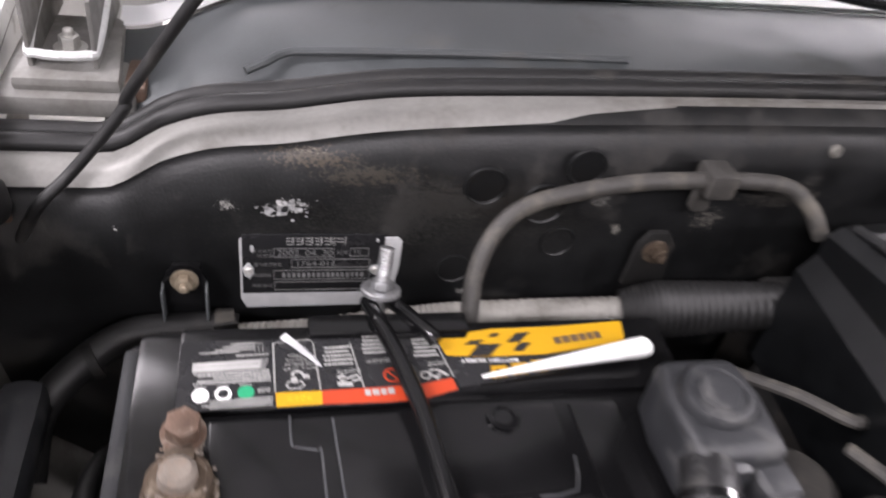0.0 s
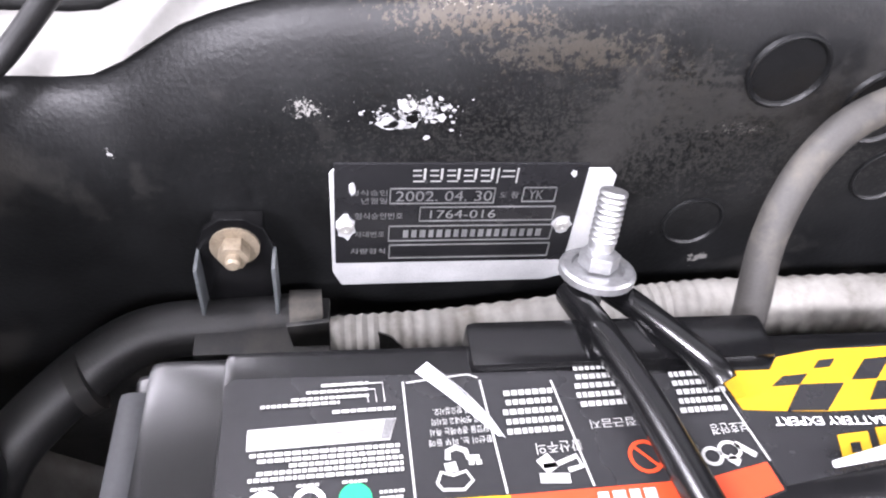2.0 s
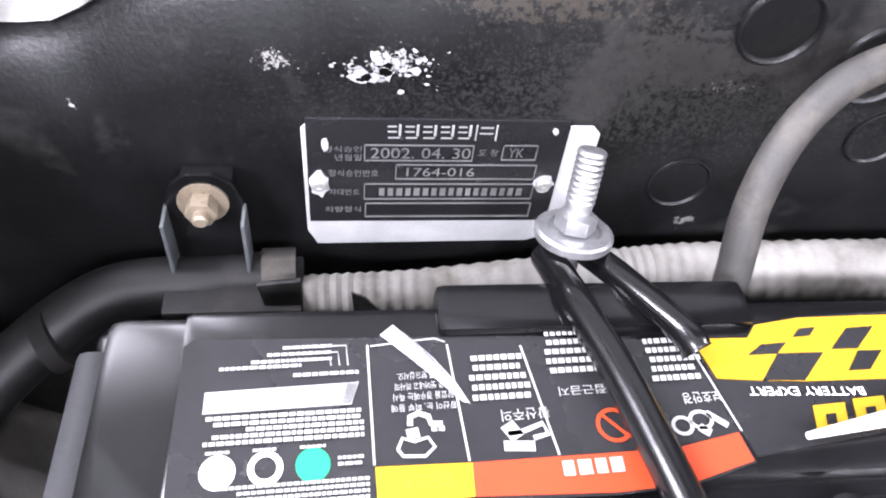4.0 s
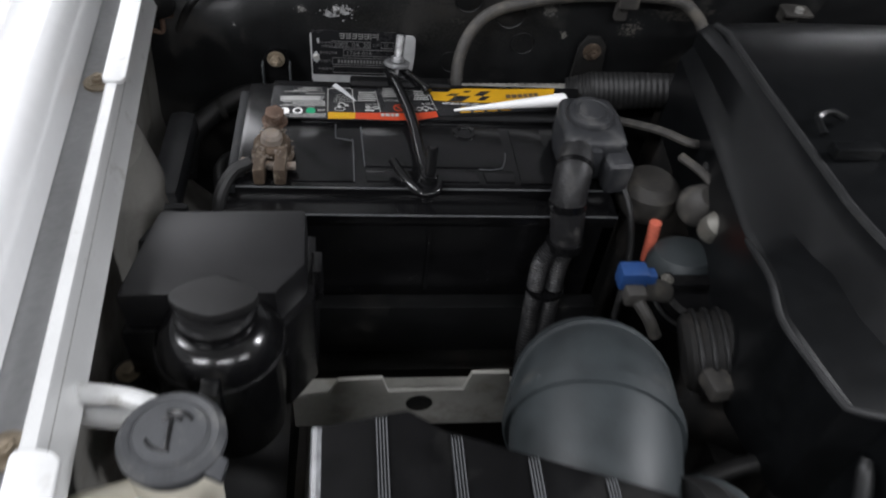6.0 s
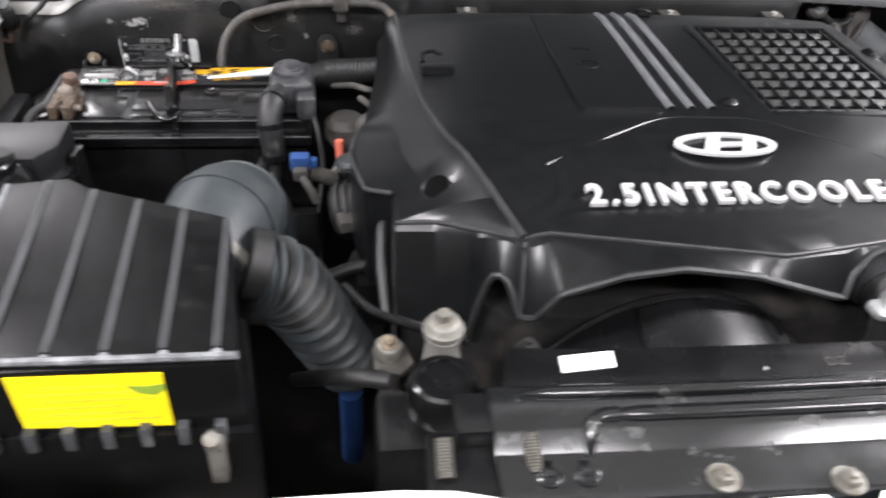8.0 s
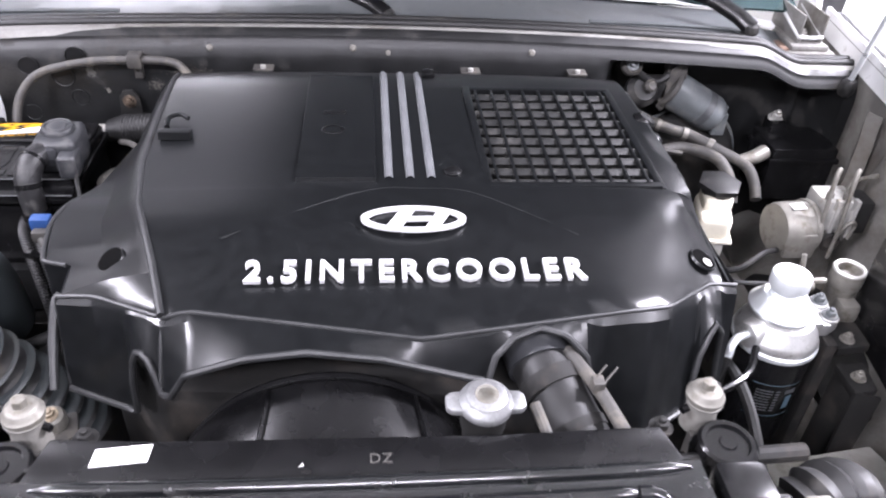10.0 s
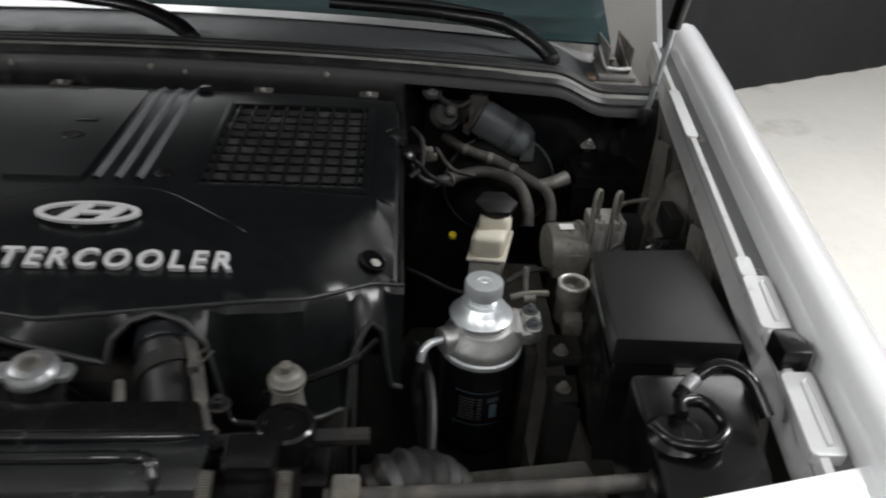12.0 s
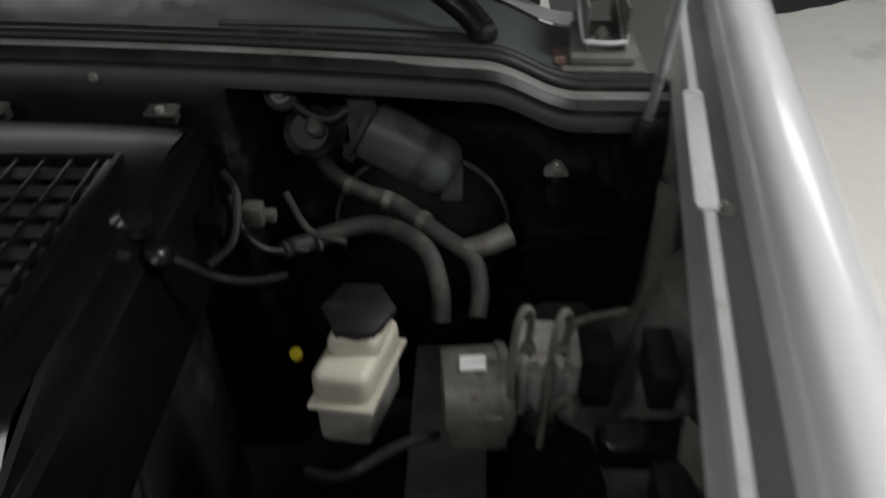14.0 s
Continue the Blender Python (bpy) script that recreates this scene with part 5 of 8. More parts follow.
part("front_stud", join(lathe([(0.0042, -0.02), (0.0042, 0.036), (0.003, 0.038), (0, 0.038)], (0.0835, -0.092, 0.953), (0.02, 0, 1), 14), *[lathe([(0.0042, 0), (0.0047, 0.0010), (0.0042, 0.0020)], (0.0838, -0.092, 0.964 + 0.0024 * k), (0.02, 0, 1), 14) for k in range(10)], hexagon(0.0072, 0.006, (0.0835, -0.092, 0.957))), M_BLACK, hold, "black threaded stud with nut")

positive = thing("positive_cable", (0.23, -0.03, 0.945), "grey taped cable with rubber boot on the battery pole", "cable")
part("boot", join(prism([(0.198, -0.014), (0.243, -0.014), (0.248, -0.040), (0.246, -0.078), (0.196, -0.078), (0.194, -0.040)], 0.944, 0.986, 0.009, 4), lathe([(0.0205, 0.0), (0.0200, 0.005), (0.0180, 0.0080), (0.0150, 0.0085), (0.0142, 0.0072), (0.0115, 0.0074), (0.0105, 0.0090), (0, 0.0094)], (0.219, -0.043, 0.984), (0.02, -0.06, 1), 32), prism([(0.226, -0.060), (0.248, -0.058), (0.250, -0.094), (0.228, -0.096)], 0.944, 0.976, 0.007, 3), box(0.200, 0.226, -0.084, -0.060, 0.955, 0.981, 0.008)), M_BOOT, positive, "grey rubber boot with a ringed top")
sleeve = [(0.206, -0.072, 0.972), (0.200, -0.092, 0.968), (0.196, -0.107, 0.952), (0.198, -0.114, 0.930), (0.200, -0.118, 0.905)]
part("tape_sleeve", tube(sleeve, [0.0135, 0.0150, 0.0145, 0.0140, 0.0125], 24, 10), M_TAPEBLACK, positive, "dull black tape sleeve")
for band in ([(0.2010, -0.088, 0.9690), (0.1998, -0.092, 0.9680)], [(0.1960, -0.108, 0.950), (0.1965, -0.110, 0.944)], [(0.1992, -0.1165, 0.915), (0.1998, -0.1178, 0.907)]):
    part("tape_band", tube(band, 0.0158, 20, 3), M_GLOSS, positive, "glossy tape edge")
for off in (-0.0078, 0.0078):
    part("conduit", tube([(0.199 + off * 0.8, -0.117, 0.912), (0.190 + off, -0.122, 0.890), (0.190 + off, -0.125, 0.85), (0.192 + off, -0.126, 0.80), (0.194 + off * 0.9, -0.128, 0.74)], 0.0080, 14, 8, ribs=44, depth=0.0014), M_TAPEBLACK, positive, "ribbed black conduit")
part("conduit_tie", tube([(0.1905, -0.1235, 0.862), (0.1905, -0.1240, 0.858)], 0.0168, 18, 3), M_GLOSS, positive, "black cable tie")
part("side_wire", tube([(0.246, -0.090, 0.950), (0.252, -0.108, 0.935), (0.256, -0.125, 0.900), (0.250, -0.150, 0.85)], 0.0030, 8), M_RUBBER, positive)

# ---- on the firewall ----
FY = 0.1225
plate = thing("identification_plate", (0.03, 0.12, 0.902), "small black printed plate riveted over bare silver metal", "plate")
part("bare_metal", upright([(-0.0205, 0.953), (-0.0200, 0.902), (-0.0165, 0.8940), (0.0665, 0.8950), (0.0800, 0.9000), (0.0835, 0.930), (0.0835, 0.9520), (0.0805, 0.9552), (-0.0190, 0.9550)], FY - 0.0016, FY - 0.0004, 0.0004), M_FLAKE, plate, "bare silver patch of wall")
part("black_plate", upright([(-0.0188, 0.9085), (0.0722, 0.9085), (0.0716, 0.9588), (-0.0188, 0.9588)], FY - 0.0030, FY - 0.0017, 0.0004), M_LABELBLACK, plate)


def plate_bar(name, x0, z0, x1, z1, mat=None):
    return part(name, upright([(x0, z0), (x1, z0), (x1, z1), (x0, z1)], FY - 0.0034, FY - 0.0029, 0), mat or M_DIMPRINT, plate)


def on_plate(u, v):
    return (u, FY - 0.0033, v)


def plate_field(x0, z0, x1, z1):
    return lambda u, v: (x0 + u * (x1 - x0), FY - 0.0033, z0 + v * (z1 - z0))


# the maker's line as plain blocks of strokes
title = []
for k in range(5):
    x0 = 0.0085 + 0.0060 * k
    title += [(x0, x0 + 0.0030, 0.9558, 0.0007), (x0, x0 + 0.0032, 0.9535, 0.0007), (x0 + 0.0003, x0 + 0.0042, 0.9508, 0.0007)]
    plate_bar("title_stroke", x0 + 0.0038, 0.9520, x0 + 0.0046, 0.9568, M_PRINT)
plate_bar("title_stroke", 0.0386, 0.9502, 0.0391, 0.9570, M_PRINT)
plate_bar("title_stroke", 0.0456, 0.9502, 0.0461, 0.9570, M_PRINT)
title += [(0.0402, 0.0446, 0.9556, 0.0007), (0.0400, 0.0448, 0.9530, 0.0007), (0.0420, 0.0428, 0.9504, 0.0022)]
part("title_print", fine_print(title, on_plate, 5, 0.0, (9, 9)), M_PRINT, plate, "larger silver title print")
for x0, z0, x1, z1 in ((0.0008, 0.9402, 0.0390, 0.9478), (0.0492, 0.9408, 0.0618, 0.9480), (0.0120, 0.9312, 0.0630, 0.9386), (0.0010, 0.9208, 0.0638, 0.9290), (0.0015, 0.9112, 0.0645, 0.9188)):
    for a, b, c, d in ((x0, z0, x1, z0 + 0.0004), (x0, z1 - 0.0004, x1, z1), (x0, z0, x0 + 0.0004, z1), (x1 - 0.0004, z0, x1, z1)):
        plate_bar("frame_line", a, b, c, d, M_DIMPRINT)
for text, field in (("형식승인", (-0.0130, 0.9444, 0.0, 0.9472)), ("년월일", (-0.0092, 0.9404, 0.0, 0.9434)), ("형식승인번호", (-0.0115, 0.9326, 0.0060, 0.9360)), ("차대번호", (-0.0115, 0.9232, -0.0005, 0.9264)), ("차량형식", (-0.0130, 0.9140, 0.0, 0.9172)), ("도 장", (0.0408, 0.9428, 0.0478, 0.9460))):
    part("caption", written(text, plate_field(*field)), M_DIMPRINT, plate, "small grey caption")
for text, field in (("2002. 04. 30", (0.0030, 0.9415, 0.0380, 0.9465)), ("YK", (0.0515, 0.9422, 0.0570, 0.9466)), ("1764-016", (0.0160, 0.9328, 0.0405, 0.9370))):
    part("stamped_mark", written(text, plate_field(*field)), M_DIMPRINT, plate, "faint stamped mark")
part("stamped_print", fine_print([(0.0065, 0.0600, 0.9228, 0.0040)], on_plate, 7, 0.30, (0.45, 0.60)), M_DIMPRINT, plate, "dim stamped number, unreadable")
chip_rng = random.Random(31)
for x, z, rx, rz in ((-0.0148, 0.9290, 0.0040, 0.0062), (0.0668, 0.9292, 0.0038, 0.0040), (-0.0125, 0.9478, 0.0012, 0.0028), (0.0665, 0.9545, 0.0010, 0.0014)):
    ragged = [(x + rx * chip_rng.uniform(0.75, 1.15) * math.cos(2 * math.pi * k / 14), z + rz * chip_rng.uniform(0.7, 1.15) * math.sin(2 * math.pi * k / 14)) for k in range(14)]
    part("chipped_paint", upright(ragged, FY - 0.0038, FY - 0.0030, 0), M_FLAKE, plate, "bare chip in the black paint")
    if rx > 0.003:
        part("rivet", lathe([(0.0030, 0), (0.0030, 0.0010), (0.0022, 0.0020), (0.0010, 0.0022), (0, 0.0014)], (x, FY - 0.0038, z + 0.0006), (0, -1, 0), 18), M_ZINC, plate, "small pop rivet")

for x, z, r in ((0.1325, 0.996, 0.0142), (0.197, 1.012, 0.0135), (0.122, 0.926, 0.0125), (0.192, 0.950, 0.0125), (0.175, 0.982, 0.016)):
    solo("pressed_ring", join(lathe([(r * 1.02, -0.0012), (r, 0.0004), (r * 0.95, 0.0007), (r * 0.90, 0.0002), (r * 0.86, -0.0008)], (x, FY + 0.0002, z), (0, -1, 0), 30)), M_FIREWALL, "round rim of a plug pressed into the black firewall", "plug", "firewall plugs")

rng = random.Random(11)


def spatter(name, cx, cz, wx, wz, count, size, mat, label):
    """Small ragged flakes where the coating has come off."""
    chips = []
    for _ in range(count):
        x, z = rng.gauss(cx, wx), rng.gauss(cz, wz)
        r = size * rng.uniform(0.3, 1.0) ** 2
        n = rng.randint(5, 8)
        pts = [(x + r * rng.uniform(0.5, 1.5) * math.cos(2 * math.pi * k / n), z + r * rng.uniform(0.4, 1.1) * math.sin(2 * math.pi * k / n)) for k in range(n)]
        y = 0.1212 + max(0.0, z - 0.995) * 0.06
        bmc = bmesh.new()
        bmc.faces.new([bmc.verts.new((px_, y - 0.0002, pz_)) for px_, pz_ in pts])
        chips.append(bmc)
    me = finish(name, join(*chips), mat)
    ob = new(name, me)
    return tagged(ob, label, "paint damage", kind="stuff")


spatter("flaked_paint", 0.006, 0.9775, 0.0075, 0.0032, 70, 0.0015, M_FLAKE, "bare bright patch where black coating flaked off")
spatter("flaked_paint", 0.015, 0.9815, 0.005, 0.0018, 34, 0.0013, M_FLAKE, "bare bright patch where black coating flaked off")

spatter("flaked_paint", 0.007, 0.9775, 0.0035, 0.0016, 9, 0.0036, M_FLAKE, "bare bright patch where black coating flaked off")
spatter("flaked_paint", 0.015, 0.9822, 0.0025, 0.0008, 5, 0.0028, M_FLAKE, "bare bright patch where black coating flaked off")

bracket = thing("hose_bracket", (-0.05, 0.10, 0.905), "black steel hose bracket with tan bolt", "bracket")
part("tab", upright([(-0.066, 0.908), (-0.040, 0.908), (-0.040, 0.938), (-0.043, 0.946), (-0.049, 0.9505), (-0.057, 0.9505), (-0.063, 0.946), (-0.066, 0.938)], 0.1065, 0.109, 0.0008), M_BLACK, bracket)
for sx in (-0.0665, -0.0405):
    part("side_lip", box(sx, sx + 0.0013, 0.097, 0.108, 0.908, 0.936, 0.0004), M_MOTOR, bracket, "worn folded edge")
part("foot", join(box(-0.069, -0.021, 0.082, 0.107, 0.905, 0.9085, 0.0012), upright([(-0.034, 0.907), (-0.021, 0.907), (-0.021, 0.922), (-0.036, 0.920)], 0.0845, 0.0865, 0.0005)), M_RUBBER, bracket)
part("bolt", bolt(0.0055, (-0.053, 0.1065, 0.9385), (0, -1, 0.05), 0.006), M_BOLT, bracket, "tan hexagon bolt")
part("spacer", box(-0.062, -0.044, 0.1085, 0.1225, 0.926, 0.940, 0.001), M_BLACK, bracket)

hose = thing("firewall_hose", (-0.08, 0.09, 0.90), "dusty black hose along the firewall", "hose")
part("hose", tube([(-0.024, 0.102, 0.9005), (-0.055, 0.100, 0.9010), (-0.090, 0.096, 0.8995), (-0.118, 0.074, 0.892), (-0.135, 0.052, 0.880), (-0.138, 0.02, 0.86)], 0.0105, 16), M_RUBBER, hose)
part("end_ring", tube([(-0.024, 0.102, 0.9005), (-0.036, 0.1015, 0.9006)], 0.0116, 16, 3), M_HOSE, hose, "dusty metal end ring")
part("clip", tube([(-0.104, 0.081, 0.8965), (-0.109, 0.079, 0.8950)], 0.0116, 16, 3), M_DARK, hose)
bracket.location.z -= 0.005
hose.location.z -= 0.004
duct = thing("side_duct", (-0.137, -0.02, 0.86), "grey rounded plastic duct beside the battery", "duct")
part("channel", box(-0.150, -0.124, -0.062, 0.055, 0.880, 0.910, 0.010), M_BOOT, duct)
part("end_boot", join(box(-0.153, -0.117, -0.110, -0.060, 0.858, 0.902, 0.012), box(-0.155, -0.115, -0.074, -0.066, 0.856, 0.904, 0.006)), M_BOOT, duct, "grey ribbed end boot")
solo("earth_cable", tube([(-0.062, -0.085, 0.90), (-0.085, -0.06, 0.905), (-0.095, -0.02, 0.90), (-0.090, 0.02, 0.88), (-0.085, 0.03, 0.84)], 0.006, 12), M_RUBBER, "black earth cable looping beside the battery", "cable")

harness = thing("taped_harness", (0.1, 0.095, 0.90), "wiring harness wrapped in dirty white tape", "wiring harness")
part("sleeve", tube([(-0.022, 0.094, 0.8985), (0.02, 0.094, 0.9010), (0.08, 0.095, 0.9060), (0.12, 0.095, 0.9090), (0.18, 0.093, 0.9120), (0.238, 0.088, 0.9170)], [0.0090, 0.0090, 0.0105, 0.0120, 0.0125, 0.013], 16, 8, ribs=46, depth=0.0007), M_TAPE, harness)
part("tape_end", upright([(-0.006, 0.893), (0.004, 0.892), (0.006, 0.903), (0.001, 0.911), (-0.004, 0.914), (-0.003, 0.903)], 0.0845, 0.0852, 0), M_HOSE, harness, "loose end of tape")
part("dark_tail", tube([(0.236, 0.088, 0.921), (0.262, 0.083, 0.926), (0.30, 0.078, 0.932), (0.345, 0.07, 0.94)], [0.015, 0.021, 0.019, 0.017], 16, 8, ribs=24, depth=0.0010), M_RUBBER, harness, "dusty corrugated sleeve")
harness.location.z -= 0.004
pipe = thing("coolant_pipe", (0.13, 0.1, 0.88), "dusty bent metal pipe on the firewall", "pipe")
part("pipe", tube([(0.120, 0.056, 0.88), (0.1202, 0.066, 0.930), (0.1235, 0.082, 0.960), (0.1360, 0.096, 0.982), (0.158, 0.104, 0.997), (0.205, 0.107, 1.0085), (0.250, 0.108, 1.0135), (0.325, 0.107, 1.0135), (0.350, 0.098, 1.003), (0.362, 0.085, 0.985)], 0.0058, 14), M_HOSE, pipe)
part("clamp", join(box(0.272, 0.292, 0.098, 0.120, 1.005, 1.0235, 0.003), box(0.276, 0.288, 0.112, 0.121, 0.985, 1.006, 0.002)), M_HOSE, pipe, "grey pipe clamp")
clip = thing("clip_bracket", (0.262, 0.11, 0.92), "dusty bracket with a brown bolt on the firewall", "bracket")
part("strap", upright([(0.246, 0.918), (0.278, 0.918), (0.276, 0.955), (0.268, 0.966), (0.255, 0.966), (0.248, 0.955)], 0.113, 0.117, 0.001), M_DARK, clip)
part("bolt", bolt(0.0060, (0.262, 0.1125, 0.950), (0, -1, 0.1), 0.007), M_RUSTDARK, clip, "brown hexagon bolt")
washer_hose = thing("washer_hose", (-0.147, 0.142, 0.95), "grey rubber hose leading up to the bonnet", "hose")
part("hose", tube([(-0.150, 0.130, 0.942), (-0.129, 0.117, 0.982), (-0.111, 0.128, 0.998), (-0.082, 0.139, 1.032), (-0.069, 0.141, 1.056), (0.031, 0.142, 1.2), (0.13, 0.15, 1.34)], 0.0036, 14), M_RUBBER, washer_hose)
part("clamp", join(box(-0.160, -0.148, 0.128, 0.146, 0.940, 0.966, 0.002), tube([(-0.175, 0.12, 0.955), (-0.160, 0.122, 0.950), (-0.158, 0.124, 0.972), (-0.150, 0.128, 0.975)], 0.0025, 8)), M_RUSTY, washer_hose, "rust-brown hose clip")
for x in (0.455, 0.748, 0.905):
    c = thing("seal_clip", (x, 0.145, 1.0), "grey metal clip on the firewall lip", "clip", "firewall clips")
    part("body", join(box(x - 0.014, x + 0.014, 0.098, 0.118, 1.004, 1.0075, 0.001), box(x - 0.009, x + 0.009, 0.112, 0.124, 0.990, 1.005, 0.001)), M_HOSE, c)
    part("pin", lathe([(0.004, 0), (0.004, 0.004), (0, 0.005)], (x, 0.104, 1.0075), steps=12), M_ZINC, c)
for x, z in ((0.38, 1.025), (0.58, 1.028), (0.63, 1.022), (0.84, 1.026)):
    solo("plug_button", lathe([(0.005, 0), (0.005, 0.0015), (0.003, 0.003), (0, 0.003)], (x, 0.1308, z), (0, -1, 0.3), 14), M_DULLZINC, "small round plug on the firewall lip", "plug", "firewall plugs")
# wipers
for pts in ([(0.628, 0.190, 1.058), (0.600, 0.212, 1.070), (0.533, 0.246, 1.084), (0.450, 0.256, 1.090), (0.368, 0.252, 1.096), (0.171, 0.232, 1.100)], [(1.192, 0.184, 1.050), (1.168, 0.208, 1.066), (1.118, 0.240, 1.084), (1.04, 0.252, 1.091), (0.982, 0.252, 1.096), (0.837, 0.240, 1.105)]):
    w = thing("wiper", pts[0], "black windscreen wiper arm lying on the cowl", "wiper", "wipers")
    part("arm", tube(pts, [0.013, 0.013, 0.012, 0.010, 0.009], 12, 6, flat=0.6), M_BLACK, w)
    part("pivot_cap", lathe([(0.012, 0), (0.014, 0.004), (0.013, 0.012), (0.008, 0.016), (0, 0.017)], (pts[0][0], pts[0][1] + 0.004, pts[0][2] - 0.010), (0, 0.1, 1), 20), M_RUBBER, w, "round pivot cap")
    part("blade", tube([(q[0], q[1] + 0.022, q[2] + 0.006) for q in pts[2:]], 0.0055, 8, 6), M_RUBBER, w)

# ---- left of the engine ----
fuse = thing("relay_box", (-0.065, -0.19, 0.87), "black relay box with a chamfered lid", "relay box")
part("lid", prism([(-0.112, -0.150), (-0.010, -0.148), (-0.008, -0.200), (-0.026, -0.226), (-0.126, -0.228)], 0.938, 0.976, 0.004), M_LID, fuse, "satin black lid")
part("lower_body", prism([(-0.112, -0.146), (-0.004, -0.144), (-0.003, -0.205), (-0.022, -0.232), (-0.128, -0.234)], 0.85, 0.945, 0.003), M_BLACK, fuse)
part("catch", box(-0.006, 0.002, -0.192, -0.172, 0.925, 0.958, 0.002), M_BLACK, fuse)

res = thing("fluid_reservoir", (-0.068, -0.252, 0.83), "glossy black domed fluid reservoir with a flat grip cap", "reservoir")
RX, RY, RZ = -0.061, -0.246, 0.028
part("body", lathe([(0.036, 0), (0.0395, 0.05), (0.0405, 0.085), (0.0400, 0.094), (0.0360, 0.104), (0.0290, 0.111), (0.0245, 0.113), (0, 0.113)], (RX, RY, 0.834 + RZ), steps=44), M_GLOSS, res)
part("ring", lathe([(0.0405, 0), (0.0418, 0.0015), (0.0418, 0.0045), (0.0405, 0.006)], (RX, RY, 0.920 + RZ), steps=44), M_GLOSS, res, "glossy rim")
part("cap", lathe([(0.0250, 0), (0.0255, 0.003), (0.0255, 0.010), (0.0235, 0.0125), (0, 0.013)], (RX, RY + 0.002, 0.946 + RZ), steps=24), M_BLACK, res, "round black screw cap")
lens = [(RX + 0.0270 * math.cos(a), RY + 0.004 + 0.0165 * math.sin(a) * (1 - 0.25 * abs(math.cos(a)))) for a in [2 * math.pi * k / 28 for k in range(28)]]
part("grip", prism(lens, 0.957 + RZ, 0.9655 + RZ, 0.002), M_RUBBER, res, "flat matte grip with moulded lettering too worn to read")
part("lug", box(RX - 0.006, RX + 0.006, RY - 0.050, RY - 0.036, 0.900 + RZ, 0.936 + RZ, 0.002), M_GLOSS, res)
bush = thing("wing_bushing", (-0.139, -0.228, 0.86), "black rubber bushing with a tan bolt on the inner wing", "bushing")
part("rubber", lathe([(0.016, 0), (0.017, 0.012), (0.012, 0.020), (0.012, 0.028), (0, 0.029)], (-0.132, -0.232, 0.868), steps=22), M_RUBBER, bush)
part("bolt", bolt(0.0055, (-0.132, -0.232, 0.897), (0, 0, 1), 0.005), M_BOLT, bush, "tan bolt head")

wash = thing("washer_tank", (-0.07, -0.37, 0.82), "cream washer fluid tank neck with blue-tinted lower part", "washer tank")
part("neck", lathe([(0.0215, 0), (0.0225, 0.03), (0.0225, 0.05), (0.020, 0.058), (0.020, 0.072), (0, 0.072)], (-0.070, -0.349, 0.926), (0.0, 0.05, 1), 30), M_CREAM, wash)
part("arm", tube([(-0.072, -0.350, 0.962), (-0.095, -0.360, 0.964), (-0.118, -0.368, 0.965), (-0.130, -0.376, 0.955), (-0.134, -0.380, 0.935)], 0.0115, 16), M_CREAM, wash, "cream bracket arm")
part("rear_arm", join(tube([(-0.075, -0.318, 0.985), (-0.100, -0.312, 0.990), (-0.128, -0.308, 0.990)], 0.006, 10, flat=0.7), tube([(-0.075, -0.322, 0.972), (-0.100, -0.318, 0.976), (-0.128, -0.314, 0.976)], 0.006, 10, flat=0.7)), M_SILVERDULL, wash)
part("cap", lathe([(0.026, 0), (0.0275, 0.004), (0.0275, 0.009), (0.024, 0.013), (0.020, 0.012), (0.018, 0.0145), (0, 0.015)], (-0.068, -0.343, 0.992), (0.0, 0.04, 1), 32), M_CAPGREY, wash, "grey round cap with a printed jet mark")
part("cap_mark", join(*[tube([(-0.068 + r * math.cos(a0 + k * 0.25), -0.3425 + 0.9 * r * math.sin(a0 + k * 0.25), 1.0070) for k in range(6)], 0.0011, 6, 2) for r, a0 in ((0.0125, 0.6), (0.0085, 0.9), (0.0125, 3.6))] + [box(-0.069, -0.067, -0.354, -0.334, 1.0062, 1.0078, 0.0004)]), M_BLACK, wash, "moulded washer jet mark")
part("cap_tab", prism([(-0.052, -0.362), (-0.040, -0.368), (-0.038, -0.356), (-0.048, -0.350)], 0.995, 1.001, 0.0015), M_CAPGREY, wash, "lifting tab")
part("lower_tank", join(lathe([(0.016, 0), (0.0215, 0.006), (0.0235, 0.016), (0.0235, 0.055), (0.0215, 0.062), (0, 0.062)], (-0.070, -0.353, 0.864), steps=30), tube([(-0.070, -0.360, 0.888), (-0.095, -0.372, 0.884), (-0.130, -0.382, 0.878)], 0.019, 18)), M_TANKBLUE, wash, "blue-tinted tank holding washer fluid")
tab = thing("tank_tab", (-0.105, -0.432, 0.93), "silver tab with a round black plastic plug", "bracket")
part("sheet", prism([(-0.140, -0.420), (-0.090, -0.418), (-0.088, -0.446), (-0.140, -0.452)], 0.925, 0.928, 0.001), M_SILVERDULL, tab)
part("plug", join(lathe([(0.017, 0), (0.018, 0.006), (0.016, 0.011), (0.013, 0.0085), (0, 0.008)], (-0.103, -0.431, 0.928), steps=24), box(-0.112, -0.094, -0.433, -0.429, 0.936, 0.940, 0.001), box(-0.105, -0.101, -0.441, -0.421, 0.936, 0.940, 0.001)), M_GLOSS, tab, "round black plug")
part("hanger", box(-0.120, -0.086, -0.452, -0.448, 0.84, 0.926, 0.002), M_BLACK, tab)
tab.location += Vector((0.006, 0.002, 0.037))
shelf = thing("wing_shelf", (-0.06, -0.53, 0.80), "dusty grey shelf of the inner wing", "panel")
part("sheet", prism([(-0.14, -0.36), (0.0, -0.36), (0.005, -0.70), (-0.12, -0.70)], 0.80, 0.82, 0.004), M_SHELF, shelf)
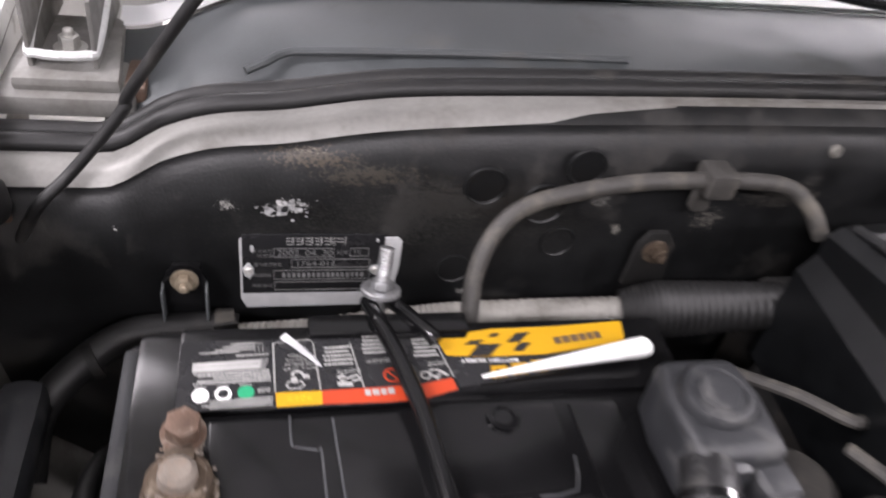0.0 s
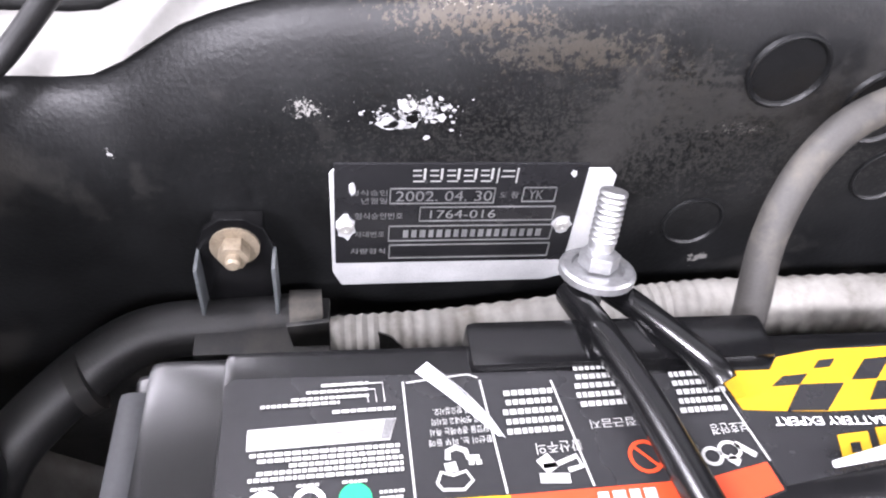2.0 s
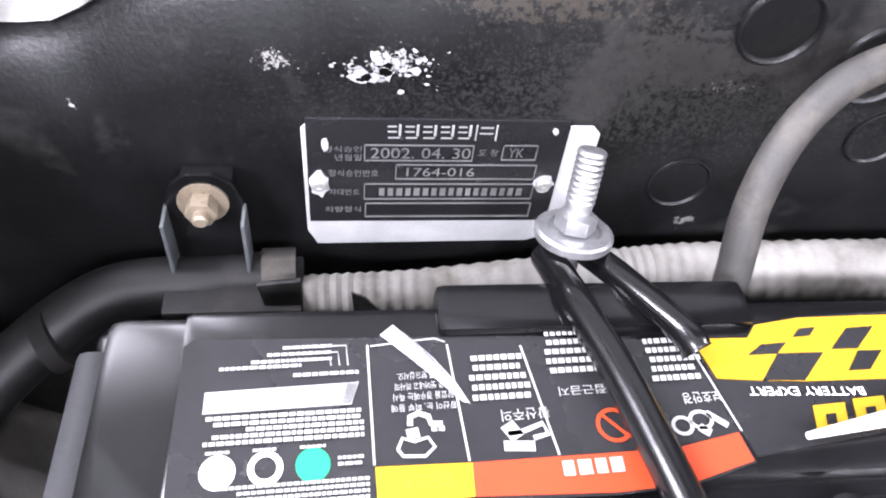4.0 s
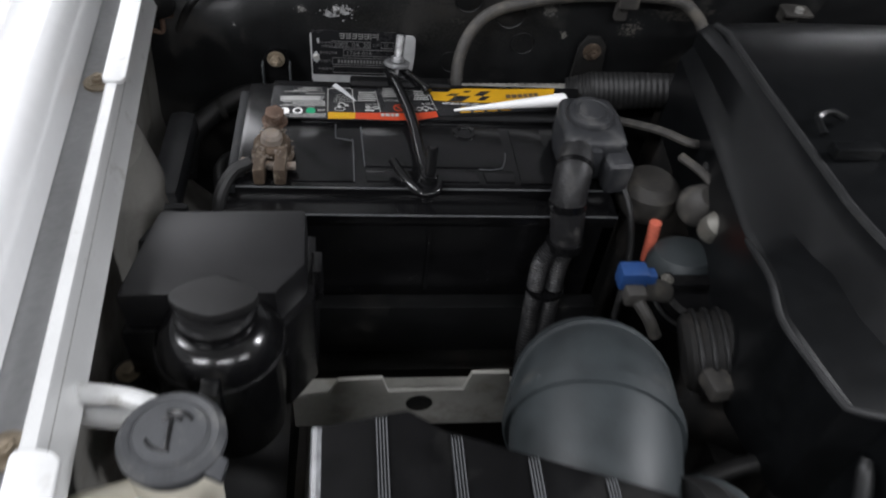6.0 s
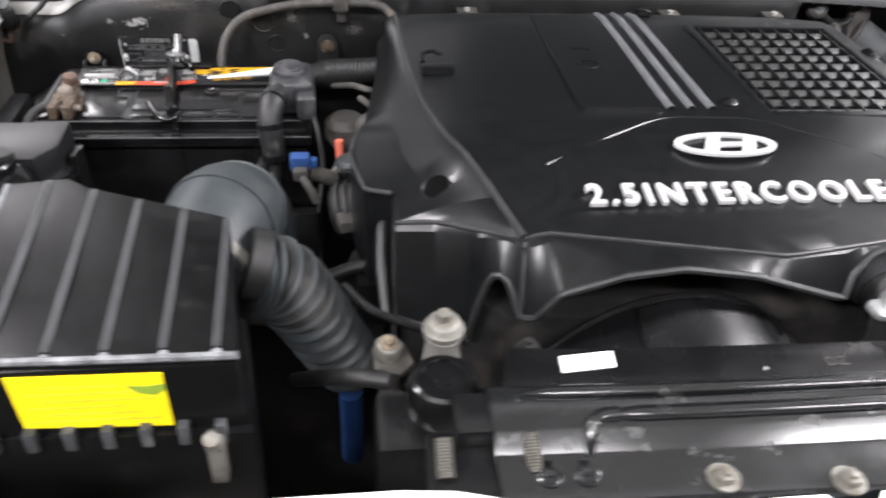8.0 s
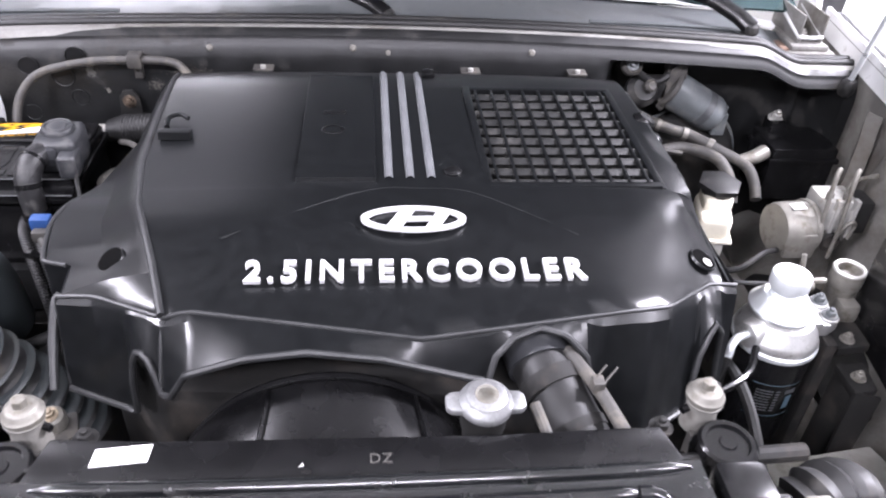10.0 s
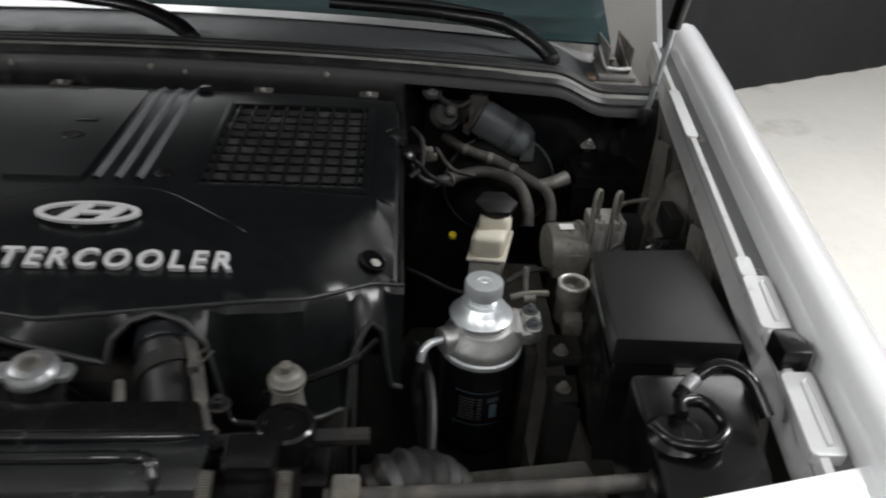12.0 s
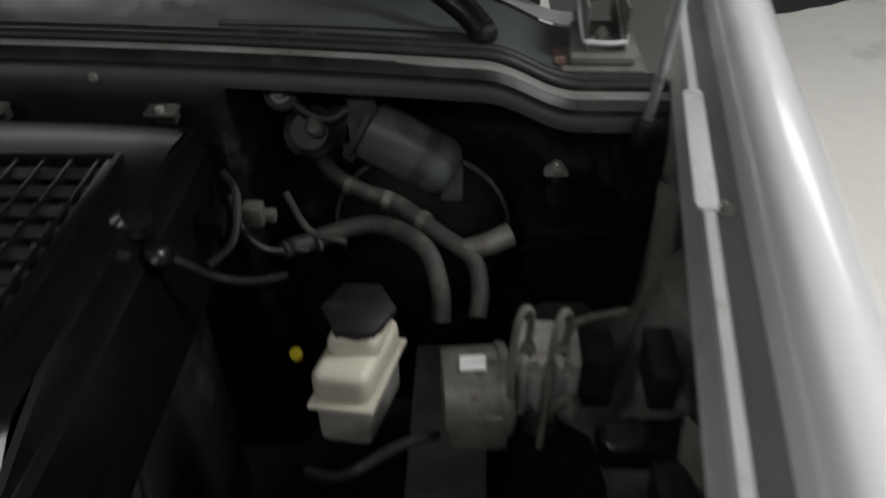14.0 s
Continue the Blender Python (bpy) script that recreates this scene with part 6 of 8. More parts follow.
part("bead", tube([(-0.10, -0.40, 0.8200), (-0.06, -0.44, 0.8205), (-0.05, -0.52, 0.8205), (-0.07, -0.62, 0.8200)], 0.005, 8), M_SHELF, shelf, "pressed bead")
part("bolt", bolt(0.006, (-0.03, -0.46, 0.8205), (0, 0, 1), 0.005), M_DULLZINC, shelf)
# disc on the uncut sheet, black as the shade in a hole
part("drain_hole", lathe([(0.010, 0), (0.010, 0.0006), (0, 0.0006)], (-0.02, -0.55, 0.8202), steps=18), M_VOID, shelf, "black disc for the shade in a drain hole")
solo("front_hose", tube([(-0.11, -0.49, 0.845), (-0.05, -0.50, 0.842), (0.0, -0.505, 0.838), (0.05, -0.50, 0.82)], 0.0075, 12), M_RUBBER, "black rubber hose over the grey shelf", "hose")
solo("lamp_duct", tube([(-0.12, -0.60, 0.86), (-0.06, -0.585, 0.872), (-0.02, -0.60, 0.86), (0.0, -0.64, 0.83)], 0.03, 18), M_HOSE, "grey rubber duct in the front corner", "duct")

# air filter box
air = thing("air_filter_box", (0.1, -0.45, 0.80), "black ribbed air filter box with a yellow sticker", "air filter box")


def lid_z(x, y):
    return 1.0115 + 0.020 * (y + 0.54) / 0.18 * (1 - 0.55 * (x - 0.006) / 0.2)


LID = [(0.006, -0.356), (0.052, -0.346), (0.070, -0.357), (0.187, -0.392), (0.207, -0.541), (0.010, -0.537)]
part("lid", prism([(x, y, lid_z(x, y)) for x, y in LID], -0.035, None, 0.004), M_AIRLID, air, "black lid with long raised ribs")
for xb, yb, xf in ((0.0385, -0.352, 0.0425), (0.0755, -0.362, 0.0800), (0.1130, -0.373, 0.1180), (0.1505, -0.384, 0.1565), (0.1860, -0.396, 0.1920)):
    ridges = []
    for off in (-0.0024, -0.0008, 0.0008, 0.0024):
        ridges.append(strip([[(x + off - 0.0005, y, lid_z(x, y) - 0.0004), (x + off - 0.0002, y, lid_z(x, y) + 0.0013), (x + off + 0.0002, y, lid_z(x, y) + 0.0013), (x + off + 0.0005, y, lid_z(x, y) - 0.0004)] for x, y in [(xb + (xf - xb) * j / 6, yb + (-0.535 - yb) * j / 6) for j in range(7)]]))
    part("rib", join(*ridges), M_RIB, air)
    part("edge_lobe", lathe([(0.0040, -0.002), (0.0044, 0.000), (0.0034, 0.0022), (0, 0.0026)], (xf + 0.0012, -0.5405, 1.0108), (0, -0.6, 1), 14), M_SCUFF, air, "rib end, its highlight put in as pale grey")
part("side_edge", tube([(0.0075, -0.357, 1.0295), (0.0085, -0.45, 1.020), (0.0105, -0.537, 1.0105)], 0.0030, 8, 4), M_SCUFF, air, "side edge, its highlight put in as pale grey")
part("front_edge", tube([(0.008, -0.540, 1.011), (0.06, -0.5415, 1.0112), (0.12, -0.543, 1.0115), (0.208, -0.544, 1.012)], 0.0030, 8, 4), M_SCUFF, air, "front edge, its highlight put in as pale grey")
part("lower_body", prism([(0.002, -0.352), (0.19, -0.388), (0.214, -0.556), (0.002, -0.550)], 0.78, 0.944, 0.004), M_AIRLID, air)
part("face", upright([(0.004, 0.942), (0.212, 0.938), (0.207, 1.008), (0.010, 1.008)], -0.548, -0.538, 0.002), M_AIRLID, air)
part("sticker", upright([(0.057, 0.953), (0.157, 0.949), (0.157, 1.003), (0.056, 1.004)], -0.5492, -0.5482, 0), M_STICKER, air, "yellow caution sticker with faded print and a green stain")
for k in range(6):
    z = 0.958 + k * 0.0068
    part("print_line", upright([(0.064 + 0.01 * (k % 2), z), (0.150 - 0.012 * (k % 3), z), (0.150 - 0.012 * (k % 3), z + 0.0016), (0.064 + 0.01 * (k % 2), z + 0.0016)], -0.5495, -0.5491, 0), M_STICKERTEXT, air)
part("stain", upright([(0.132, 0.992), (0.140, 0.984), (0.150, 0.982), (0.157, 0.987), (0.157, 0.993), (0.145, 0.991)], -0.5496, -0.5491, 0), M_STICKERSTAIN, air, "green stain")
for k in range(7):
    x = 0.030 + k * 0.026
    part("comb_tooth", box(x, x + 0.008, -0.556, -0.5465, 0.934, 0.953, 0.001), M_CAPGREY, air)
part("clip", join(box(0.180, 0.192, -0.566, -0.550, 0.900, 0.945, 0.002), lathe([(0.006, 0), (0.006, 0.012), (0, 0.014)], (0.186, -0.566, 0.945), (0, -0.3, 1), 12)), M_DULLZINC, air, "spring clip")

intake = thing("intake_elbow", (0.17, -0.31, 0.85), "large grey rubber intake elbow behind the filter box", "intake hose")
part("elbow", tube([(0.152, -0.395, 0.958), (0.160, -0.358, 0.966), (0.171, -0.310, 0.962), (0.180, -0.275, 0.928), (0.183, -0.262, 0.86)], [0.046, 0.049, 0.051, 0.050, 0.048], 30), M_GREYRUBBER, intake)
part("collar", tube([(0.1535, -0.388, 0.9595), (0.156, -0.378, 0.962)], 0.0500, 30, 3), M_BAYPAINT, intake, "tan plastic collar")
part("rear_band", tube([(0.1745, -0.297, 0.955), (0.1755, -0.292, 0.951)], 0.0520, 30, 3), M_GREYRUBBER, intake)
part("band", tube([(0.1665, -0.330, 0.9645), (0.169, -0.320, 0.9635)], 0.0535, 30, 3), M_GREYRUBBER, intake)
bellows = thing("intake_bellows", (0.27, -0.46, 0.88), "black corrugated rubber intake bellows", "intake hose")
part("bellows", tube([(0.203, -0.396, 0.962), (0.220, -0.389, 0.950), (0.240, -0.373, 0.905), (0.262, -0.352, 0.840), (0.282, -0.330, 0.775)], 0.0360, 26, 8, ribs=11, depth=0.0130), M_RUBBER, bellows)
run = smooth_path([(0.203, -0.396, 0.962), (0.220, -0.389, 0.950), (0.240, -0.373, 0.905), (0.262, -0.352, 0.840), (0.282, -0.330, 0.775)], 8)
# crest rings in lighter rubber put the ribs' highlights into colour
for k in range(12):
    u = (k + 0.5) / 12 * (len(run) - 1)
    i = min(int(u), len(run) - 2)
    part("rib", lathe([(0.0300, -0.0042), (0.0362, -0.0016), (0.0378, 0.0), (0.0362, 0.0016), (0.0300, 0.0042)], run[i].lerp(run[i + 1], u - i), run[i + 1] - run[i], 26), M_GREYRUBBER, bellows, "dusty rubber rib, paler for the highlight on its crest")
part("cuff", tube([(0.196, -0.394, 0.972), (0.212, -0.393, 0.966)], 0.0325, 24, 3), M_RUBBER, bellows)
solo("blue_hose", tube([(0.283, -0.362, 0.765), (0.284, -0.354, 0.71), (0.284, -0.350, 0.64)], 0.013, 14), M_BLUE, "blue plastic sleeve beside the filter box", "hose")

meter = thing("air_flow_sensor", (0.298, -0.165, 0.88), "black round sensor housing with a blue plug", "sensor")
DX, DY = 0.297, -0.166
part("housing", lathe([(0.027, 0), (0.029, 0.010), (0.0295, 0.022), (0.0285, 0.026), (0.0235, 0.029), (0.0225, 0.0275), (0, 0.0275)], (DX, DY, 0.884), (0.05, -0.15, 1), 32), M_BLACK, meter)
part("band", tube([(DX + 0.0305 * math.cos(2 * math.pi * k / 24), DY - 0.002 + 0.0305 * math.sin(2 * math.pi * k / 24), 0.900 + 0.0045 * math.sin(2 * math.pi * k / 24)) for k in range(25)], 0.0020, 8, 1), M_RUBBER, meter, "dark clamping band")
part("dome", lathe([(0.0300, 0), (0.0290, 0.012), (0.0240, 0.022), (0.0130, 0.027), (0, 0.028)], (DX + 0.001, DY + 0.028, 0.896), (-0.05, 0.25, 1), 30), M_GREYRUBBER, meter, "dusty grey rear dome")
part("bar", box(DX - 0.030, DX + 0.028, DY - 0.006, DY + 0.006, 0.911, 0.920, 0.003), M_BLACK, meter)
part("bolt", bolt(0.0034, (DX - 0.025, DY, 0.920), (0, 0, 1), 0.003), M_DULLZINC, meter)
plug = part("plug", join(box(0.2225, 0.2440, -0.189, -0.174, 0.933, 0.951, 0.003), box(0.2440, 0.2520, -0.186, -0.176, 0.936, 0.946, 0.002)), M_BLUE, meter, "blue plug")
part("plug_end", join(box(0.226, 0.242, -0.200, -0.188, 0.927, 0.941, 0.003), tube([(0.236, -0.198, 0.932), (0.244, -0.208, 0.924), (0.252, -0.214, 0.910)], 0.005, 10)), M_HOSE, plug, "dusty grey plug end")
part("arm", tube([(0.240, -0.184, 0.930), (0.254, -0.178, 0.922), (0.270, -0.172, 0.912)], 0.009, 12), M_HOSE, meter)
solo("pale_wire", tube([(0.317, -0.135, 0.958), (0.313, -0.158, 0.952), (0.310, -0.185, 0.950), (0.312, -0.215, 0.952), (0.330, -0.245, 0.950)], 0.0026, 8), M_WIRE, "pale green wire hanging by the cover", "wire")
finned = thing("finned_actuator", (0.322, -0.215, 0.84), "dusty finned actuator below the engine cover's flank", "actuator")
part("drum", lathe([(0.026, 0), (0.030, 0.004), (0.030, 0.050), (0.024, 0.056), (0, 0.057)], (0.300, -0.222, 0.862), (0.85, -0.1, 0.25), 26), M_DARK, finned)
for k in range(5):
    q = Vector((0.300, -0.222, 0.862)) + Vector((0.85, -0.1, 0.25)).normalized() * (0.008 + 0.009 * k)
    part("fin", lathe([(0.0295, 0), (0.0330, 0.0006), (0.0330, 0.0030), (0.0295, 0.0036)], q, (0.85, -0.1, 0.25), 26), M_RUBBER, finned)
part("bracket", join(prism([(0.318, -0.262), (0.352, -0.250), (0.362, -0.290), (0.336, -0.300)], 0.862, 0.872, 0.003), prism([(0.300, -0.250), (0.318, -0.244), (0.322, -0.268), (0.304, -0.270)], 0.868, 0.882, 0.003)), M_HOSE, finned, "dusty pressed bracket")
solo("cross_hose", tube([(0.235, -0.330, 0.880), (0.262, -0.322, 0.892), (0.290, -0.317, 0.900), (0.322, -0.315, 0.902), (0.338, -0.320, 0.890)], 0.0065, 12), M_RUBBER, "thin black hose crossing beside the intake elbow", "hose")
finned.location += Vector((-0.028, -0.004, 0.042))
flange = thing("cover_foot", (0.318, -0.44, 0.78), "dusty tan boss and stay carrying the cover's front corner", "bracket")
part("boss", lathe([(0.010, 0), (0.0125, 0.003), (0.0125, 0.012), (0.0105, 0.016), (0.006, 0.018), (0, 0.018)], (0.316, -0.440, 0.900), (0.1, -0.2, 1), 20), M_DULLZINC, flange)
part("bolt", bolt(0.0050, (0.317, -0.4435, 0.917), (0.1, -0.2, 1), 0.005), M_BOLT, flange)
part("tab", prism([(0.302, -0.430), (0.332, -0.424), (0.340, -0.450), (0.326, -0.466), (0.304, -0.456)], 0.893, 0.900, 0.002), M_HOSE, flange, "pressed tab")
part("stay", tube([(0.317, -0.448, 0.897), (0.319, -0.456, 0.86), (0.322, -0.466, 0.80), (0.323, -0.470, 0.74)], [0.0095, 0.011, 0.0115, 0.0115], 14, 6), M_HOSE, flange, "dusty stay tube")
solo("salmon_sleeve", tube([(0.278, -0.114, 0.885), (0.277, -0.112, 0.905), (0.276, -0.109, 0.927)], 0.0052, 12), M_REDWIRE, "salmon-red sleeve on a hose end", "wire")
solo("grey_pod", lathe([(0.020, 0), (0.027, 0.01), (0.027, 0.03), (0.018, 0.038), (0, 0.04)], (0.285, -0.06, 0.895), steps=24), M_HOSE, "dusty grey pod between battery and cover", "sensor")
conn = thing("wire_connectors", (0.315, -0.09, 0.92), "dusty plugs and wires beside the engine cover", "connector")
part("loop", join(tube([(0.270, 0.02, 0.935), (0.295, -0.02, 0.955), (0.312, -0.045, 0.962), (0.330, -0.04, 0.955)], 0.004, 8), tube([(0.303, -0.06, 0.958), (0.315, -0.085, 0.960), (0.325, -0.11, 0.955), (0.335, -0.145, 0.95)], 0.004, 8)), M_HOSE, conn)
part("plug", join(lathe([(0.011, 0), (0.012, 0.012), (0.008, 0.02), (0, 0.021)], (0.312, -0.098, 0.932), (0.4, -0.3, 1), 14), box(0.306, 0.326, -0.106, -0.090, 0.926, 0.940, 0.003)), M_HOSE, conn, "dusty plug")
part("second_plug", box(0.318, 0.336, -0.148, -0.124, 0.922, 0.938, 0.004), M_HOSE, conn)
part("beige_plug", join(lathe([(0.010, 0), (0.0125, 0.006), (0.0115, 0.018), (0.006, 0.024), (0, 0.025)], (0.312, -0.130, 0.936), (0.15, -0.35, 1), 16), box(0.318, 0.336, -0.146, -0.132, 0.935, 0.948, 0.003)), M_DULLZINC, conn, "dusty beige plug")
part("dust_boot", lathe([(0.016, 0), (0.019, 0.010), (0.015, 0.022), (0.010, 0.028), (0, 0.028)], (0.312, -0.095, 0.928), (0.2, -0.4, 1), 18), M_HOSE, conn, "dusty rubber boot")
part("cross_lead", tube([(0.318, -0.075, 0.962), (0.332, -0.110, 0.965), (0.345, -0.150, 0.952), (0.350, -0.180, 0.935)], 0.0035, 8), M_RUBBER, conn)
tray = thing("battery_tray", (0.08, -0.1, 0.70), "grimy steel battery tray with a holed light bracket", "tray")
part("tray", box(-0.07, 0.25, -0.13, 0.06, 0.725, 0.745, 0.003), M_DARK, tray)
part("bracket", upright([(-0.025, 0.78), (0.165, 0.78), (0.165, 0.832), (0.152, 0.834), (0.148, 0.856), (0.118, 0.856), (0.113, 0.833), (0.052, 0.831), (0.047, 0.850), (0.012, 0.848), (0.004, 0.828), (-0.025, 0.824)], -0.21, -0.206, 0.001), M_SHELF, tray, "beige-grey slotted bracket")
part("shelf_lip", box(-0.02, 0.165, -0.206, -0.190, 0.818, 0.823, 0.002), M_SHELF, tray)
part("tray_lip", join(box(-0.068, 0.246, -0.118, -0.103, 0.822, 0.8265, 0.0015), box(-0.068, 0.246, -0.119, -0.116, 0.76, 0.8265, 0.001)), M_FIREWALL, tray, "black tray lip")
# dark disc on the bracket paints the hole's shade
part("bracket_hole", lathe([(0.011, 0), (0.011, 0.001), (0, 0.001)], (0.078, -0.2102, 0.815), (0, -1, 0), 20), M_DARK, tray)
solo("lower_motor", join(lathe([(0.035, 0), (0.035, 0.09), (0.025, 0.10), (0, 0.10)], (0.300, -0.25, 0.80), (0.4, -0.1, 1), 26), box(0.29, 0.36, -0.30, -0.22, 0.80, 0.86, 0.01)), M_DARK, "grimy dark actuator below the cover", "actuator")
solo("lower_hose", tube([(0.232, -0.425, 0.855), (0.258, -0.465, 0.900), (0.284, -0.488, 0.924), (0.315, -0.500, 0.930)], 0.0070, 14), M_RUBBER, "dusty black hose end by the front mount", "hose")

# ---- in front of the engine ----
shroud = thing("fan_shroud", (0.57, -0.52, 0.85), "glossy black fan shroud arching behind the radiator", "fan shroud")
rows = []
for k in range(33):
    a = radians(180 - 180 * k / 32)
    c, s = math.cos(a), math.sin(a)
    rows.append([(0.565 + r * c, y, 0.80 + rz * s) for y, r, rz in ((-0.470, 0.150, 0.185), (-0.480, 0.156, 0.190), (-0.520, 0.170, 0.180), (-0.548, 0.185, 0.172), (-0.556, 0.215, 0.170))])
part("shell", strip(rows, 0.003), M_SHROUD, shroud)
part("rim", tube([rows[k][0] for k in range(33)], 0.004, 8, 1), M_SHROUD, shroud, "rounded shroud edge")
for a in (62, 108):
    c, d = math.cos(radians(a)), math.sin(radians(a))
    part("web", strip([[(0.565 + r * c - 0.002, y, 0.80 + rz * d + 0.001), (0.565 + r * c, y, 0.80 + rz * d + 0.005), (0.565 + r * c + 0.002, y, 0.80 + rz * d + 0.001)] for y, r, rz in ((-0.482, 0.156, 0.190), (-0.520, 0.170, 0.180), (-0.548, 0.185, 0.172))]), M_SHROUD, shroud, "moulded web")
part("label", prism([(0.412, -0.566), (0.448, -0.563), (0.449, -0.549), (0.413, -0.552)], 1.0050, 1.0056, 0), M_WHITE, front, "small white paper label")
part("label_text", prism([(0.420, -0.561), (0.436, -0.560), (0.436, -0.557), (0.420, -0.558)], 1.0057, 1.0060, 0), M_ZINC, front)
part("rear_edge", prism([(0.37, -0.580), (0.81, -0.580), (0.80, -0.545), (0.68, -0.548), (0.45, -0.545), (0.38, -0.540)], 0.930, 1.0048, 0.004), M_SHROUD, front)
cast = lettering("DZ", 0.011, 0.0004, Matrix.Translation((0.592, -0.570, 1.0052)), spacing=1.1)
part("cast_mark", cast, M_HOSE, front, "raised cast mark")
part("scuff", prism([(0.546, -0.5715), (0.5495, -0.5708), (0.5485, -0.568)], 1.005, 1.0056, 0), M_PRINT, front)

front.location += Vector((0.006, -0.031, 0.033))

cap = thing("radiator", (0.60, -0.57, 0.50), "black radiator with its bright zinc filler cap", "radiator")
part("tank", box(0.30, 0.90, -0.600, -0.545, 0.50, 0.972, 0.008), M_BLACK, cap, "black radiator top tank")
CX, CY, CZ = 0.6815, -0.556, 1.040
filler = part("cap", join(lathe([(0.0165, 0), (0.0195, 0.002), (0.0200, 0.005), (0.0188, 0.0080), (0.0158, 0.0105), (0.0146, 0.0128), (0.0127, 0.0135), (0, 0.0137)], (CX, CY, CZ), (0, -0.08, 1), 36), *[prism([(CX + d * 0.0290, CY - 0.0055), (CX + d * 0.0255, CY - 0.0088), (CX + d * 0.0125, CY - 0.0100), (CX + d * 0.0125, CY + 0.0100), (CX + d * 0.0255, CY + 0.0088), (CX + d * 0.0290, CY + 0.0055)], CZ + 0.0005, CZ + 0.0065, 0.002) for d in (-1, 1)]), M_CAPZINC, cap, "bright zinc radiator cap with two lugs")
part("neck", lathe([(0.0145, 0), (0.0145, 0.048), (0.0170, 0.056), (0.0170, 0.076), (0, 0.076)], (CX, CY + 0.002, 0.965), steps=28), M_DARK, cap, "dark cast filler neck")
for k in range(3):
    part("printed_ring", lathe([(0.0036 + 0.0021 * k, 0), (0.0045 + 0.0021 * k, 0.0003), (0.0040 + 0.0021 * k, 0.0003)], (CX, CY - 0.0011, CZ + 0.01375), (0, -0.08, 1), 28), M_DULLZINC, filler)
rad = thing("radiator_hose", (0.76, -0.5, 0.95), "black radiator hose with clamp leaving the cover arch", "hose")
part("hose", tube([(0.742, -0.420, 0.990), (0.746, -0.455, 0.985), (0.758, -0.495, 0.975), (0.772, -0.535, 0.962), (0.785, -0.57, 0.94)], 0.026, 24), M_RUBBER, rad)
part("clamp", tube([(0.751, -0.475, 0.981), (0.756, -0.488, 0.977)], 0.0285, 24, 3), M_DARK, rad, "grimy hose clamp")
part("sleeve", tube([(0.741, -0.415, 0.992), (0.7445, -0.442, 0.988), (0.748, -0.462, 0.983)], 0.0295, 24, 5), M_BOOT, rad, "grey steel outlet pipe")
part("stay", tube([(0.768, -0.462, 1.002), (0.786, -0.510, 1.000), (0.802, -0.566, 0.992)], 0.0058, 12), M_HOSE, rad, "dusty steel stay")
part("stay_end", join(bolt(0.006, (0.803, -0.568, 0.993), (0.2, -0.3, 1), 0.004), box(0.793, 0.812, -0.578, -0.560, 0.984, 0.992, 0.002)), M_HOSE, rad)
part("clamp_ear", join(box(0.778, 0.788, -0.512, -0.500, 1.000, 1.012, 0.002), tube([(0.780, -0.505, 1.010), (0.791, -0.496, 1.018)], 0.0010, 6, 2), tube([(0.786, -0.510, 1.010), (0.799, -0.500, 1.019)], 0.0010, 6, 2)), M_HOSE, rad, "wire clamp ears")
part("second_clamp", tube([(0.766, -0.518, 0.967), (0.769, -0.526, 0.964)], 0.0280, 24, 3), M_DARK, rad, "grimy hose clamp")
part("drain_spout", tube([(0.728, -0.525, 1.006), (0.733, -0.545, 1.000), (0.738, -0.562, 0.992)], 0.0045, 10, 4), M_HOSE, rad, "short rubber spout")
solo("cross_tube", tube([(0.81, -0.580, 0.995), (0.86, -0.577, 0.998), (0.93, -0.573, 0.998)], 0.007, 10), M_DARK, "dark cross tube behind the slam panel", "pipe")

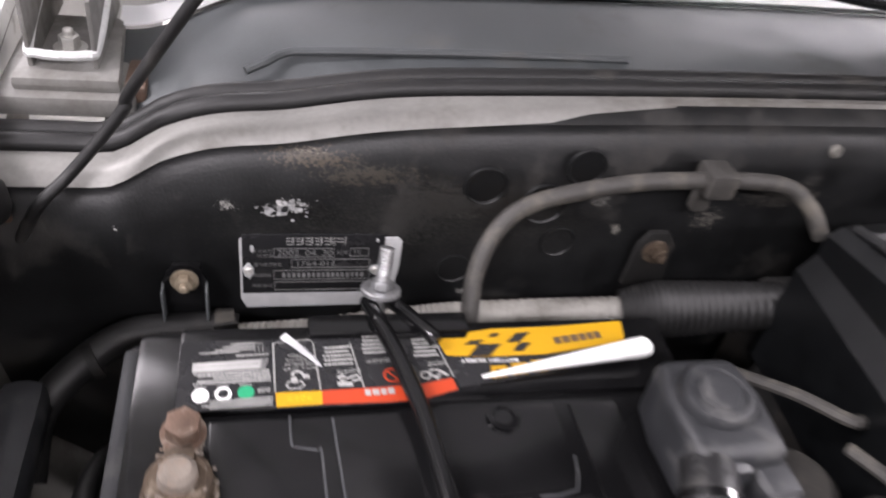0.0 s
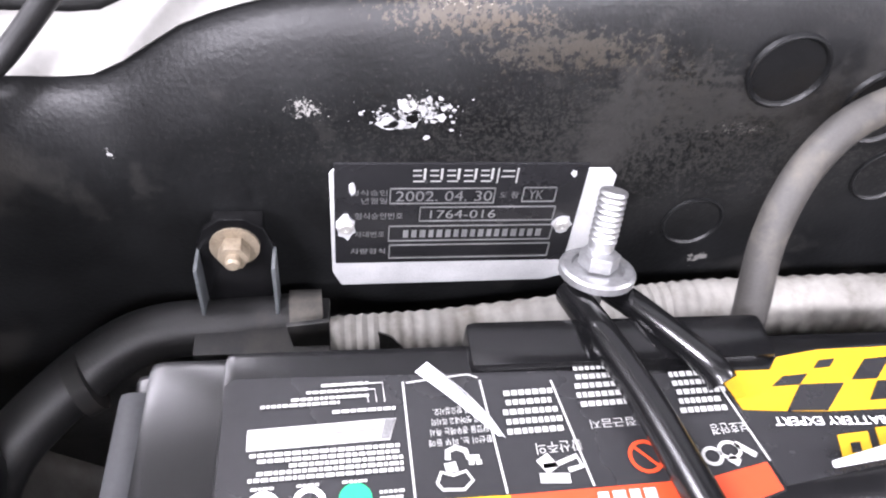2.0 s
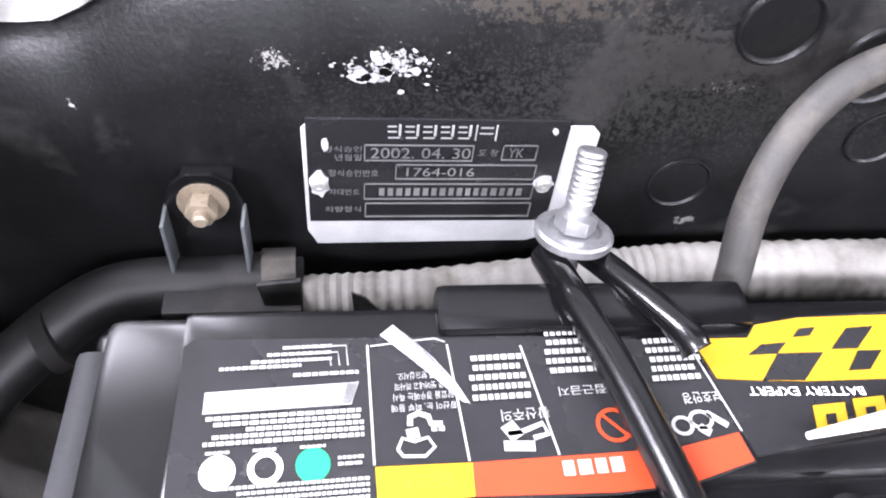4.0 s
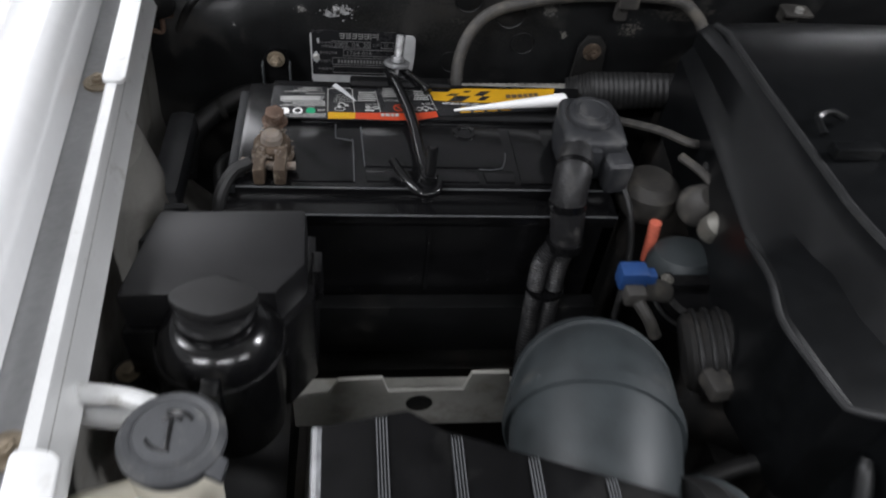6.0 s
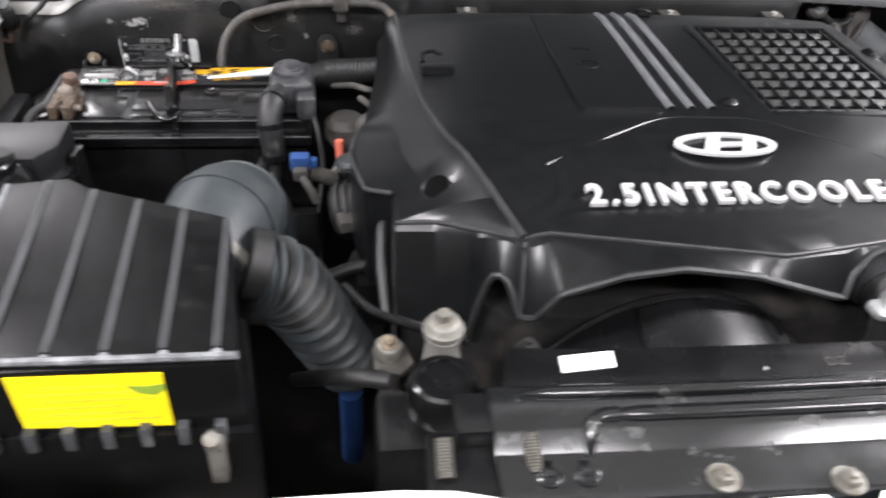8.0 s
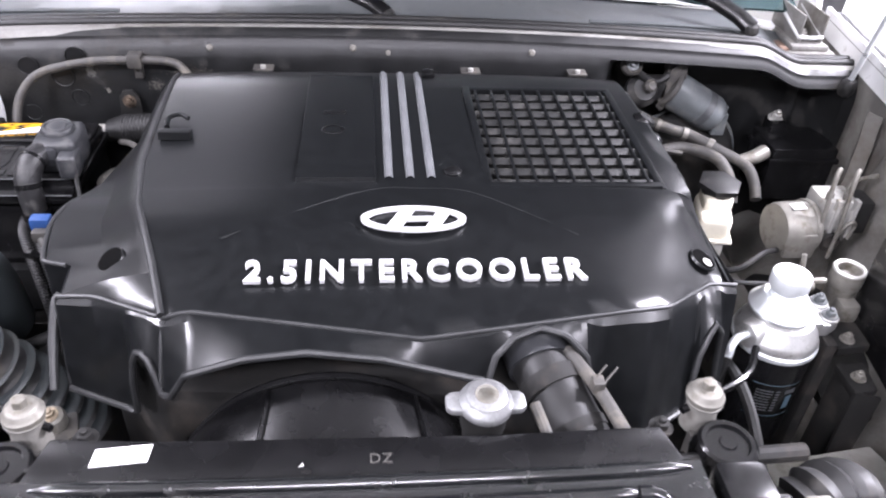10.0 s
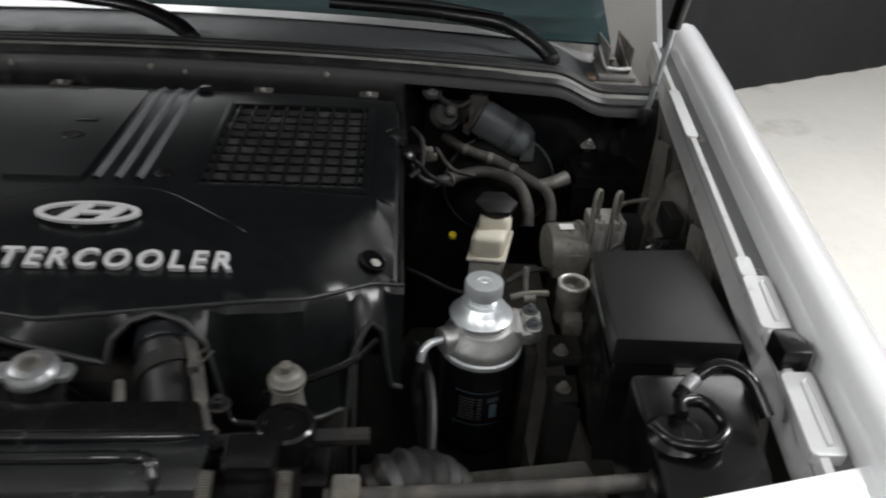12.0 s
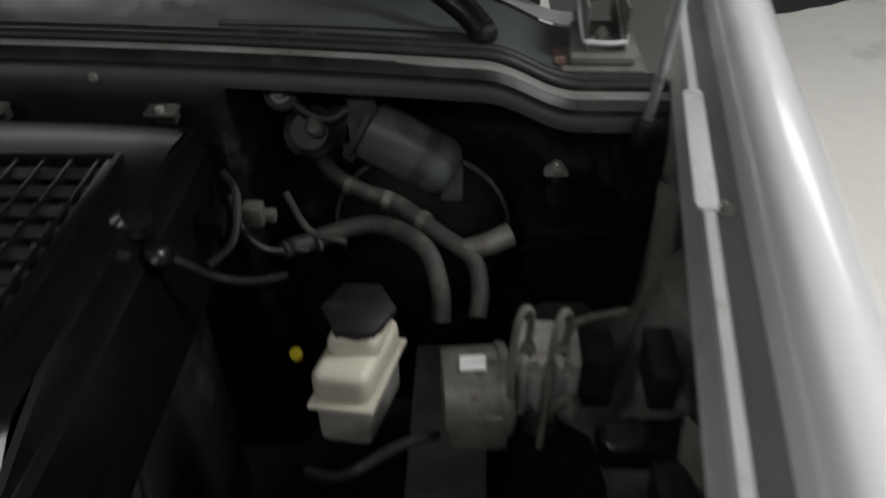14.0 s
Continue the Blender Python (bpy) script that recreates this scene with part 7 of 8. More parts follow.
for side in (1, -1):
    mx = 0.862 if side > 0 else 0.350
    mount = thing("rubber_mount", (mx, -0.53, 0.96), "silver-capped rubber mount on a cream spacer", "mount", "radiator mounts")
    part("cap", join(lathe([(0.0140, 0), (0.0150, 0.003), (0.0150, 0.006), (0.0132, 0.0078), (0.0122, 0.0110), (0.0105, 0.0125), (0.0080, 0.0135), (0, 0.0138)], (mx, -0.530, 1.012), steps=30), hexagon(0.0056, 0.007, (mx, -0.530, 1.0250))), M_DULLZINC, mount, "dull silver domed washer and nut")
    part("spacer", lathe([(0.014, 0), (0.0120, 0.02), (0.0145, 0.028), (0, 0.028)], (mx, -0.531, 0.985), steps=26), M_BAYPAINT, mount, "yellowed spacer")
    part("rubber", lathe([(0.024, 0), (0.026, 0.015), (0.0225, 0.028), (0.020, 0.030), (0.0165, 0.030), (0.0155, 0.0275), (0.007, 0.0275), (0.006, 0.029), (0, 0.029)], (mx + 0.004 * side, -0.572, 0.982), steps=28), M_GLOSS, mount, "black rubber cushion")
    part("leg", join(box(mx - 0.012, mx + 0.012, -0.585, -0.540, 0.84, 0.99, 0.004), box(mx - 0.020 - 0.012 * side, mx + 0.006 - 0.012 * side, -0.60, -0.575, 0.86, 0.975, 0.004)), M_HOSE, mount, "grimy bracket leg")
    part("clip_block", join(box(mx - 0.028 * side - 0.007, mx - 0.028 * side + 0.007, -0.612, -0.590, 0.955, 1.000, 0.003), box(mx - 0.034 * side - 0.004, mx - 0.034 * side + 0.004, -0.606, -0.586, 0.985, 1.008, 0.002), box(mx - 0.024 * side - 0.004, mx - 0.024 * side + 0.004, -0.616, -0.600, 0.940, 0.962, 0.002)), M_CREAM if side < 0 else M_BAYPAINT, mount, "cracked cream plastic clip")
    part("wire_stay", tube([(mx + 0.018 * -side, -0.535, 1.005), (mx + 0.045 * -side * -1, -0.505, 1.010), (mx + 0.07 * -side * -1, -0.47, 1.008)], 0.0032, 8), M_GLOSS, mount)
    latch = thing("bonnet_latch", (mx - 0.005, -0.63, 0.97), "black bonnet catch bracket with ribbed springs", "latch", "bonnet catches")
    lx = mx - 0.012 * side
    part("plate", join(prism([(lx - 0.034, -0.628), (lx + 0.034, -0.628), (lx + 0.040, -0.710), (lx - 0.040, -0.710)], 1.012, 1.026, 0.003), box(lx - 0.018, lx + 0.018, -0.642, -0.610, 1.016, 1.040, 0.005)), M_BLACK, latch)
    for sx in (-0.026, 0.026):
        part("spring", tube([(lx + sx, -0.662, 1.026), (lx + sx, -0.642, 1.036)], 0.0056, 12, 4, ribs=12, depth=0.0014), M_DULLZINC, latch, "ribbed dull spring")
        part("bolt", bolt(0.0066, (lx + sx, -0.690, 1.026), (0, 0, 1), 0.006), M_DULLZINC, latch)
for bx, bz in ((0.404, 1.024), (0.815, 1.018)):
    solo("support_bolt", bolt(0.0058, (bx, -0.562, bz), (0, 0, 1), 0.006), M_DARK, "dull zinc bolt on the radiator support", "bolt", "support bolts")
bar = thing("tube_bar", (1.03, -0.63, 0.99), "dusty grey tube along the silver front panel", "pipe")
part("tube", tube([(0.90, -0.632, 0.998), (0.98, -0.630, 1.000), (1.06, -0.626, 1.001), (1.13, -0.618, 0.999), (1.17, -0.61, 0.992)], 0.0068, 14), M_HOSE, bar)
part("end_buffer", lathe([(0.017, 0), (0.019, 0.008), (0.019, 0.020), (0.014, 0.026), (0.010, 0.028), (0, 0.0285)], (1.150, -0.622, 0.985), (0.2, -0.1, 1), 22), M_RUBBER, bar, "black rubber end")
part("clip", box(0.905, 0.925, -0.640, -0.618, 0.990, 1.008, 0.003), M_DULLZINC, bar)
solo("dark_fan_duct", tube([(0.92, -0.60, 0.93), (0.955, -0.585, 0.955), (0.99, -0.575, 0.93), (1.0, -0.57, 0.86)], 0.030, 20, 8, ribs=14, depth=0.004), M_RUBBER, "black ribbed duct in the front corner", "duct")
shelf = thing("wing_shelf", (1.12, -0.55, 0.76), "dusty grey shelf of the inner wing", "panel")
part("sheet", prism([(1.02, -0.42), (1.17, -0.40), (1.26, -0.70), (0.98, -0.70)], 0.76, 0.78, 0.004), M_SHELF, shelf)
part("bead", tube([(1.05, -0.45, 0.780), (1.08, -0.50, 0.7805), (1.10, -0.58, 0.7805), (1.14, -0.66, 0.780)], 0.005, 8), M_SHELF, shelf, "pressed bead")
part("bolt", bolt(0.006, (1.13, -0.50, 0.7805), (0, 0, 1), 0.005), M_DULLZINC, shelf)

# ---- right of the engine ----
fuel = thing("fuel_filter", (1.045, -0.335, 0.75), "aluminium fuel filter head with primer pump on a black canister", "fuel filter")
FX, FYY = 1.046, -0.335
part("primer", lathe([(0.0165, -0.004), (0.0165, 0.004), (0.0172, 0.0045), (0.0172, 0.0060), (0.0165, 0.0065), (0.0165, 0.0085), (0.0172, 0.0090), (0.0172, 0.0105), (0.0190, 0.0115), (0.0208, 0.0125), (0.0208, 0.0255), (0.0196, 0.0275), (0.0075, 0.0280), (0.0065, 0.0262), (0.0035, 0.0262), (0.0025, 0.0272), (0, 0.0272)], (FX - 0.002, FYY + 0.006, 0.948), (0, 0.02, 1), 36), M_CHROME, fuel, "bright zinc primer button")
part("primer_flange", lathe([(0.0330, 0), (0.0350, 0.001), (0.0352, 0.0035), (0.0338, 0.0050), (0.0310, 0.0065), (0.0262, 0.0145), (0.0225, 0.0190), (0, 0.0190)], (FX - 0.002, FYY + 0.004, 0.931), (0, 0.02, 1), 40), M_CHROME, fuel, "bright pressed flange")
part("neck", lathe([(0.0325, 0), (0.0325, 0.008), (0.0305, 0.009), (0.0305, 0.012)], (FX - 0.001, FYY + 0.003, 0.921), (0, 0.02, 1), 36), M_ALU, fuel)
head = part("head", join(lathe([(0.044, 0), (0.045, 0.005), (0.0420, 0.012), (0.0365, 0.020), (0.0335, 0.026), (0, 0.026)], (FX, FYY, 0.898), steps=40), prism([(FX + 0.018, FYY - 0.012), (FX + 0.054, FYY - 0.010), (FX + 0.068, FYY - 0.002), (FX + 0.070, FYY + 0.034), (FX + 0.058, FYY + 0.042), (FX + 0.020, FYY + 0.028)], 0.900, 0.916, 0.003), box(FX + 0.030, FX + 0.044, FYY - 0.012, FYY + 0.032, 0.912, 0.921, 0.002)), M_ALU, fuel, "cast aluminium head")
part("inlet_boss", lathe([(0.0130, -0.012), (0.0150, 0.0), (0.0150, 0.016), (0.0138, 0.018), (0.0, 0.018)], (FX - 0.030, FYY - 0.010, 0.911), (-0.86, -0.45, 0.05), 22), M_ALU, head)
part("nozzle", tube([(FX - 0.044, FYY - 0.018, 0.914), (FX - 0.058, FYY - 0.024, 0.913), (FX - 0.066, FYY - 0.031, 0.908), (FX - 0.069, FYY - 0.036, 0.898)], 0.0045, 12), M_CHROME, fuel, "bright bent nozzle")
for dy in (0.002, 0.027):
    part("bolt_boss", lathe([(0.0105, 0), (0.0105, 0.004), (0.0092, 0.005), (0, 0.005)], (FX + 0.057, FYY + dy, 0.915), steps=20), M_ALU, head)
    part("bolt", bolt(0.0058, (FX + 0.057, FYY + dy, 0.920), (0, 0, 1), 0.006), M_MOTOR, fuel, "dark hexagon bolt")
part("rim", lathe([(0.0455, 0), (0.0465, 0.002), (0.0465, 0.006), (0.044, 0.008)], (FX, FYY, 0.891), steps=36), M_CHROME, fuel)
part("canister", lathe([(0.036, 0), (0.043, 0.008), (0.0445, 0.02), (0.0445, 0.138), (0, 0.138)], (FX, FYY, 0.755), steps=36), M_GLOSS, fuel, "glossy black canister")


def on_can(u, v):
    a = u / 0.0447
    return (FX + 0.0448 * math.sin(a), FYY - 0.0448 * math.cos(a), v)


tagged(part("printed_band", fine_print([(-0.024, -0.006, 0.820 + k * 0.0042, 0.0022) for k in range(8)] + [(-0.003, 0.002, 0.820 + k * 0.0042, 0.0022) for k in range(8)], on_can, 3, 0.35, (1.2, 3.0)), M_CAPGREY, fuel), "grey unreadable print", kind="stuff")
part("printed_mark", strip([[on_can(u, z) for z in (0.822, 0.832, 0.842)] for u in (0.0115, 0.014, 0.017, 0.020)]), M_CANBLUE, fuel, "pale blue printed badge")
part("badge_bar", strip([[on_can(u, z) for z in (0.845, 0.852)] for u in (0.008, 0.012, 0.016, 0.0215)]), M_CAPGREY, fuel)
for z in (0.812, 0.859):
    part("border_line", strip([[on_can(u, z + h) for h in (0.0, 0.0007)] for u in (-0.030, -0.022, -0.014, -0.006, 0.002, 0.010, 0.018, 0.026)]), M_CANBLUE, fuel)
part("lead", tube([(FX - 0.066, FYY - 0.030, 0.903), (FX - 0.070, FYY - 0.036, 0.86), (FX - 0.060, FYY - 0.04, 0.78)], 0.006, 10), M_RUBBER, fuel)

ps = thing("power_steering_reservoir", (1.09, -0.09, 0.82), "cream plastic fluid reservoir with a black hexagonal cap", "reservoir")
part("bottle", join(prism([(1.057, -0.104), (1.1055, -0.109), (1.127, -0.036), (1.078, -0.030)], 0.853, 0.889, 0.011, 4), prism([(1.069, -0.083), (1.112, -0.084), (1.122, -0.040), (1.079, -0.036)], 0.880, 0.907, 0.010, 4)), M_CREAM, ps)
part("seam", prism([(1.0535, -0.109), (1.1090, -0.115), (1.1310, -0.030), (1.0745, -0.024)], 0.851, 0.8560, 0.002), M_CREAM, ps, "moulded seam")
part("base", prism([(1.058, -0.102), (1.104, -0.107), (1.125, -0.036), (1.080, -0.031)], 0.80, 0.852, 0.008), M_SHELF, ps)
part("cap", join(lathe([(0.0225, 0), (0.024, 0.004), (0.024, 0.008), (0.022, 0.010)], (1.0955, -0.058, 0.903), (0, -0.06, 1), 16), lathe([(0.029, 0), (0.0310, 0.002), (0.0310, 0.009), (0.0275, 0.011), (0, 0.0115)], (1.0955, -0.058, 0.911), (0, -0.06, 1), 6)), M_RUBBER, ps, "black hexagonal cap")

ps.location += Vector((-0.003, 0.016, -0.008))

box_r = thing("fuse_box", (1.235, -0.32, 0.88), "black fuse box with a plain lid", "fuse box")
part("lid", prism([(1.172, -0.276, 0.984), (1.288, -0.268, 0.984), (1.258, -0.482, 1.022), (1.143, -0.478, 1.022)], -0.030, None, 0.004), M_LID, box_r, "satin black lid")
part("lower_body", prism([(1.176, -0.272), (1.284, -0.266), (1.254, -0.476), (1.149, -0.473)], 0.86, 0.962, 0.003), M_BLACK, box_r)
part("skirt", prism([(1.150, -0.462), (1.256, -0.468), (1.255, -0.478), (1.148, -0.475)], 0.940, 0.996, 0.002), M_BLACK, box_r)
part("catch", box(1.204, 1.226, -0.486, -0.476, 0.976, 0.988, 0.002), M_ZINC, box_r, "grey catch")
part("stay_edge", tube([(1.168, -0.292, 0.978), (1.158, -0.350, 0.986), (1.148, -0.430, 0.996)], 0.0012, 6, 3), M_SCUFF, box_r, "lid edge in a paler grey")
can = thing("charcoal_canister", (1.24, -0.50, 0.80), "black box with looped rubber hoses in the front corner", "canister")
part("housing", prism([(1.176, -0.424), (1.300, -0.418), (1.262, -0.625), (1.165, -0.625)], 0.80, 0.925, 0.008), M_GLOSS, can)
part("loop_hose", tube([(1.175, -0.505, 0.930), (1.190, -0.530, 0.935), (1.222, -0.535, 0.938), (1.240, -0.515, 0.942), (1.228, -0.488, 0.946), (1.205, -0.490, 0.948), (1.200, -0.505, 0.946)], 0.0068, 12), M_GLOSS, can, "glossy black looped hose")
part("far_hose", tube([(1.205, -0.480, 0.944), (1.222, -0.465, 0.955), (1.250, -0.455, 0.965), (1.275, -0.470, 0.962), (1.288, -0.50, 0.94)], 0.0072, 12), M_GLOSS, can, "glossy black hose")
part("joint", tube([(1.212, -0.474, 0.950), (1.224, -0.4645, 0.956)], 0.0082, 12, 3), M_CAPZINC, can, "dull metal joint")
part("coil", lathe([(0.026, 0), (0.028, 0.006), (0.022, 0.011), (0, 0.012)], (1.195, -0.515, 0.924), steps=24), M_BLACK, can)

can.location, can.scale = (1.196, -0.583, 0.921), (0.8, 0.8, 0.8)

motor = thing("wiper_motor", (1.12, 0.13, 0.92), "grey wiper motor bolted to the firewall", "motor")
motor_at, motor_way = Vector((1.080, 0.168, 0.952)), Vector((0.85, -0.10, -0.46))
part("cylinder", lathe([(0.020, -0.004), (0.029, 0.0), (0.0305, 0.012), (0.0305, 0.088), (0.028, 0.094), (0.026, 0.098), (0.012, 0.099), (0.011, 0.104), (0, 0.105)], motor_at, motor_way, 30), M_MOTOR, motor)
part("tag", lathe([(0.0308, 0.062), (0.0309, 0.063), (0.0309, 0.074), (0.0308, 0.075)], motor_at, motor_way, 30), M_CAPGREY, motor, "faded paper band")
part("flange", lathe([(0.031, 0), (0.034, 0.003), (0.034, 0.006), (0.030, 0.009)], motor_at - motor_way * 0.004, motor_way, 30), M_HOSE, motor, "dusty flange")
part("strap", upright([(1.060, 0.925), (1.070, 0.918), (1.098, 0.975), (1.096, 0.992), (1.086, 0.998), (1.072, 0.990)], 0.150, 0.154, 0.001), M_HOSE, motor, "dusty mounting strap")
part("end_box", join(box(1.158, 1.180, 0.140, 0.165, 0.880, 0.918, 0.003), lathe([(0.007, 0), (0.007, 0.010), (0, 0.011)], (1.172, 0.150, 0.918), steps=14)), M_MOTOR, motor)
part("gearcase", join(lathe([(0.024, 0), (0.026, 0.006), (0.026, 0.016), (0.018, 0.024), (0, 0.025)], (1.030, 0.162, 0.945), (0.1, -0.8, 0.6), 24), box(1.030, 1.075, 0.150, 0.185, 0.935, 0.968, 0.006)), M_RUBBER, motor, "grimy gearbox casing")
part("gear_shaft", lathe([(0.010, 0), (0.010, 0.012), (0.006, 0.016), (0, 0.016)], (1.038, 0.146, 0.960), (0.1, -0.8, 0.6), 16), M_HOSE, motor)
part("link", tube([(1.012, 0.152, 0.990), (1.030, 0.150, 0.975), (1.052, 0.150, 0.968), (1.075, 0.158, 0.978)], 0.006, 10), M_RUBBER, motor, "grimy link arm")
for q in ((1.008, 0.158, 0.990), (1.082, 0.168, 0.985)):
    mount = part("mount", lathe([(0.0165, 0), (0.0165, 0.008), (0.0130, 0.012), (0.0105, 0.010), (0, 0.010)], q, (0, -0.8, 0.6), 22), M_HOSE, motor, "dusty rubber mount")
    part("bolt", bolt(0.0065, (q[0], q[1] - 0.008, q[2] + 0.006), (0, -0.8, 0.6), 0.006), M_MOTOR, mount)
motor.location += Vector((-0.005, 0.0, 0.007))
hoses = thing("heater_hoses", (1.1, 0.03, 0.90), "dusty grey rubber hoses crossing behind the reservoir", "hose")
part("upper_hose", tube([(1.030, 0.115, 0.945), (1.050, 0.088, 0.942), (1.080, 0.070, 0.937), (1.112, 0.058, 0.932), (1.155, 0.026, 0.920), (1.186, 0.004, 0.910), (1.194, -0.020, 0.895), (1.192, -0.045, 0.878)], 0.0085, 14), M_HOSE, hoses)
part("lower_hose", tube([(1.008, -0.002, 0.92), (1.030, 0.018, 0.915), (1.065, 0.036, 0.918), (1.100, 0.038, 0.920), (1.140, 0.010, 0.918), (1.156, -0.020, 0.895), (1.158, -0.04, 0.868)], 0.0092, 14), M_HOSE, hoses)
for q0, q1 in (((1.098, 0.062, 0.9345), (1.106, 0.060, 0.933)), ((1.135, 0.042, 0.9265), (1.142, 0.037, 0.925)), ((1.060, 0.079, 0.9405), (1.066, 0.0765, 0.9395))):
    part("clip", tube([q0, q1], 0.0098, 14, 3), M_DULLZINC, hoses, "pale hose clip")
part("elbow", tube([(1.178, 0.012, 0.913), (1.200, 0.014, 0.918), (1.222, 0.024, 0.922)], [0.0095, 0.011, 0.012], 14), M_DULLZINC, hoses, "beige plastic elbow")
part("joint", tube([(1.034, 0.020, 0.9152), (1.036, 0.0215, 0.9155)], 0.0125, 14, 3), M_BAYPAINT, hoses, "beige hose joint")
part("thin_line", tube([(0.960, 0.02, 0.965), (0.975, -0.005, 0.945), (0.995, -0.008, 0.925), (1.030, 0.005, 0.915)], 0.0045, 10), M_RUBBER, hoses)
hoses.location += Vector((-0.001, 0.062, -0.034))
master = thing("brake_master_cylinder", (1.22, -0.08, 0.83), "dusty zinc brake unit with bent steel pipes", "brake unit")
part("body", join(lathe([(0.034, 0), (0.036, 0.006), (0.036, 0.050), (0.033, 0.054), (0.0, 0.054)], (1.163, -0.092, 0.868), (1, 0.1, 0.0), 32), box(1.168, 1.214, -0.126, -0.060, 0.838, 0.878, 0.006)), M_DULLZINC, master, "dusty cast body")
part("end_ring", lathe([(0.0375, 0), (0.0385, 0.002), (0.0385, 0.006), (0.0375, 0.008)], (1.206, -0.0875, 0.868), (1, 0.1, 0.0), 28), M_DULLZINC, master)
block = part("valve_block", join(box(1.219, 1.268, -0.100, -0.055, 0.850, 0.915, 0.003), box(1.223, 1.264, -0.106, -0.098, 0.872, 0.905, 0.002)), M_ZINC, master, "pale cast valve block")
for vx in (1.224, 1.236, 1.250, 1.262):
    part("fin", box(vx - 0.0028, vx + 0.0028, -0.109, -0.098, 0.862, 0.921, 0.001), M_ZINC, block)
part("port", lathe([(0.014, 0), (0.015, 0.003), (0.011, 0.007), (0.009, 0.004), (0, 0.004)], (1.240, -0.108, 0.856), (0, -1, 0.2), 22), M_DARK, block, "dark round port")
for vx, vz in ((1.224, 0.925), (1.250, 0.923)):
    part("union_nut", hexagon(0.0058, 0.010, (vx + 0.003, -0.092, vz - 0.010)), M_DULLZINC, block)
for x0, top in ((1.215, 0.962), (1.243, 0.960)):
    part("pipe", tube([(x0 - 0.003, -0.118, 0.835), (x0 - 0.001, -0.116, 0.880), (x0, -0.108, 0.935), (x0 + 0.004, -0.100, top), (x0 + 0.010, -0.094, top + 0.001), (x0 + 0.013, -0.090, top - 0.012), (x0 + 0.012, -0.090, 0.918)], 0.0030, 10), M_DULLZINC, master, "bent steel brake pipe")
part("long_pipe", tube([(1.254, -0.088, 0.905), (1.257, -0.082, 0.925), (1.266, -0.076, 0.934), (1.290, -0.070, 0.937), (1.303, -0.068, 0.938)], 0.0032, 10), M_DULLZINC, master, "bent steel brake pipe")
part("bent_pipe", tube([(1.246, -0.112, 0.862), (1.249, -0.116, 0.885), (1.258, -0.116, 0.893), (1.266, -0.112, 0.884), (1.264, -0.110, 0.862)], 0.0026, 10), M_DULLZINC, master, "bent steel brake pipe")
part("dark_coupling", box(1.268, 1.296, -0.098, -0.060, 0.860, 0.912, 0.005), M_DARK, master, "dark coupling")
part("tag", prism([(1.176, -0.102), (1.196, -0.100), (1.196, -0.086), (1.176, -0.088)], 0.9046, 0.9056, 0), M_WHITE, master, "small white paper tag")
relay = thing("control_unit", (1.29, 0.1, 0.84), "dark box bolted in the rear corner", "control unit")
part("housing", box(1.236, 1.345, 0.085, 0.165, 0.80, 0.893, 0.004), M_BLACK, relay)
part("cover_lip", box(1.232, 1.349, 0.081, 0.169, 0.868, 0.876, 0.002), M_BLACK, relay)
part("tab", box(1.258, 1.284, 0.150, 0.180, 0.885, 0.905, 0.002), M_BLACK, relay)
part("bolt", bolt(0.0080, (1.270, 0.168, 0.905), (0, -0.3, 1), 0.010), M_ZINC, relay, "zinc bolt")
valve = thing("vacuum_valve", (1.15, -0.27, 0.86), "dusty cast valve with ring and bolts beside the filter", "valve")
part("body", join(lathe([(0.016, 0), (0.017, 0.004), (0.017, 0.030), (0.019, 0.036), (0.019, 0.050), (0.018, 0.053), (0.0135, 0.053), (0.013, 0.044), (0, 0.044)], (1.160, -0.262, 0.876), (0, -0.05, 1), 26), box(1.148, 1.172, -0.296, -0.270, 0.872, 0.898, 0.006), lathe([(0.005, 0), (0.005, 0.004), (0, 0.004)], (1.157, -0.263, 0.920), steps=10)), M_DULLZINC, valve, "dusty cast valve body")
part("ring", tube([(1.160 + 0.0168 * math.cos(2 * math.pi * k / 20), -0.264 + 0.0168 * math.sin(2 * math.pi * k / 20), 0.9295) for k in range(21)], 0.0024, 8, 1), M_ZINC, valve, "pale rim")
part("bracket", join(prism([(1.122, -0.345), (1.164, -0.340), (1.166, -0.300), (1.130, -0.298)], 0.868, 0.880, 0.003), prism([(1.124, -0.395), (1.152, -0.390), (1.158, -0.348), (1.122, -0.350)], 0.850, 0.862, 0.003), upright([(1.124, 0.70), (1.150, 0.70), (1.154, 0.855), (1.120, 0.865)], -0.398, -0.394, 0.001)), M_DARK, valve, "grimy pressed bracket")
part("linkage", join(tube([(1.085, -0.275, 0.915), (1.105, -0.272, 0.918), (1.130, -0.270, 0.918)], 0.004, 8), tube([(1.103, -0.255, 0.945), (1.104, -0.262, 0.92), (1.106, -0.275, 0.90)], 0.0032, 8), lathe([(0.008, 0), (0.008, 0.014), (0, 0.014)], (1.100, -0.272, 0.912), (1, 0, 0), 14)), M_DULLZINC, valve, "steel linkage")
for q in ((1.140, -0.330, 0.880), (1.138, -0.372, 0.862)):
    part("bolt", bolt(0.0055, q, (0, 0, 1), 0.006), M_DULLZINC, valve)
solo("filter_bracket", join(box(1.095, 1.108, -0.36, -0.30, 0.70, 0.90, 0.003), box(1.125, 1.150, -0.39, -0.35, 0.62, 0.86, 0.004)), M_DARK, "dark steel filter bracket", "bracket")
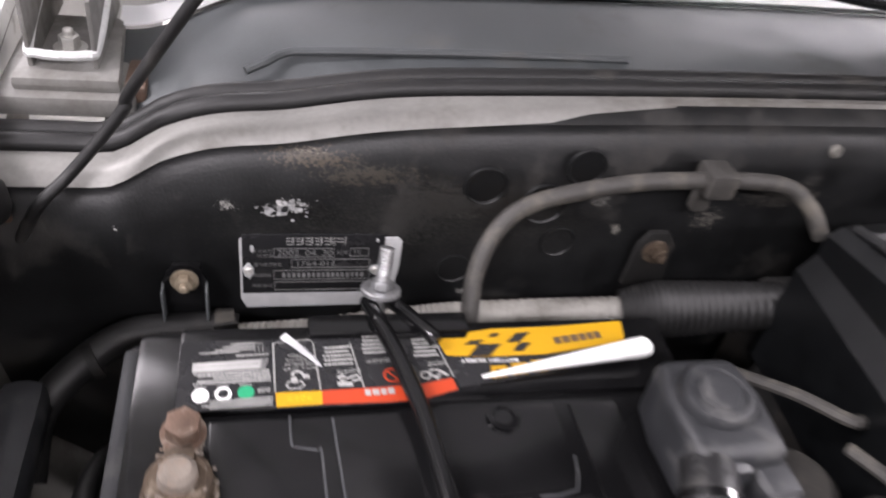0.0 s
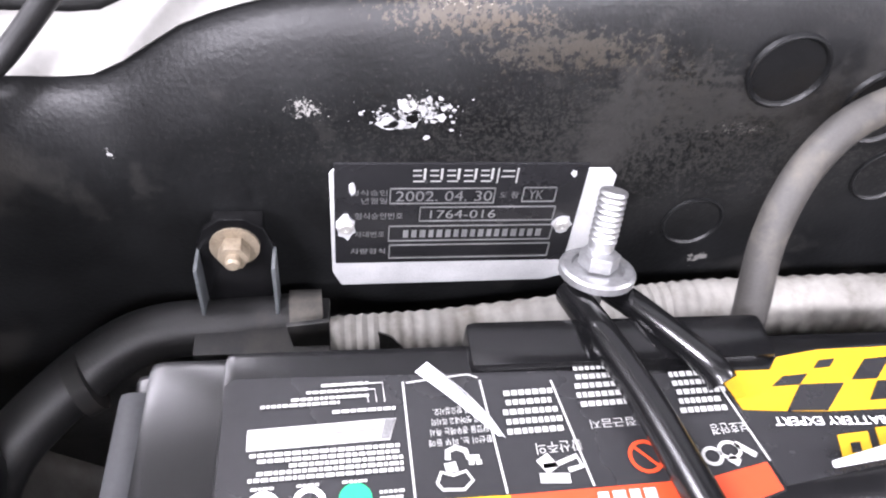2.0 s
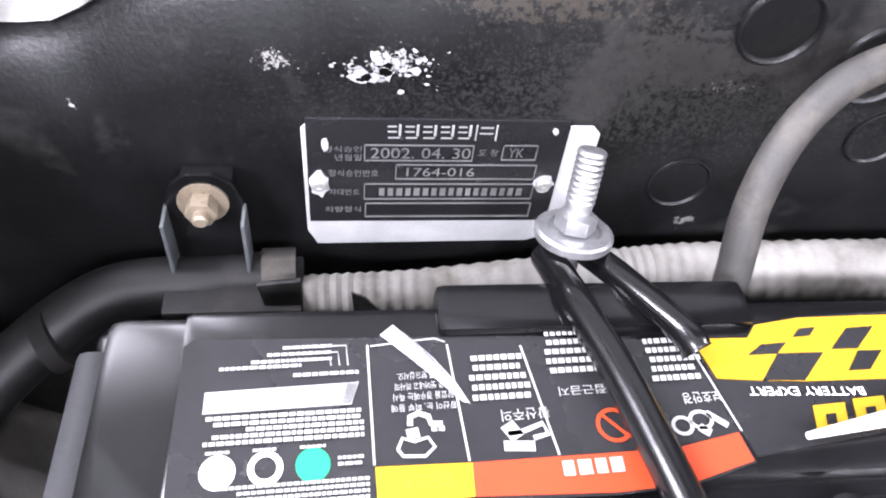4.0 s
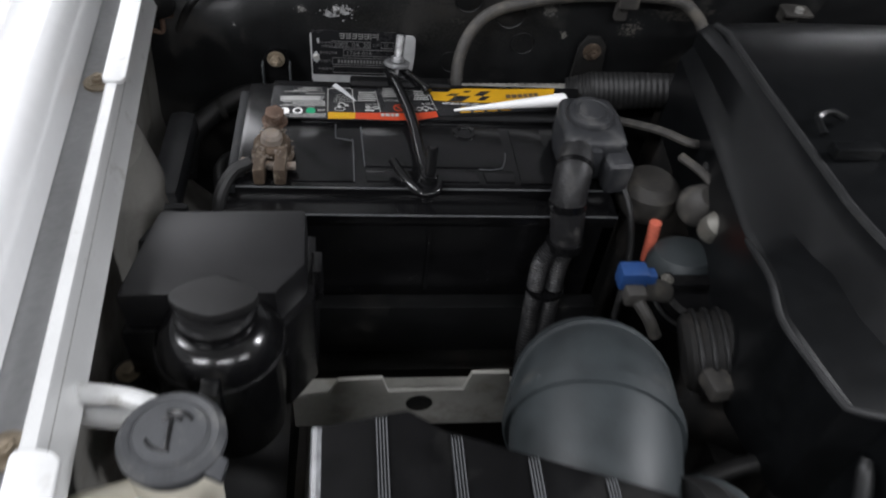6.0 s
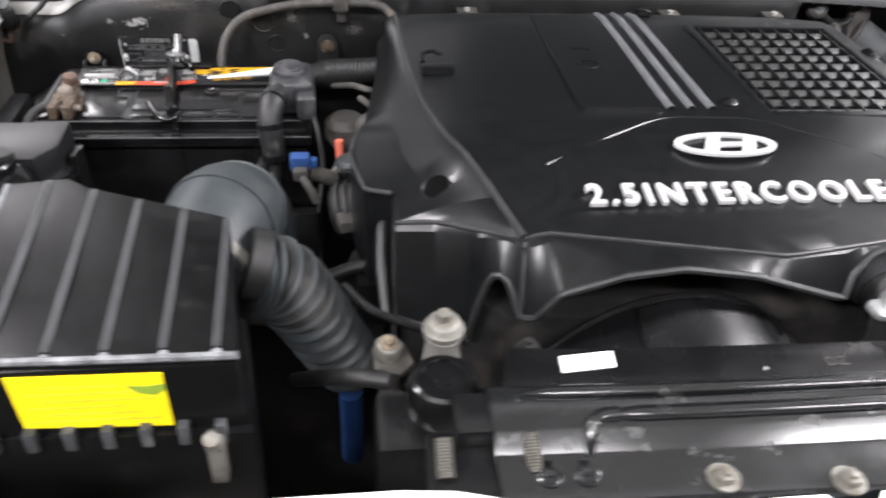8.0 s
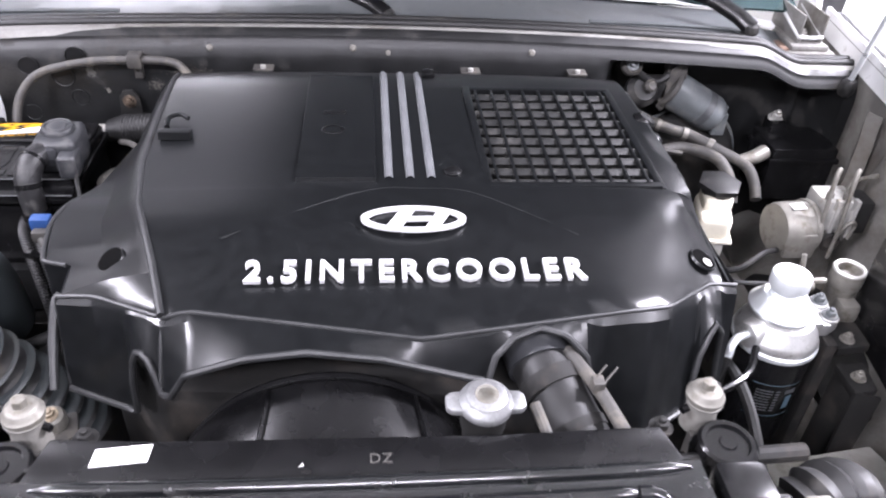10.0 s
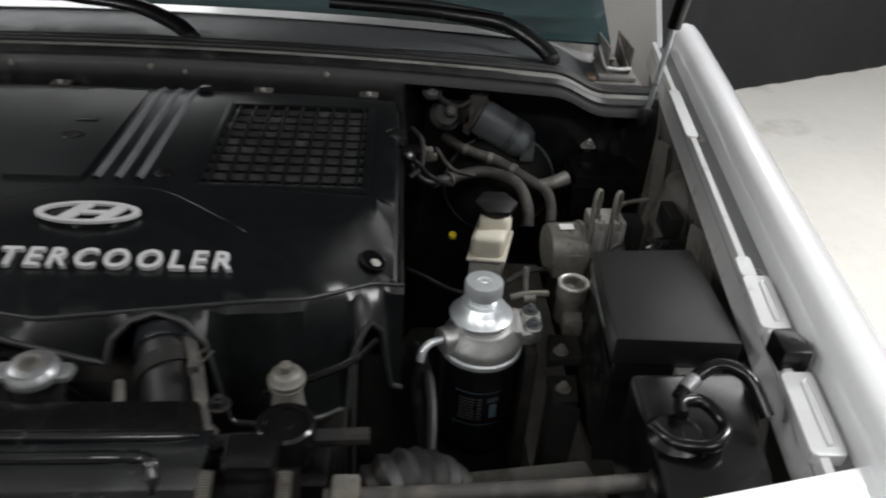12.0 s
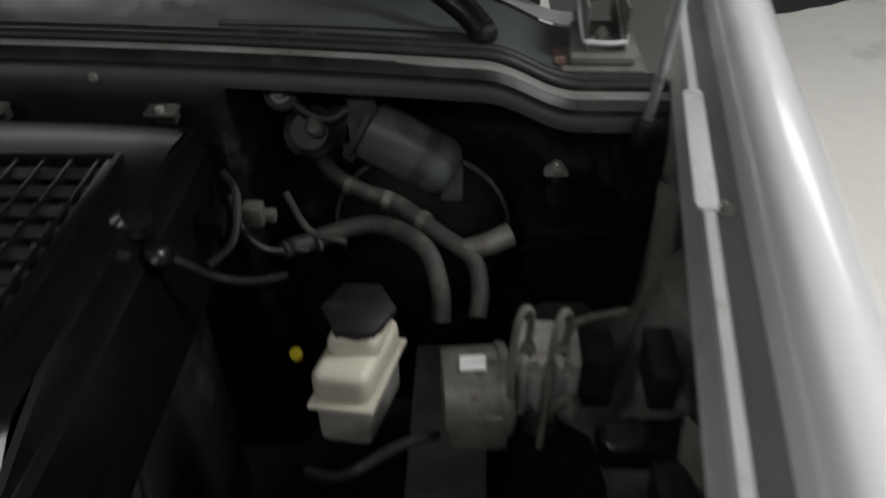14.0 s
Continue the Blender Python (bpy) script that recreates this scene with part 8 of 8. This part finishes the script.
solo("yellow_dipstick", lathe([(0.0030, 0.004), (0.0052, 0.004), (0.0055, 0), (0.0055, 0.006), (0.0030, 0.006), (0.0026, 0.0045), (0, 0.0045)], (1.034, -0.040, 0.85), (0, -0.4, 1), 16), M_STICKERTEXT, "small yellow dipstick ring", "dipstick")
solo("wing_cylinder", join(lathe([(0.012, 0), (0.016, 0.004), (0.0165, 0.008), (0.0165, 0.056), (0.014, 0.060), (0, 0.060)], (1.268, -0.180, 0.924), (1, 0.02, 0.01), 24), lathe([(0.0172, 0), (0.0172, 0.006)], (1.290, -0.1795, 0.9245), (1, 0.02, 0.01), 24)), M_GLOSS, "glossy black cylinder beside the inner wing", "cylinder")
wing_bracket = thing("inner_wing_bracket", (1.31, -0.15, 0.90), "black rubber brackets bolted on the inner wing", "bracket")
part("upper_block", box(1.306, 1.326, -0.15, -0.10, 0.92, 0.955, 0.004), M_RUBBER, wing_bracket)
part("lower_block", box(1.300, 1.322, -0.225, -0.195, 0.90, 0.93, 0.004), M_RUBBER, wing_bracket)

# ---- deeper parts on the brake side ----
booster = thing("brake_booster", (1.13, 0.06, 0.80), "dull black brake booster drum behind the reservoir", "brake booster")
part("drum", lathe([(0.030, -0.040), (0.055, -0.036), (0.082, -0.022), (0.092, -0.010), (0.094, 0.0), (0.092, 0.010), (0, 0.012)], (1.130, 0.190, 0.820), (0, 1, 0.02), 40), M_DARK, booster)
part("rim", tube([(1.130 + 0.095 * math.cos(2 * math.pi * k / 36), 0.188, 0.820 + 0.095 * math.sin(2 * math.pi * k / 36)) for k in range(37)], 0.003, 8, 1), M_MOTOR, booster, "rolled drum rim")
wires = thing("bay_wiring", (1.0, -0.1, 0.85), "thin dark wires and plugs beside the engine cover", "wiring")
for pts, r, mat in (([(0.965, -0.200, 0.90), (0.985, -0.230, 0.91), (1.020, -0.265, 0.915), (1.060, -0.272, 0.916)], 0.0026, M_RUBBER), ([(0.970, 0.05, 0.98), (0.985, 0.03, 0.97), (0.985, 0.00, 0.945), (0.968, -0.02, 0.935)], 0.0040, M_RUBBER), ([(1.010, 0.09, 0.93), (1.035, 0.06, 0.91), (1.070, 0.05, 0.905)], 0.0035, M_HOSE),
                    ([(1.060, -0.15, 0.84), (1.090, -0.16, 0.85), (1.13, -0.14, 0.86), (1.16, -0.12, 0.85)], 0.0040, M_RUBBER), ([(0.975, -0.30, 0.86), (0.985, -0.36, 0.88), (0.99, -0.42, 0.87), (0.985, -0.50, 0.83)], 0.0060, M_RUBBER)):
    part("wire", tube(pts, r, 8, 6), mat, wires)
part("plug", join(box(0.962, 0.982, -0.010, 0.012, 0.955, 0.972, 0.003), box(0.966, 0.978, 0.010, 0.020, 0.958, 0.969, 0.002)), M_BLACK, wires, "black plug")
part("beige_plug", join(box(0.985, 1.003, 0.030, 0.046, 0.935, 0.955, 0.003), box(0.990, 1.010, 0.044, 0.055, 0.930, 0.940, 0.002)), M_DULLZINC, wires, "dusty beige plug")
ribs = thing("inner_wing_stiffener", (1.31, -0.05, 0.80), "dusty pressed stiffeners on the inner wing", "panel")
for y0, y1 in ((0.035, 0.075), (-0.215, -0.175), (-0.47, -0.43)):
    part("stiffener", strip([[(rail_x((y0 + y1) / 2) + dx - 0.002, y0, z), (rail_x((y0 + y1) / 2) + dx - 0.014, (y0 + y1) / 2, z), (rail_x((y0 + y1) / 2) + dx - 0.002, y1, z)] for dx, z in ((0.010, 0.975), (0.010, 0.96), (0.014, 0.92), (0.016, 0.86), (0.008, 0.79))]), M_BAYPAINT, ribs)

loom = thing("cable_loom", (0.955, -0.07, 0.95), "black cable clip and wire at the cover's corner", "wiring")
part("clip", lathe([(0.008, 0), (0.015, 0.004), (0.016, 0.011), (0.011, 0.018), (0, 0.019)], (0.943, -0.074, 1.012), (0.5, -0.1, 1), 18), M_BLACK, loom, "black rubber clip")
part("second_clip", lathe([(0.006, 0), (0.011, 0.004), (0.011, 0.012), (0.006, 0.016), (0, 0.017)], (0.958, -0.084, 0.994), (0.8, -0.2, 1), 16), M_BLACK, loom)
part("wire", tube([(0.964, -0.084, 1.000), (0.978, -0.078, 0.985), (0.992, -0.068, 0.965), (1.012, -0.050, 0.945), (1.030, -0.020, 0.925)], 0.0034, 8), M_RUBBER, loom)
